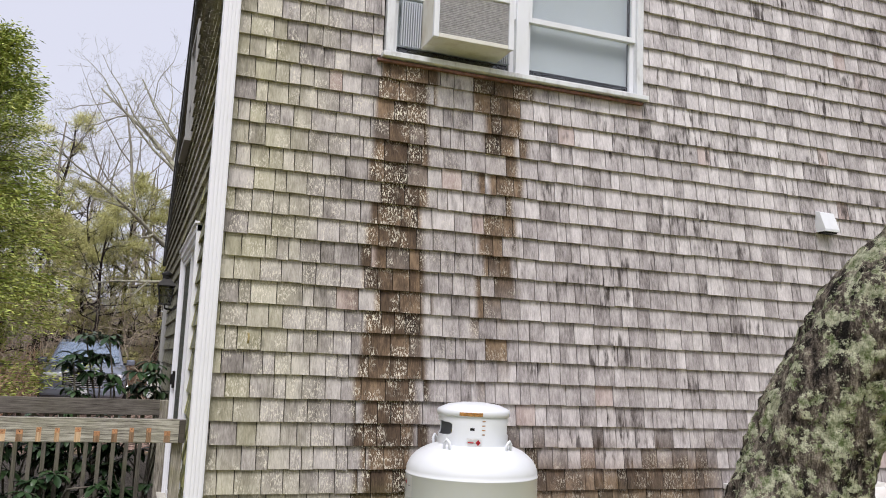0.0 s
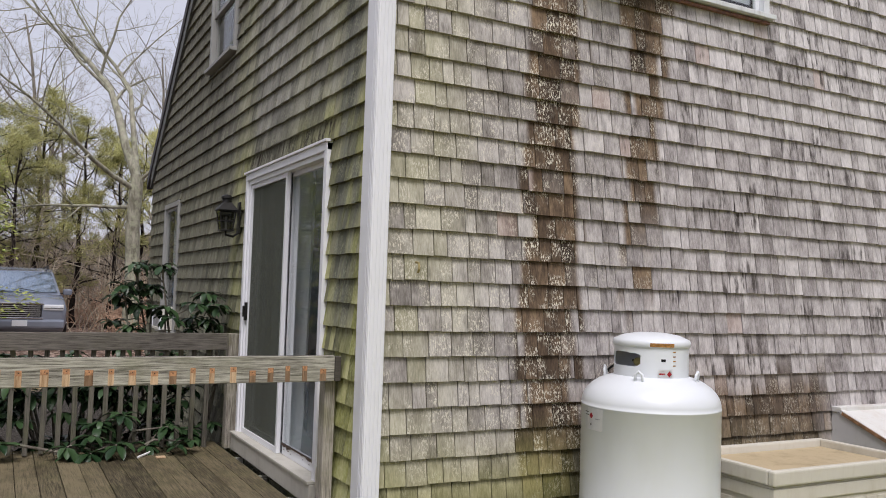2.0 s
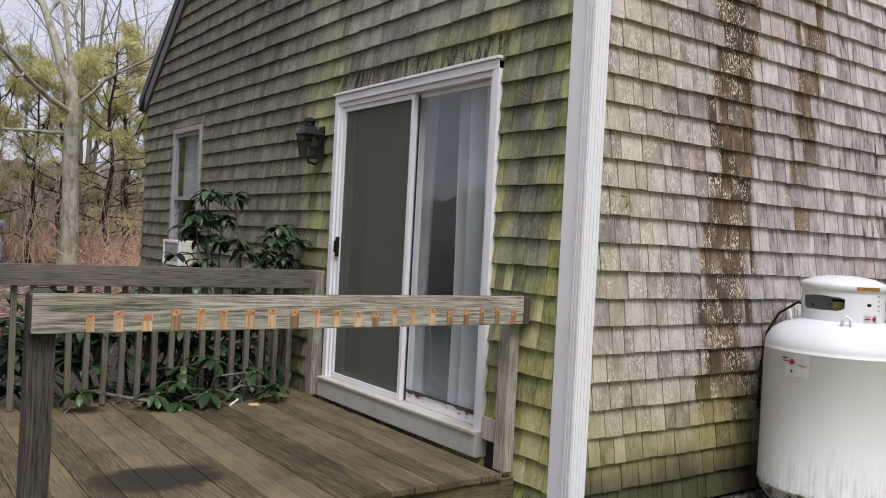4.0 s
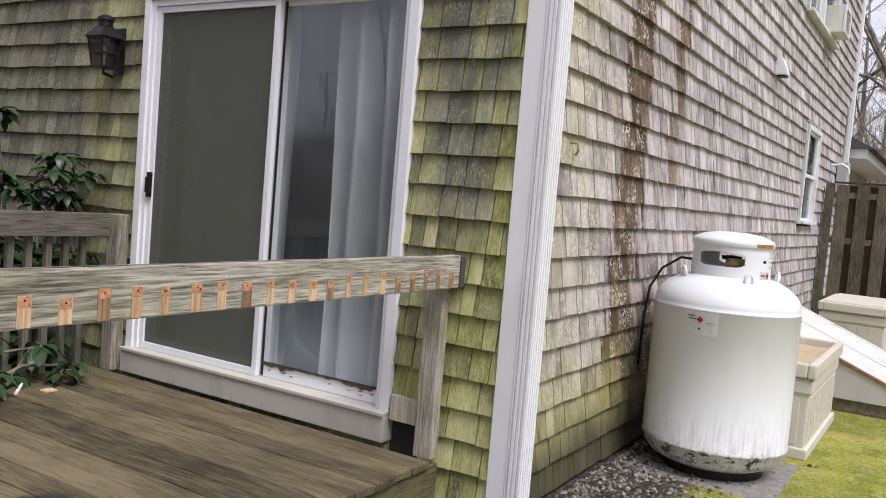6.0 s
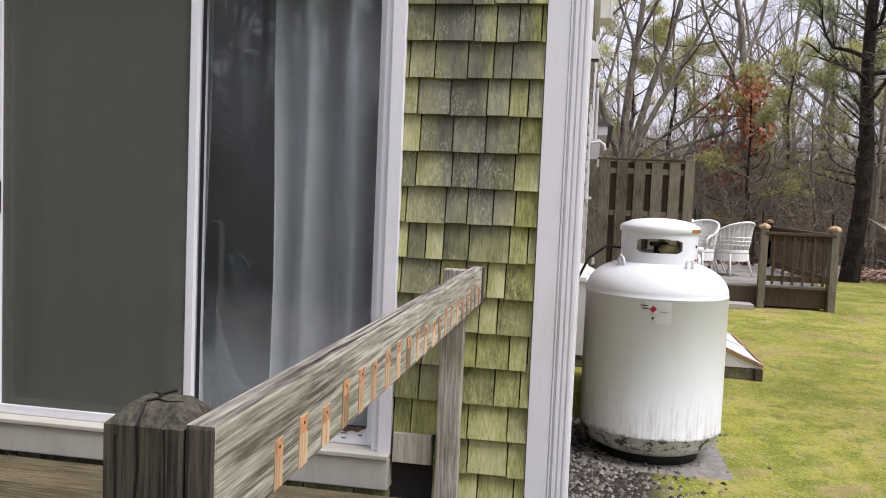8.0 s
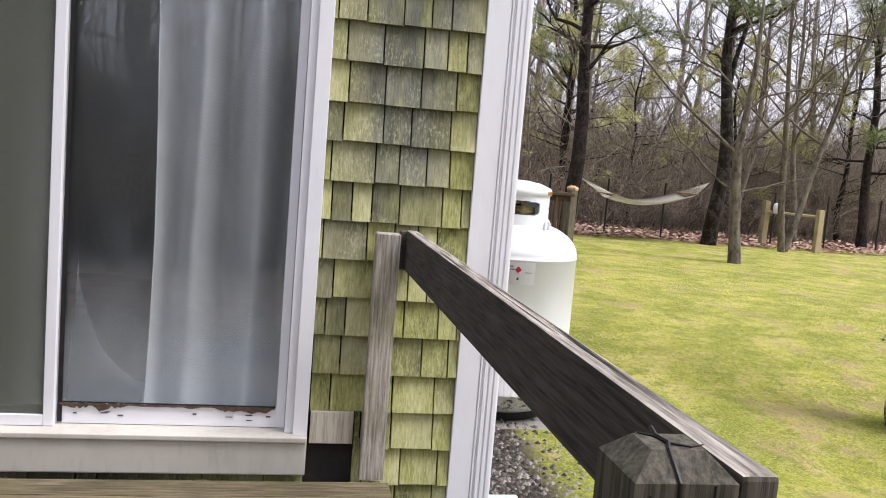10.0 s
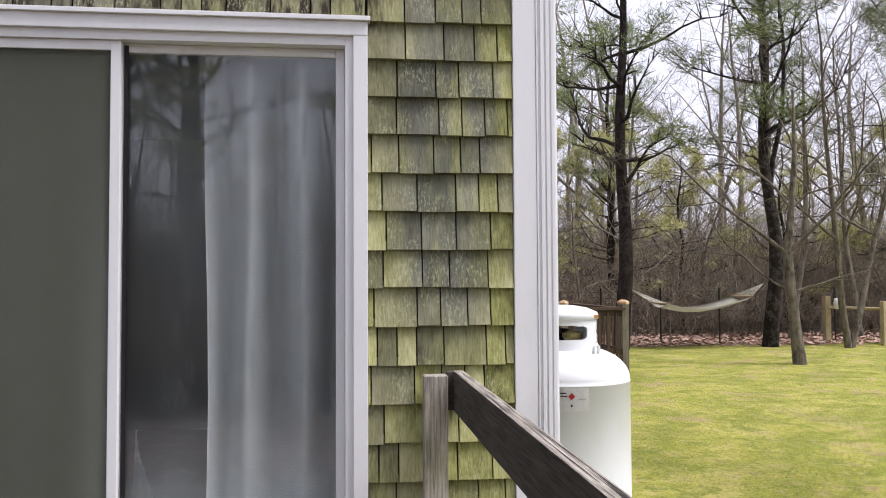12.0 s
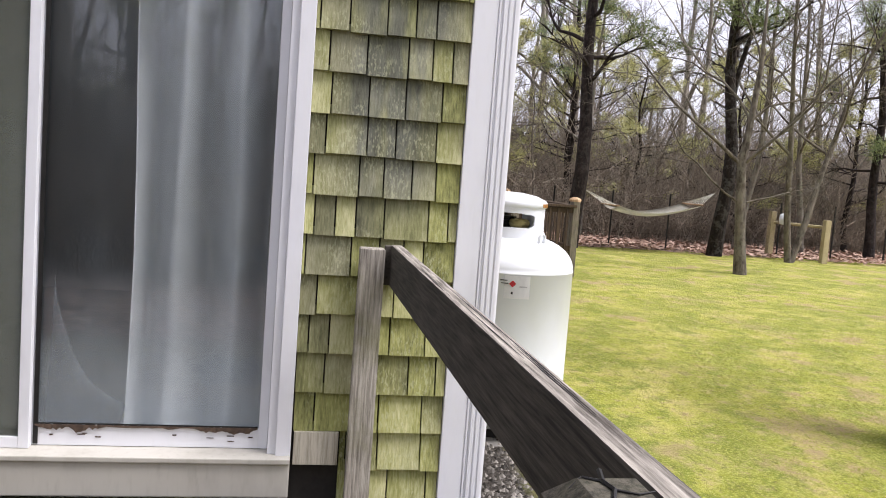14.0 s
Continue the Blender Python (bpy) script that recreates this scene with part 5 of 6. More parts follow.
def pine(seed, height, radius, bend, first, reach, tufts, needle=None, bark=None, second=None):
    """A tall pine: bare lower trunk, long uneven limbs with needle tufts."""
    rnd = random.Random(seed)
    out, crown = Mesh(), Mesh()
    pts = [Vector((bend[0] * (i / 12) ** 1.3 + 0.08 * math.sin(i * 1.3 + seed), bend[1] * (i / 12) ** 1.3 + 0.08 * math.cos(i * 1.1), height * i / 12 - 0.1)) for i in range(13)]
    rad = [radius * (1.12 if i == 0 else 1 - 0.8 * i / 12) for i in range(13)]
    out.tube(pts, rad, 10)
    if second:
        q = [pts[i] + Vector((0.0, second * min(1.0, (i - 4) / 2.0), 0)) for i in range(4, 12)]
        out.tube(q, [rad[i] * 0.5 for i in range(4, 12)], 8)

    def tuft(p, d, size):
        for _ in range(84):
            q = Vector((rnd.gauss(0, 1), rnd.gauss(0, 1), rnd.gauss(0, 0.8))).normalized()
            q = (q + d * 0.7 + Vector((0, 0, 0.25))).normalized()
            o = p + Vector((rnd.gauss(0, 0.14), rnd.gauss(0, 0.14), rnd.gauss(0, 0.08)))
            crown.blade(o, o + q * size * rnd.uniform(0.6, 1.1), 0.0085, Vector((rnd.random(), rnd.random(), rnd.random())))

    k = int((height - first) * 3.9)
    for j in range(k):
        z = first + (height - first) * (j + rnd.random()) / k
        i = min(11, int(z / height * 12))
        p = pts[i].lerp(pts[i + 1], z / height * 12 - i)
        a = rnd.uniform(0, 2 * math.pi)
        share = (z - first) / (height - first)
        L = reach * (0.55 + 0.75 * math.sin(math.pi * min(1, share * 0.8 + 0.15))) * rnd.uniform(0.5, 1.15) * (1 - 0.45 * share)
        d = Vector((math.cos(a), math.sin(a), rnd.uniform(-0.05, 0.4) + share * 0.38)).normalized()
        q = [p]
        for s in range(6):
            d = (d + Vector((rnd.gauss(0, 0.2), rnd.gauss(0, 0.2), rnd.gauss(0.05, 0.17)))).normalized()
            q.append(q[-1] + d * L / 6)
        r0 = max(0.012, radius * 0.31 * (1 - 0.5 * share))
        out.tube(q, [r0 * (1 - 0.85 * s / 6) for s in range(7)], 5)
        dead = share < 0.22 and rnd.random() < 0.6
        for s in range(2, 7):
            for _ in range(3):
                e = (d + Vector((rnd.gauss(0, 0.7), rnd.gauss(0, 0.7), rnd.gauss(0.15, 0.4)))).normalized()
                l2 = L * rnd.uniform(0.1, 0.28)
                tip = q[s] + e * l2
                out.tube([q[s], q[s] + e * l2 * 0.5 + Vector((0, 0, 0.02)), tip], [r0 * 0.35, r0 * 0.25, 0.004], 3)
                if not dead and s > 3 and rnd.random() < tufts:
                    tuft(tip, e, 0.22)
    return out.make("trunk", bark or PINE_BARK), crown.make("crown", needle or NEEDLE, False)


# the two hammock pines
t1, c1 = pine(3, 11.0, 0.185, (0.4, -0.2), 3.7, 2.6, 0.9)
place_tree("pine_tree", t1, "tall pine with a dark trunk and sparse needles", (15.3, -0.05, 0), 0, 1, "", (("crown", c1),))
t2, c2 = pine(8, 10.6, 0.18, (-0.2, 0.4), 4.2, 2.4, 0.9, None, PINE_LICHEN, -0.45)
place_tree("pine_tree", t2, "tall pine with lichen-flecked trunk holding a hammock", (15.5, -3.72, 0), 0, 1, "", (("crown", c2),))

# slim forked tree on the lawn
rnd = random.Random(4)
out, limbs, tips = Mesh(), Mesh(), []
spec = [(8, 0.55, 48, 0.19, 0.02), (7, 0.5, 46, 0.19, 0.03), (5, 0.5, 42, 0.17, 0.03), (3, 0.55, 40, 0.2, 0.02)]
BARK_M = bark_material("brown_grey_bark", (0.045, 0.036, 0.028), (0.17, 0.145, 0.115), (0.24, 0.235, 0.18), 0.3)
stem = [Vector((0.02, -0.12, -0.05)), Vector((0.02, -0.05, 0.6)), Vector((0.0, 0.03, 1.3)), Vector((0.02, 0.08, 2.0)), Vector((0.0, 0.0, 2.8)), Vector((0.06, -0.12, 3.8)), Vector((0.04, -0.1, 5.0))]
out.tube(stem, [0.13, 0.10, 0.09, 0.082, 0.06, 0.045, 0.02], 9)
for k, dx, dy, dz, L, r in ((3, 0.1, 0.75, 0.75, 3.9, 0.055), (3, -0.2, -0.7, 0.9, 3.6, 0.05), (4, 0.3, 0.5, 1.0, 3.2, 0.04), (2, 0.1, 1.2, 0.6, 2.6, 0.03), (4, -0.3, -0.6, 0.7, 2.8, 0.035), (5, 0.2, 0.5, 1.0, 2.4, 0.03), (2, -0.4, -1.0, 0.5, 2.2, 0.026), (5, -0.2, -0.5, 1.0, 2.2, 0.028)):
    grow(rnd, limbs, stem[k], Vector((dx, dy, dz)).normalized(), L, r * 0.68, 0, spec, tips)
place_tree("bare_tree", out.make("trunk", BARK_M), "slim bare forked tree standing on the lawn", (11.45, -1.90, 0), 0, 1, "", (("crown", limbs.make("crown", BARK_M)),))

# leaning lichen-covered tree close to the path
n = Nodes("lichen_bark", 0.95, 0, 0.2)
p = n.pos()
a = n.noise(n.scaled(p, 26, 26, 9), 1.0, 6, 0.75)
b = n.noise(p, 12.0, 6, 0.8)
c = n.ramp(a, (0.42, (0.012, 0.010, 0.008)), (0.52, (0.12, 0.098, 0.078)), (0.64, (0.42, 0.37, 0.29)))
c = n.mix(n.math("MULTIPLY", n.step(b, 0.49, 0.53), 0.9), c, n.ramp(n.noise(p, 34, 4, 0.7), (0.38, (0.13, 0.18, 0.06)), (0.60, (0.72, 0.73, 0.52))))
n.bump(n.math("ADD", a, n.math("MULTIPLY", b, 0.6)), 1.0, 0.06)
LICHEN = n.done(c)


def crag(pts, rad, sides, seed, amp=0.12):
    """A knobbly trunk: a fine tube whose skin is pushed in and out."""
    m = Mesh()
    fine, fr = [], []
    for i in range(len(pts) - 1):
        for s in range(24):
            t = s / 24
            fine.append(pts[i].lerp(pts[i + 1], t))
            fr.append(rad[i] + (rad[i + 1] - rad[i]) * t)
    fine.append(pts[-1])
    fr.append(rad[-1])
    for _ in range(6):
        fine = [fine[0]] + [(fine[i - 1] + fine[i] * 2 + fine[i + 1]) / 4 for i in range(1, len(fine) - 1)] + [fine[-1]]
    m.tube(fine, fr, sides)
    for i, v in enumerate(m.v):
        c = fine[i // sides]
        k = 1 + amp * noise.noise(v * 4.5 + Vector((seed, 0, 0))) + amp * 0.8 * noise.noise(Vector((v.x * 16, v.y * 16, v.z * 6))) + amp * 0.5 * noise.noise(Vector((v.x * 34, v.y * 34, v.z * 14))) + amp * 0.35 * noise.noise(v * 60)
        m.v[i] = c + (v - c) * k
    return m


lean_tree = thing("leaning_tree", "leaning old trunk covered in green and grey lichen", "tree", (1.93, 2.09, 0))
V = Vector
m = crag([V((-0.25, 0.07, -0.1)), V((-0.17, 0.03, 0.6)), V((-0.05, 0.0, 1.08)), V((0.035, -0.035, 1.33)), V((0.09, -0.085, 1.55)), V((0.20, -0.185, 1.82)), V((0.40, -0.355, 2.06)), V((0.88, -0.58, 2.55)), V((1.28, -0.85, 3.1)), V((1.44, -0.94, 4.3)), V((1.5, -0.92, 6.2))],
         [0.24, 0.215, 0.21, 0.195, 0.18, 0.17, 0.165, 0.16, 0.155, 0.14, 0.07], 120, 2, 0.13)
t = new("trunk", m.make("trunk", LICHEN))
t.parent = lean_tree
rnd = random.Random(12)
out, tips = Mesh(), []
sp = [(6, 0.5, 46, 0.1, 0.02), (5, 0.5, 44, 0.15, 0.02), (4, 0.5, 42, 0.18, 0.0), (0, 0, 0, 0.2, 0)]
for p, d, L, r in ((V((1.46, -0.93, 4.9)), V((0.2, 0.9, 0.5)), 1.3, 0.03), (V((1.45, -0.94, 4.5)), V((0.5, -0.5, 0.8)), 2.6, 0.06), (V((1.46, -0.93, 5.2)), V((-0.7, 0.1, 0.8)), 2.4, 0.05), (V((1.5, -0.92, 6.1)), V((0.1, 0.5, 1)), 2.2, 0.05)):
    grow(rnd, out, p, d.normalized(), L, r, 0, sp, tips)
t = new("branches", out.make("branches", BARK))
t.parent = lean_tree

protos_edge, edge_crown = bare_tree(66, 9.5, 0.11, (0.06, 0.05), BARK, 1.15)
# two crooked trunks by the gate posts
ma, mac = bare_tree(21, 8.0, 0.085, (0.0, 0.10), BARK_M, 1.0)
place_tree("bare_tree", ma, "crooked bare tree with pale lichened bark", (14.9, -5.15, 0), 40, 1, "", (("crown", mac),))
mb, mbc = bare_tree(22, 7.5, 0.085, (0.05, -0.42), BARK_M, 1.0)
place_tree("bare_tree", mb, "bare tree leaning out from its neighbour", (15.0, -5.25, 0), 0, 1, "", (("crown", mbc),))

pl, cl = pine(61, 11.0, 0.17, (0.2, 0.3), 2.4, 2.8, 0.9)
place_tree("pine_tree", pl, "bushy pine with drooping needles by the far house", (17.6, -9.2, 0), 30, 0.85, "", (("crown", cl),))
edge = (("crown", edge_crown),)
place_tree("bare_tree", protos_edge, "grey bare tree at the edge of the lawn", (17.6, -7.2, 0), 75, 0.85, "", edge)
place_tree("bare_tree", protos_edge, "slender bare tree behind the gate posts", (18.2, -5.6, 0), 200, 0.9, "", edge)
place_tree("bare_tree", protos_edge, "bare tree beyond the hammock", (19.4, -1.6, 0), 310, 0.8, "", edge)

# large oak with a few russet leaves, seen past the house
rnd = random.Random(31)
out, tips = Mesh(), []
out.tube([V((0, 0, -0.1)), V((0.05, 0, 1.2)), V((0.0, 0.05, 2.6))], [0.45, 0.34, 0.30], 12)
spec = [(8, 0.55, 42, 0.07, 0.03), (6, 0.5, 44, 0.13, 0.04), (5, 0.5, 42, 0.16, 0.02), (4, 0.5, 40, 0.2, 0.0)]
for dx, dy, L, r in ((0.0, 0.36, 8, 0.12), (0.1, 0.10, 9, 0.14), (-0.1, -0.2, 8.5, 0.12), (0.1, -0.45, 7.5, 0.10), (-0.2, -1.1, 6.5, 0.055), (0.3, -2.6, 5.5, 0.04), (-0.4, -4.0, 5.0, 0.035)):
    grow(rnd, out, V((0, 0, 2.4)), V((dx, dy, 1)).normalized(), L, r, 0, spec, tips)
leaves = Mesh()
for p, d in tips:
    if p.z < 5.0 and -3.6 < p.y < -0.2 and rnd.random() < 0.75:
        for _ in range(9):
            o = p + V((rnd.gauss(0, 0.12), rnd.gauss(0, 0.12), rnd.gauss(0, 0.1)))
            leaves.blade(o, o + V((rnd.gauss(0, 0.08), rnd.gauss(0, 0.08), -0.11)), 0.045, V((rnd.random(), rnd.random(), 0.2)))
place_tree("oak_tree", out.make("trunk", BARK), "large many-stemmed oak with a few russet leaves", (21.5, 4.5, 0), 0, 1, "", (("crown", leaves.make("crown", OAKLEAF, False)),))

# prototypes for the woods
protos = [bare_tree(100 + i, 9.5 + i, 0.13 + 0.012 * i, (0.05 * (i - 2), 0.04), BARK_W, 0.8) for i in range(4)]
pt, pc = pine(40, 11.5, 0.17, (0.3, 0.2), 3.0, 2.6, 0.55)
NEEDLE_Y = leaf_material("yellow_pine_needles", (0.27, 0.27, 0.09), (0.60, 0.58, 0.25), 0.6)
pt2, pc2 = pine(41, 9.5, 0.13, (-0.2, 0.3), 1.6, 2.4, 0.5, NEEDLE_Y)
rnd = random.Random(77)


def woods(count, area, share_pine, keep):
    k = 0
    while k < count:
        x, y = rnd.uniform(*area[:2]), rnd.uniform(*area[2:])
        if not keep(x, y):
            continue
        k += 1
        s = rnd.uniform(0.75, 1.15)
        if rnd.random() < share_pine:
            t, c = ((pt, pc), (pt2, pc2))[rnd.random() < 0.5]
            place_tree("pine_tree", t, "pine in the woods with sparse needle tufts", (x, y, 0), rnd.uniform(0, 360), s, "pines of the woods", (("crown", c),))
        else:
            t, c = rnd.choice(protos)
            place_tree("bare_tree", t, "bare grey tree in the winter woods", (x, y, 0), rnd.uniform(0, 360), s, "bare trees of the woods", (("crown", c),))


woods(50, (19.5, 44, -28, 9), 0.2, lambda x, y: not (math.hypot(x - 20, y - 4.4) < 3))
woods(24, (-14, 12, 24, 48), 0.1, lambda x, y: not (-3 < x < 2.8 and y < 31))
woods(5, (-9, 2.2, 31, 41), 0.2, lambda x, y: True)
woods(18, (-34, -14, -8, 24), 0.3, lambda x, y: True)
# unseen trees to the south, added for the panes to mirror
woods(7, (-14, 16, -34, -20), 0.3, lambda x, y: True)
woods(9, (-15, -9.5, 2, 14), 0.35, lambda x, y: True)
ra = random.Random(55)
out, crown, tips = Mesh(), Mesh(), []
out.tube([V((0, 0, -0.1)), V((0.02, 0, 1.4)), V((-0.05, 0, 3.0)), V((0.0, 0, 4.3))], [0.24, 0.19, 0.17, 0.16], 12)
spec = [(9, 0.5, 46, 0.13, 0.03), (6, 0.5, 45, 0.15, 0.03), (5, 0.5, 42, 0.18, 0.02), (4, 0.5, 40, 0.2, 0.0)]
for o, d, L, r in ((4.2, (-0.75, 0.1, 1), 6.5, 0.12), (4.2, (0.1, 0.3, 1), 6.0, 0.085), (3.9, (-1.0, -0.3, 0.55), 5.0, 0.07), (3.5, (-0.9, 0.2, 0.02), 3.6, 0.05), (4.1, (0.8, -0.5, 0.7), 3.6, 0.05)):
    grow(ra, crown, V((0, 0, o)), V(d).normalized(), L, r, 0, spec, tips)
place_tree("bare_tree", out.make("trunk", BARK_P), "tall spreading pale-barked tree behind the house", (1.5, 23.2, 0), 0, 1, "", (("crown", crown.make("crown", BARK_P)),))
pt3, pc3 = pine(47, 8.0, 0.12, (0.2, 0.1), 1.1, 2.5, 0.95, NEEDLE_Y)
for k in range(12):
    place_tree("pine_tree", pt3, "yellow-green pine in the woods by the drive", (-5.0 + k * 0.95 + ra.uniform(-0.4, 0.4), ra.uniform(29.5, 35), 0), ra.uniform(0, 360), ra.uniform(0.7, 1.0), "pines by the drive", (("crown", pc3),))
for x, y, s in ((20.5, 1.2, 0.62), (21.5, -1.8, 0.75), (22.5, -4.4, 0.68), (21.0, -7.0, 0.7), (24.0, 3.0, 0.85), (25.0, -0.6, 0.8), (19.8, -10.0, 0.8)):
    place_tree("pine_tree", pt3, "low yellow-green pine among the bare trees", (x, y, 0), ra.uniform(0, 360), s, "pines behind the hammock", (("crown", pc3),))
st, sc = bare_tree(71, 4.6, 0.055, (0.12, 0.08), BARK_W, 0.95)
for k in range(38):
    place_tree("scrub_oak", st, "low tangled scrub oak at the wood's edge", (ra.uniform(20.2, 28), -19 + k * 0.7 + ra.uniform(-0.5, 0.5), 0), ra.uniform(0, 360), ra.uniform(0.75, 1.25), "scrub oaks behind the lawn", (("crown", sc),))
place_tree("pine_tree", pt2, "yellow-green pine beside the drive", (-1.6, 31.0, 0), 10, 0.75, "", (("crown", pc2),))
place_tree("pine_tree", pt2, "low spreading pine by the drive", (-4.1, 25.0, 0), 100, 0.8, "", (("crown", pc2),))


def thicket(count, areas, hmin, hmax, seed, thick=1.0, material=TWIG):
    r = random.Random(seed)
    m = Mesh()
    for _ in range(count):
        a = r.choice(areas)
        p = V((r.uniform(a[0], a[1]), r.uniform(a[2], a[3]), 0))
        d = V((r.gauss(0, 0.35), r.gauss(0, 0.35), 1)).normalized()
        h = r.uniform(hmin, hmax)
        for k in range(3):
            q = [p]
            e = d.copy()
            for s in range(4):
                e = (e + V((r.gauss(0, 0.22), r.gauss(0, 0.22), r.gauss(-0.03, 0.1)))).normalized()
                q.append(q[-1] + e * h / 4)
            m.tube(q, [0.011 * thick * (1 - 0.2 * s) for s in range(5)], 3)
            p = q[1 + k % 2]
            d = (d + V((r.gauss(0, 0.8), r.gauss(0, 0.8), 0))).normalized()
            h *= 0.6
    return m.make("brush", material)


tagged(new("undergrowth", thicket(8000, [(19.0, 24, -22, 9), (21, 33, -26, 10)], 0.8, 3.0, 5, 1.15)), "tangled brown winter brush at the wood's edge", "undergrowth", kind="stuff")
tagged(new("undergrowth", thicket(2600, [(-9, -2.4, 17, 30), (1.3, 9, 15.5, 28), (-9, 9, 30, 40)], 0.6, 2.3, 6, 1.0, TWIG_R)), "leafless reddish shrubs along the drive", "undergrowth", kind="stuff")
tagged(new("saplings", thicket(7500, [(20.2, 46, -30, 11)], 2.2, 7.0, 15, 1.35)), "dense bare saplings filling the woods", "saplings", kind="stuff")
tagged(new("saplings", thicket(1400, [(-14, 13, 27, 50)], 2.5, 6.0, 16, 1.4, TWIG_L)), "bare saplings beyond the drive", "saplings", kind="stuff")
tagged(new("undergrowth", thicket(3400, [(-30, -14, -12, 24), (-15, -9, -2, 16)], 1.5, 6.0, 7, 1.4)), "leafless brush to the west", "undergrowth", kind="stuff")

# unseen brush, added so the sliding door mirrors something dark
tagged(new("undergrowth", thicket(2600, [(-9.5, -6.0, -3, 17)], 0.8, 2.6, 27, 1.3)), "leafless brush added out of view to darken the door glass reflections", "undergrowth", kind="stuff")

# distant woodland ring with a ragged top
bm = bmesh.new()
rb = random.Random(90)
ring = []
for i in range(1800):
    a = 2 * math.pi * i / 1800
    c, s = math.cos(a), math.sin(a)
    q = 60 + 3 * noise.noise(V((c * 9, s * 9, 0)))
    h = 4.6 + 1.6 * noise.noise(V((c * 7, s * 7, 3))) + 1.3 * noise.noise(V((c * 26, s * 26, 5))) + 0.6 * noise.noise(V((c * 90, s * 90, 5)))
    ring.append((bm.verts.new((3 + q * c, 3 + q * s, -1)), bm.verts.new((3 + q * c, 3 + q * s, h))))
for i in range(1800):
    j = (i + 1) % 1800
    bm.faces.new((ring[i][0], ring[j][0], ring[j][1], ring[i][1]))
n = Nodes("distant_woods", 1.0, 0, 0.0)
c = n.ramp(n.noise(n.scaled(n.pos(), 1, 1, 0.25), 1.6, 6, 0.75), (0.35, (0.12, 0.105, 0.088)), (0.65, (0.29, 0.262, 0.232)))
solid("backdrop", bm, n.done(c), "hazy line of distant bare woods", "backdrop", kind="structure")

# cedar by the drive
rnd = random.Random(19)
m, f = Mesh(), Mesh()
m.tube([V((0, 0, -0.1)), V((0.1, 0, 4)), V((0.05, 0.1, 8.5))], [0.2, 0.12, 0.02], 8)
for k in range(300):
    z = 0.4 + 8.2 * (k + rnd.random()) / 300
    a = rnd.uniform(0, 2 * math.pi)
    L = 2.15 * (1 - (z / 9.2) ** 1.4) * rnd.uniform(0.6, 1.1) + 0.2
    d = V((math.cos(a), math.sin(a), 0.15))
    q = [V((0, 0, z)) + d * L * s / 4 + V((0, 0, -0.10 * L * (s / 4) ** 2 + rnd.gauss(0, 0.04))) for s in range(5)]
    m.tube(q, [0.02, 0.016, 0.012, 0.008, 0.004], 3)
    for s in range(1, 5):
        for _ in range(44):
            o = q[s] + V((rnd.gauss(0, 0.16), rnd.gauss(0, 0.16), rnd.gauss(0, 0.1)))
            e = (d + V((rnd.gauss(0, 0.6), rnd.gauss(0, 0.6), rnd.gauss(-0.25, 0.35)))).normalized()
            f.blade(o, o + e * rnd.uniform(0.07, 0.18), 0.016, V((rnd.gauss(0, 1), rnd.gauss(0, 1), 1)))
place_tree("cedar_tree", m.make("trunk", BARK), "dense yellow-green cedar beside the drive", (-3.35, 20.5, 0), 0, 1, "", (("crown", f.make("crown", CEDAR, False)),))

# rhododendrons round the back rail
def leaf_mesh(bend):
    """A leathery pointed leaf along x, one unit long."""
    m = Mesh()
    for t, w, dz in ((0.08, 0.025, 0.0), (0.35, 0.165, 0.07), (0.65, 0.20, 0.04), (0.88, 0.125, -0.08), (1.0, 0.008, -0.18)):
        m.v += [V((t, -w, dz * bend + 0.05)), V((t, 0, dz * bend)), V((t, w, dz * bend + 0.05))]
    for r in range(4):
        for q in range(2):
            m.f.append((r * 3 + q, r * 3 + q + 1, r * 3 + q + 4, r * 3 + q + 3))
    return m.make("leaf", RHODO)


LEAF_MESH = [leaf_mesh(0.6), leaf_mesh(1.0), leaf_mesh(1.5)]


def rhododendron(seed, place, stems, label):
    rnd = random.Random(seed)
    th = thing("rhododendron", label, "shrub", place)
    wood, rest, count = Mesh(), Mesh(), 0
    for (x, y, z, size, heads) in stems:
        root = V((x * 0.3, y * 0.3 + 0.1, 0))
        tip = V((x, y, z))
        mid = root.lerp(tip, 0.55) + V((rnd.gauss(0, 0.06), rnd.gauss(0, 0.05), 0.05))
        wood.tube([root, mid, tip], [0.014, 0.011, 0.007], 5)
        for h in range(heads):
            c = tip + V((rnd.gauss(0, 0.11), rnd.gauss(0, 0.10), rnd.gauss(-0.03, 0.09))) if h else tip
            wood.tube([mid.lerp(tip, 0.8), c], [0.006, 0.005], 4)
            k = rnd.randint(8, 11)
            for i in range(k):
                a = 2 * math.pi * i / k + rnd.uniform(-0.25, 0.25)
                L = size * rnd.uniform(0.75, 1.15)
                m = Matrix.Translation(c) @ Matrix.Rotation(a, 4, "Z") @ Matrix.Rotation(math.atan(rnd.uniform(-0.25, 0.75)), 4, "Y") @ Matrix.Diagonal((L, L, L, 1))
                if count < 300:
                    ob = new("leaf", LEAF_MESH[(i + h) % 3])
                    ob.parent = th
                    ob.matrix_local = m
                else:
                    b = len(rest.v)
                    rest.v += [m @ v.co for v in LEAF_MESH[(i + h) % 3].vertices]
                    rest.f += [tuple(b + q for q in f.vertices) for f in LEAF_MESH[(i + h) % 3].polygons]
                count += 1
    if rest.v:
        ob = new("foliage", rest.make("foliage", RHODO))
        ob.parent = th
        tagged(ob, kind="stuff")
    w = new("stem", wood.make("stem", BARK))
    w.parent = th
    return th


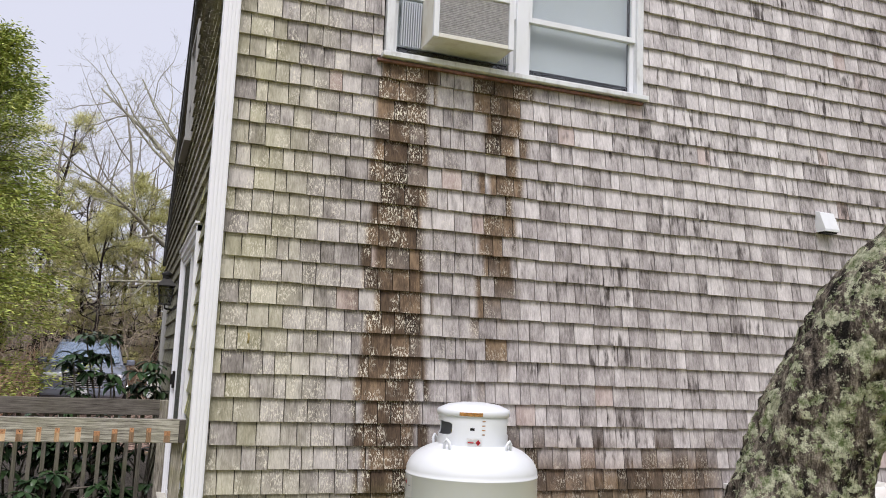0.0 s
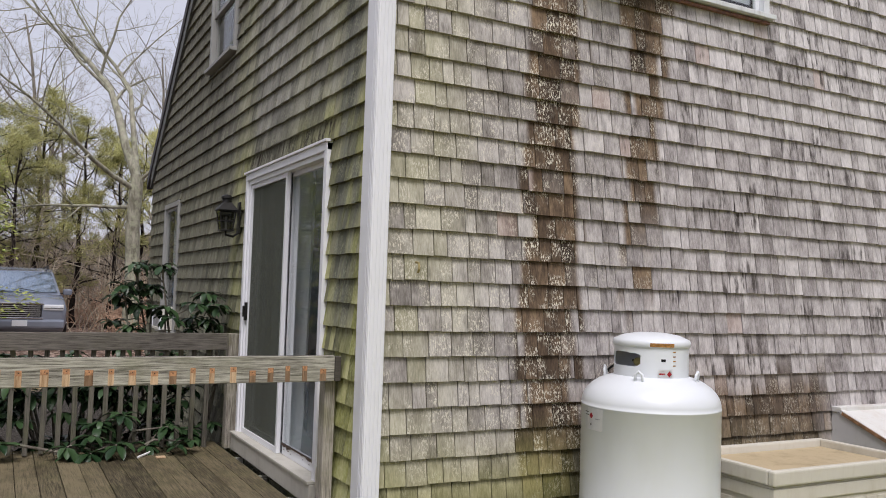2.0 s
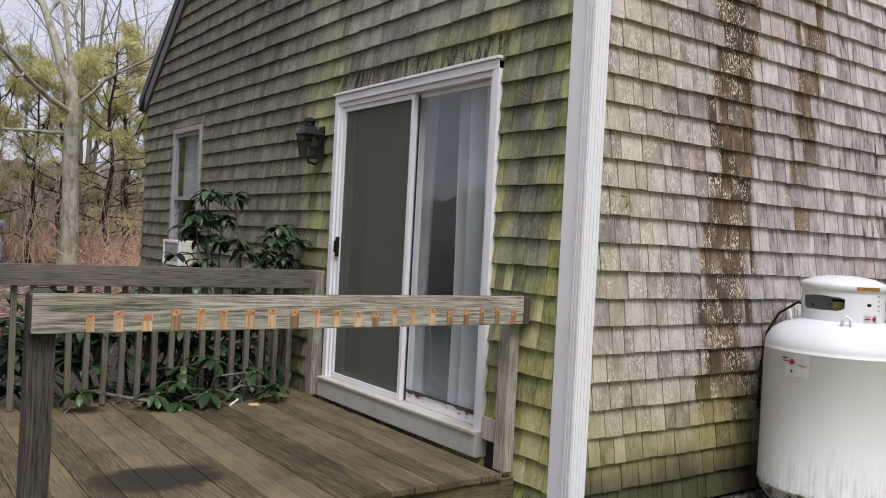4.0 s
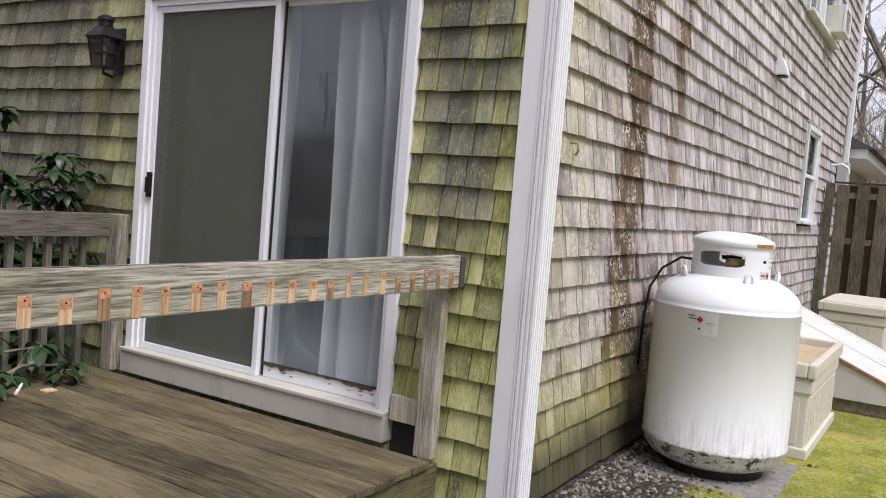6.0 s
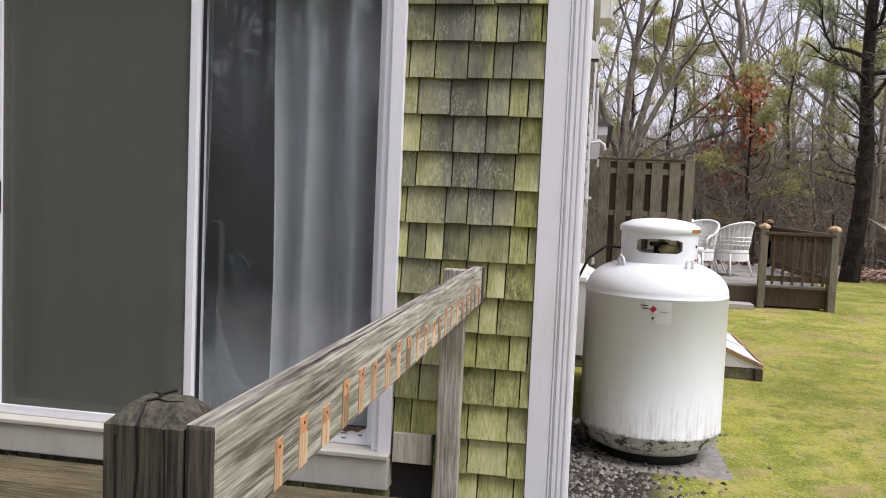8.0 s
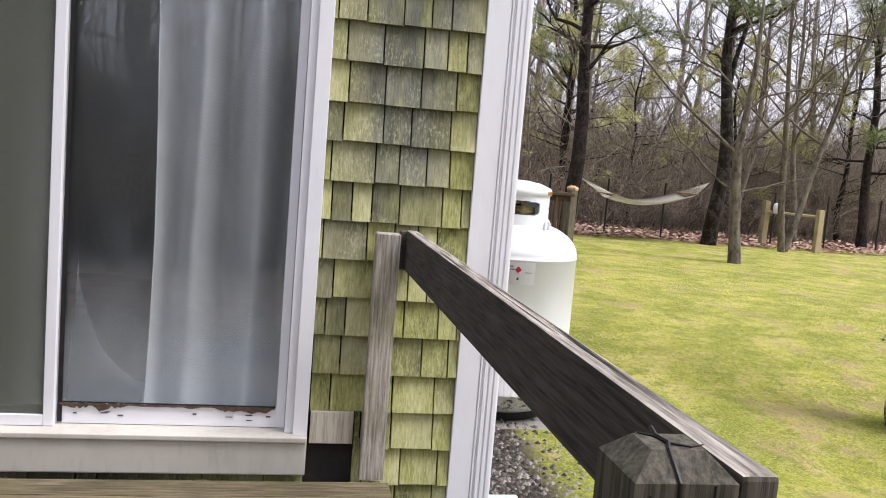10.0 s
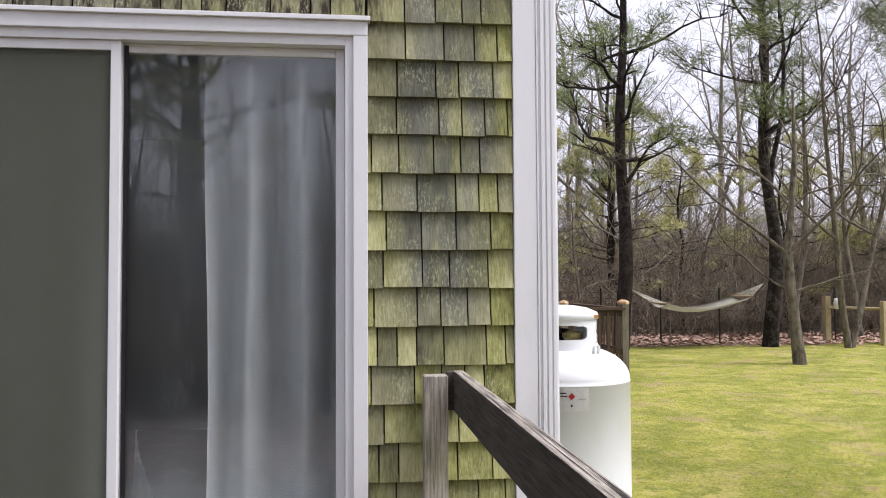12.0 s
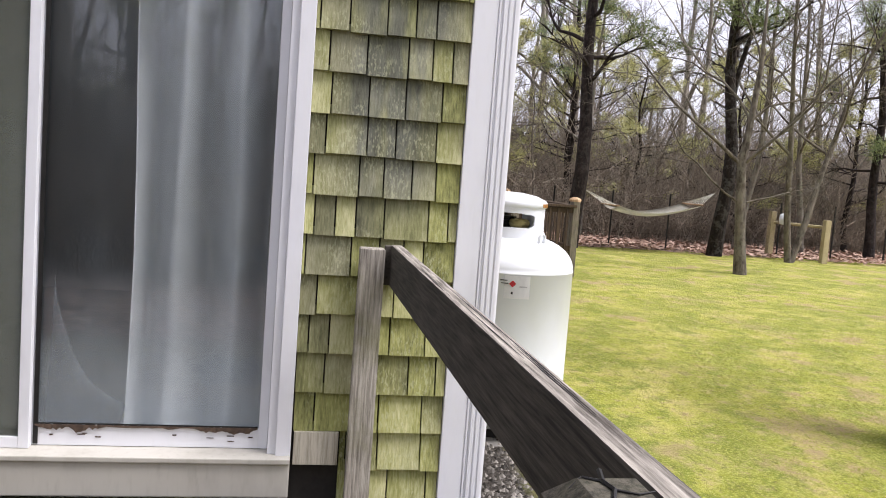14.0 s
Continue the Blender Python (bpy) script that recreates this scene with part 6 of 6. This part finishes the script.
rr = random.Random(3)
rhododendron(1, (-0.15, 8.55, 0), [(-0.25, 0.1, 1.68, 0.14, 3), (-0.05, 0.0, 1.72, 0.14, 3), (-0.35, 0.0, 1.55, 0.15, 3), (-0.1, 0.1, 1.55, 0.15, 4), (-0.22, 0.1, 1.38, 0.15, 3), (0.0, 0.0, 1.36, 0.15, 3), (-0.3, -0.05, 1.2, 0.14, 3)], "tall leggy rhododendron behind the deck rail")
rhododendron(2, (0.18, 8.5, 0), [(0.0, 0.0, 1.50, 0.14, 3), (0.08, 0.05, 1.36, 0.14, 3), (-0.1, 0.05, 1.28, 0.14, 3), (0.12, 0.1, 1.22, 0.14, 2)], "small rhododendron close to the house wall")
rhododendron(3, (-0.9, 8.55, 0.0), [(rr.uniform(-0.9, 1.1), rr.uniform(-0.26, 0.35), rr.uniform(0.25, 0.92), 0.16, 4) for _ in range(40)], "dark green rhododendron crowding behind the balusters")
rhododendron(4, (-2.3, 8.6, 0.0), [(rr.uniform(-0.8, 0.6), rr.uniform(-0.2, 0.4), rr.uniform(0.3, 0.95), 0.16, 4) for _ in range(20)], "dark rhododendron at the far end of the rail")
rhododendron(5, (-0.62, 8.02, 0.222), [(-0.30, -0.10, 0.10, 0.15, 2), (-0.12, -0.02, 0.16, 0.15, 2), (0.05, -0.12, 0.10, 0.16, 2), (0.10, 0.02, 0.30, 0.15, 2), (0.45, 0.02, 0.20, 0.15, 2), (0.60, -0.05, 0.09, 0.13, 2), (-0.75, 0.0, 0.12, 0.15, 2)], "low rhododendron shoots pushing through onto the deck")

# ---- hammock ----
ROPE = plain("cream_rope", (0.62, 0.60, 0.52), 0.9, 0, 0.2, 60)
ham = thing("hammock", "cream rope hammock slung between two pines", "hammock")
e0, e1 = V((15.32, -0.24, 1.32)), V((15.5, -3.47, 1.45))
b0, b1 = e0.lerp(e1, 0.2), e0.lerp(e1, 0.83)
b0.z, b1.z = 1.02, 1.16
for k in range(9):
    s = (k - 4) / 4
    for e, b in ((e0, b0), (e1, b1)):
        m = Mesh()
        m.tube([e, b + V((0.45 * s, 0, 0))], [0.006, 0.006], 3)
        ob = new("cord", m.make("cord", ROPE))
        ob.parent = ham
bm = bmesh.new()
rows_ = []
for i in range(25):
    s = i / 24
    c = b0.lerp(b1, s)
    c.z -= 0.20 * math.sin(math.pi * s) * (1 - 0.25 * s) + 0.0
    rows_.append([bm.verts.new(c + V((0.5 * q, 0, -0.10 * (1 - q * q)))) for q in (-1, -0.5, 0, 0.5, 1)])
for a, b in zip(rows_, rows_[1:]):
    for j in range(4):
        bm.faces.new((a[j], b[j], b[j + 1], a[j + 1]))
bmesh.ops.solidify(bm, geom=bm.faces[:], thickness=0.02)
part("bed", bm, ROPE, ham, smooth=True)
for b in (b0, b1):
    part("spreader_bar", tube([b + V((-0.52, 0, 0)), b + V((0.52, 0, 0))], 0.018, 8), MARK, ham)

# ---- posts and wire at the wood's edge ----
PALE = timber("pale_yellow_wood", 2, (0.20, 0.16, 0.09), (0.44, 0.37, 0.22))
gate = thing("garden_gate_posts", "two pale wooden posts with a cross rail", "posts")
part("post", box(16.30, 16.44, -5.60, -5.46, 0, 1.12, 0.01), PALE, gate)
part("post", box(15.0, 15.14, -6.22, -6.08, 0, 1.02, 0.01), PALE, gate)
part("rail", tube([(16.37, -5.53, 0.85), (15.07, -6.15, 0.85)], 0.035, 6), PALE, gate)
part("bundle", lathe([(0.0, -0.14), (0.08, -0.12), (0.10, 0.0), (0.08, 0.12), (0.0, 0.14)], 12), WHITE, gate, "pale rolled bundle", True).location = (16.1, -5.66, 0.95)
wire = thing("wire_fence", "thin dark wire fence on metal stakes", "fence")
stake_me = to_mesh("stake", box(-0.015, 0.015, -0.015, 0.015, 0, 1.35), BLACK)
for i in range(11):
    s = new("stake", stake_me)
    s.parent = wire
    s.location = (16.6 - 0.05 * i, 3.0 - 1.45 * i, 0)
for z in (0.35, 0.8, 1.25):
    part("wire", tube([(16.6, 3.0, z), (16.1, -11.5, z)], 0.003, 4), BLACK, wire)

# far house behind the trees
fh = thing("far_house", "grey clapboard house glimpsed through the trees", "house")
part("wall", box(38, 46, -33, -24, 0, 2.7), painted("grey_clapboard", (0.33, 0.34, 0.36)), fh)
sid = painted("clapboard", (0.40, 0.41, 0.43), (0.2, 0.2, 0.2))
for i in range(13):
    part("clapboard", box(37.96, 38.0, -33, -24, i * 0.2 + 0.02, i * 0.2 + 0.19), sid, fh)
for y in (-26.5, -30.0):
    w = part("window", box(37.93, 37.96, y - 0.5, y + 0.5, 1.2, 2.5), TRIM, fh)
    part("pane", box(37.92, 37.929, y - 0.42, y + 0.42, 1.28, 2.42), DARK, w)
bm = bmesh.new()
vs = [bm.verts.new(q) for x in (37.6, 46.4) for q in ((x, -33.4, 2.65), (x, -28.5, 4.3), (x, -23.6, 2.65))]
for f in ((0, 1, 2), (5, 4, 3), (0, 3, 4, 1), (1, 4, 5, 2), (2, 5, 3, 0)):
    bm.faces.new([vs[i] for i in f])
bmesh.ops.recalc_face_normals(bm, faces=bm.faces[:])
part("roof", bm, ROOF, fh)

# ---- parked car ----
CARP = plain("blue_grey_car_paint", (0.25, 0.275, 0.33), 0.2, 0.3, 0.06, 3)
CARGLASS = plain("car_glass", (0.66, 0.74, 0.82), 0.05, 0.9, 0.05, 2)
CHROME = plain("chrome", (0.7, 0.7, 0.72), 0.15, 1.0, 0.05)
LIGHTS = plain("headlight", (0.80, 0.81, 0.83), 0.12, 0.2, 0.05)
TYRE = plain("tyre_rubber", (0.02, 0.02, 0.02), 0.9)


def car(x, y, z, turn):
    """A sport utility vehicle; its nose points to -y."""
    th = thing("suv", "blue-grey parked sport utility vehicle facing the house", "car", (x, y, z), turn)

    def shell(rings):
        """Skin over cross rings of (y, half width, low z, high z, crown)."""
        bm = bmesh.new()
        cols = []
        for yy, hw, lo, hi, cr in rings:
            col = [(-hw * 0.93, lo), (-hw, lo + (hi - lo) * 0.3), (-hw, lo + (hi - lo) * 0.72), (-hw * 0.93, hi), (-hw * 0.5, hi + cr), (0, hi + cr * 1.25)]
            col += [(-u, w) for u, w in col[-2::-1]]
            cols.append([bm.verts.new((u, yy, w)) for u, w in col])
        for a, b in zip(cols, cols[1:]):
            for k in range(len(a)):
                q = (k + 1) % len(a)
                bm.faces.new((a[k], a[q], b[q], b[k]))
        bm.faces.new(cols[0])
        bm.faces.new(cols[-1][::-1])
        bmesh.ops.recalc_face_normals(bm, faces=bm.faces[:])
        return bm

    body = part("body", shell([(-2.40, 0.80, 0.40, 0.86, 0.02), (-2.34, 0.90, 0.34, 0.98, 0.03), (-2.1, 0.955, 0.30, 1.03, 0.045), (-1.2, 0.965, 0.28, 1.12, 0.05), (0.0, 0.965, 0.28, 1.14, 0.02), (1.8, 0.96, 0.28, 1.14, 0.02), (2.28, 0.92, 0.34, 1.10, 0.02), (2.40, 0.84, 0.42, 1.0, 0.02)]), CARP, th, smooth=True)
    bm = bmesh.new()
    base = [(-1.25, 0.86, 1.13), (-0.55, 0.70, 1.66), (0.2, 0.70, 1.745), (1.55, 0.68, 1.72), (2.2, 0.84, 1.13)]
    cols = [[bm.verts.new((u * hw, yy, zz + (0.02 if abs(u) < 0.6 else 0))) for u in (-1, -0.5, 0, 0.5, 1)] for yy, hw, zz in base]
    for a, b in zip(cols, cols[1:]):
        for k in range(4):
            bm.faces.new((a[k], a[k + 1], b[k + 1], b[k]))
    for k in (0, 4):
        bm.faces.new([c[k] for c in cols] if k == 4 else [c[k] for c in cols][::-1])
    bmesh.ops.recalc_face_normals(bm, faces=bm.faces[:])
    cabin = part("cabin", bm, CARP, th)

    def slab(name, pts, mat, par, t=0.012):
        bm = bmesh.new()
        f = bm.faces.new([bm.verts.new(q) for q in pts])
        bmesh.ops.solidify(bm, geom=[f], thickness=t)
        bmesh.ops.recalc_face_normals(bm, faces=bm.faces[:])
        return part(name, bm, mat, par)

    screen = slab("windscreen", [(-0.79, -1.225, 1.19), (0.79, -1.225, 1.19), (0.655, -0.60, 1.665), (-0.655, -0.60, 1.665)], CARGLASS, cabin, 0.02)
    for u in (-0.3, 0.4):
        part("wiper", tube([(u, -1.26, 1.195), (u - 0.45, -1.17, 1.27)], 0.009, 5), BLACK, screen)
    for s in (-1, 1):
        for ya, yb in ((-0.62, 0.30), (0.38, 1.15), (1.22, 1.72)):
            slab("side_window", [(s * 0.868, ya - (0.3 if ya < 0 else 0), 1.17), (s * 0.868, yb + (0.2 if yb > 1.5 else 0), 1.17), (s * 0.712, yb, 1.64), (s * 0.712, ya, 1.64)], CARGLASS, cabin, 0.03)
        lamp_ = part("headlight", box(s * 0.66 - 0.21, s * 0.66 + 0.21, -2.425, -2.30, 0.80, 0.93, 0.03), LIGHTS, body, "clear headlight")
        part("bezel", box(s * 0.66 - 0.20, s * 0.66 + 0.20, -2.432, -2.42, 0.845, 0.86), CHROME, lamp_)
        part("fog_lamp", box(s * 0.68 - 0.11, s * 0.68 + 0.11, -2.43, -2.36, 0.50, 0.58, 0.02), BLACK, body)
        mir = part("mirror", box(s * 1.03 - 0.10, s * 1.03 + 0.10, -0.98, -0.86, 1.13, 1.27, 0.035), CARP, cabin)
        part("mirror_stalk", box(min(s * 0.86, s * 0.95), max(s * 0.86, s * 0.95), -0.95, -0.89, 1.14, 1.18), BLACK, mir)
        part("roof_rail", tube([(s * 0.60, -0.3, 1.74), (s * 0.60, -0.2, 1.81), (s * 0.60, 1.4, 1.80), (s * 0.60, 1.5, 1.73)], 0.018, 6), BLACK, cabin)
        for yy in (-1.45, 1.42):
            w = part("wheel", tube([(s * 0.985, yy, 0.37), (s * 0.74, yy, 0.37)], 0.37, 24), TYRE, th)
            part("rim", tube([(s * 0.995, yy, 0.37), (s * 0.90, yy, 0.37)], 0.24, 16), CHROME, w)
    grille = part("grille", box(-0.43, 0.43, -2.435, -2.33, 0.64, 0.93, 0.03), BLACK, body)
    for i in range(6):
        part("grille_bar", box(-0.40, 0.40, -2.448, -2.434, 0.67 + i * 0.044, 0.682 + i * 0.044), ACGRILL, grille)
    part("grille_frame", box(-0.46, 0.46, -2.452, -2.40, 0.925, 0.965, 0.012), CHROME, grille)
    part("grille_frame", box(-0.46, 0.46, -2.452, -2.40, 0.605, 0.64, 0.012), CHROME, grille)
    part("badge", tube([(0, -2.46, 0.86), (0, -2.44, 0.86)], 0.055, 14), CHROME, grille)
    part("bumper", box(-0.90, 0.90, -2.46, -2.30, 0.40, 0.60, 0.05), CARP, body)
    part("licence_plate", box(-0.15, 0.15, -2.475, -2.461, 0.45, 0.58), WHITE, body)
    return th


car(-1.0, 23.95, 0.1, 0)

# ---- lawn detail ----
rnd = random.Random(8)
gm = Mesh()
UP = V((0, 0, 1))
for _ in range(190000):
    t = rnd.random() ** 1.6
    x, y = 0.3 + 15.0 * t - abs(rnd.gauss(0, 0.9)), rnd.uniform(-7.5, 5.1) * (0.40 + 0.60 * t) + 1.2 * (1 - t)
    if rnd.random() < t * 1.3 or x < 2.7 and y > 4.6 or 4.3 < x < 5.9 and y > 3.8 or 1.6 < x < 2.6 and y > 4.4:
        continue
    h = rnd.uniform(0.008, 0.021) * (1 + 0.4 * t)
    a = rnd.uniform(0, 6.28)
    o = V((x, y, -0.004))
    gm.blade(o, o + V((math.cos(a) * h * 1.5, math.sin(a) * h * 1.5, h * 0.8)), 0.0013 + 0.0016 * t, V((math.sin(a), -math.cos(a), 0.3)))
GRASS = leaf_material("grass_blades", (0.40, 0.44, 0.07), (0.70, 0.66, 0.24), 0.7)
tagged(new("grass", gm.make("grass", GRASS, False)), "short mossy yellow-green grass blades", "grass", kind="stuff")
lm = Mesh()
for _ in range(9000):
    x, y = 15.7 + abs(rnd.gauss(0, 2.6)), rnd.uniform(-14, 6)
    o = V((x, y, rnd.uniform(0.01, 0.05)))
    a = rnd.uniform(0, 6.28)
    lm.blade(o, o + V((math.cos(a) * 0.12, math.sin(a) * 0.12, rnd.uniform(-0.02, 0.05))), 0.045, V((rnd.gauss(0, 0.4), rnd.gauss(0, 0.4), 1)))
tagged(new("leaf_litter", lm.make("leaf_litter", leaf_material("fallen_leaves", (0.22, 0.125, 0.085), (0.55, 0.39, 0.30), 0.8), False)), "brown fallen oak leaves under the trees", "fallen leaves", kind="stuff")
# gravel and debris by the tank
gv = Mesh()
for _ in range(1500):
    x, y = rnd.uniform(0.62, 2.6), 5.34 - abs(rnd.gauss(0, 0.33))
    s = rnd.uniform(0.006, 0.02)
    b = len(gv.v)
    for i in range(4):
        a = i * math.pi / 2 + rnd.uniform(-0.4, 0.4)
        gv.v.append(V((x + s * math.cos(a), y + s * math.sin(a), 0.0)))
    gv.v.append(V((x + rnd.gauss(0, 0.002), y, s * 0.8)))
    for i in range(4):
        gv.f.append((b + i, b + (i + 1) % 4, b + 4))
tagged(new("gravel", gv.make("gravel", leaf_material("gravel_stones", (0.03, 0.027, 0.022), (0.26, 0.24, 0.21), 0.9), False)), "loose dark gravel along the wall", "gravel", kind="stuff")
solid("stick", tube([(4.6, 0.2, 0.02), (4.75, 0.05, 0.035), (4.95, -0.18, 0.02)], [0.012, 0.014, 0.008], 6), BARK, "short grey stick lying on the lawn", "stick")
solid("stick", tube([(-0.42, 7.86, 0.228), (-0.30, 8.0, 0.24)], 0.009, 6), STICKER, "white plastic stick lying on the deck", "stick")
solid("leaf_scrap", box(-0.29, -0.22, 7.80, 7.86, 0.2205, 0.232, 0.004), MARK, "dry scrap lying on the deck", "debris")
solid("board_scrap", box(0.44, 0.66, 5.10, 5.26, 0.004, 0.016, 0.002), plain("mint_board", (0.45, 0.62, 0.52), 0.8), "pale green board scrap by the wall", "board")

# ---- shingles, course by course ----
COURSE = 0.147


def shingle_mesh(w, h, side, material, cache={}):
    key = (round(w, 3), round(h, 3), side)
    if key not in cache:
        g = 0.0030
        f0, f1 = 0.033, 0.006
        k = f0 + (f1 - f0) * h / 0.175
        pts = [(g, 0, 0), (w - g, 0, 0), (w - g, -f0, 0), (g, -f0, 0), (g, 0, h), (w - g, 0, h), (w - g, -k, h), (g, -k, h)]
        if side == "b":
            pts = [(y, x, z) for x, y, z in pts]
        faces = [(0, 1, 2, 3), (7, 6, 5, 4), (3, 2, 6, 7), (1, 0, 4, 5), (0, 3, 7, 4), (2, 1, 5, 6)]
        if side == "b":
            faces = [f[::-1] for f in faces]
        me = bpy.data.meshes.new("shingle")
        me.from_pydata(pts, [], faces)
        me.materials.append(material)
        cache[key] = (me, pts, faces)
    return cache[key]


WIDTHS = (0.075, 0.09, 0.105, 0.12, 0.135, 0.15, 0.165)


def lay(side, wall, material, u0, u1, zfirst, ztop, openings, near, limit=None):
    """Lays courses of shingles on a wall; near() picks the ones that are objects of their own."""
    rnd = random.Random(5 if side == "a" else 9)
    verts, faces, count = [], [], 0
    z = zfirst
    while z < ztop:
        end = u1 if limit is None else min(u1, limit(z + COURSE))
        start = u0
        u = start - rnd.uniform(0, 0.1)
        cuts = sorted({v for o in openings if o[2] < z + COURSE - 0.004 and o[3] > z + 0.004 for v in o[:2]})
        while u < end - 0.004:
            w = rnd.choice(WIDTHS)
            a, b = max(u, start), min(u + w, end)
            u += w
            spans = [a] + [c for c in cuts if a + 0.001 < c < b - 0.001] + [b]
            for p, q in zip(spans, spans[1:]):
                if q - p < 0.012:
                    continue
                lo, hi = z, z + COURSE + 0.028
                for o in openings:
                    if o[0] - 0.002 < (p + q) / 2 < o[1] + 0.002 and o[2] < hi and o[3] > lo:
                        if o[3] < z + COURSE - 0.002 and o[2] <= lo:
                            lo = o[3]
                        elif o[2] > lo:
                            hi = o[2]
                        else:
                            lo = hi
                if hi - lo < 0.012:
                    continue
                dz = rnd.uniform(-0.0035, 0.0035) if lo == z else 0
                me, pts, fs = shingle_mesh(q - p, hi - lo, side, material)
                out = rnd.uniform(0, 0.004)
                if side == "a":
                    at = (p, YA + 0.021 - out, lo + dz)
                else:
                    at = (XB + 0.019 - out, p, lo + dz)
                if count < 300 and near((p + q) / 2, lo):
                    ob = new("shingle", me)
                    ob.parent = wall
                    ob.location = at
                    count += 1
                else:
                    k = len(verts)
                    verts += [(x + at[0], y + at[1], h + at[2]) for x, y, h in pts]
                    faces += [tuple(i + k for i in f) for f in fs]
        z += COURSE
    me = bpy.data.meshes.new("shingles")
    me.from_pydata(verts, [], faces)
    me.materials.append(material)
    ob = tagged(new("shingles", me), kind="stuff")
    ob.parent = wall


tan = part("shingle", box(0.366, 0.384, 5.866, 6.03, 0.337, 0.462, 0.002), timber("tan_shingle", 2, (0.26, 0.23, 0.17), (0.56, 0.52, 0.42)), wall_b, "bleached tan shingle beside the sill")
OPEN_A = [(1.46, 3.57, 3.68, 5.02), (7.38, 8.42, 1.44, 2.64), (6.5, 8.7, 3.68, 5.02)]
OPEN_B = [(5.862, 6.032, 0.0, 0.335), (6.042, 8.018, 0.225, 2.527), (8.66, 9.76, 3.72, 5.08), (11.05, 12.0, 0.97, 2.57)]
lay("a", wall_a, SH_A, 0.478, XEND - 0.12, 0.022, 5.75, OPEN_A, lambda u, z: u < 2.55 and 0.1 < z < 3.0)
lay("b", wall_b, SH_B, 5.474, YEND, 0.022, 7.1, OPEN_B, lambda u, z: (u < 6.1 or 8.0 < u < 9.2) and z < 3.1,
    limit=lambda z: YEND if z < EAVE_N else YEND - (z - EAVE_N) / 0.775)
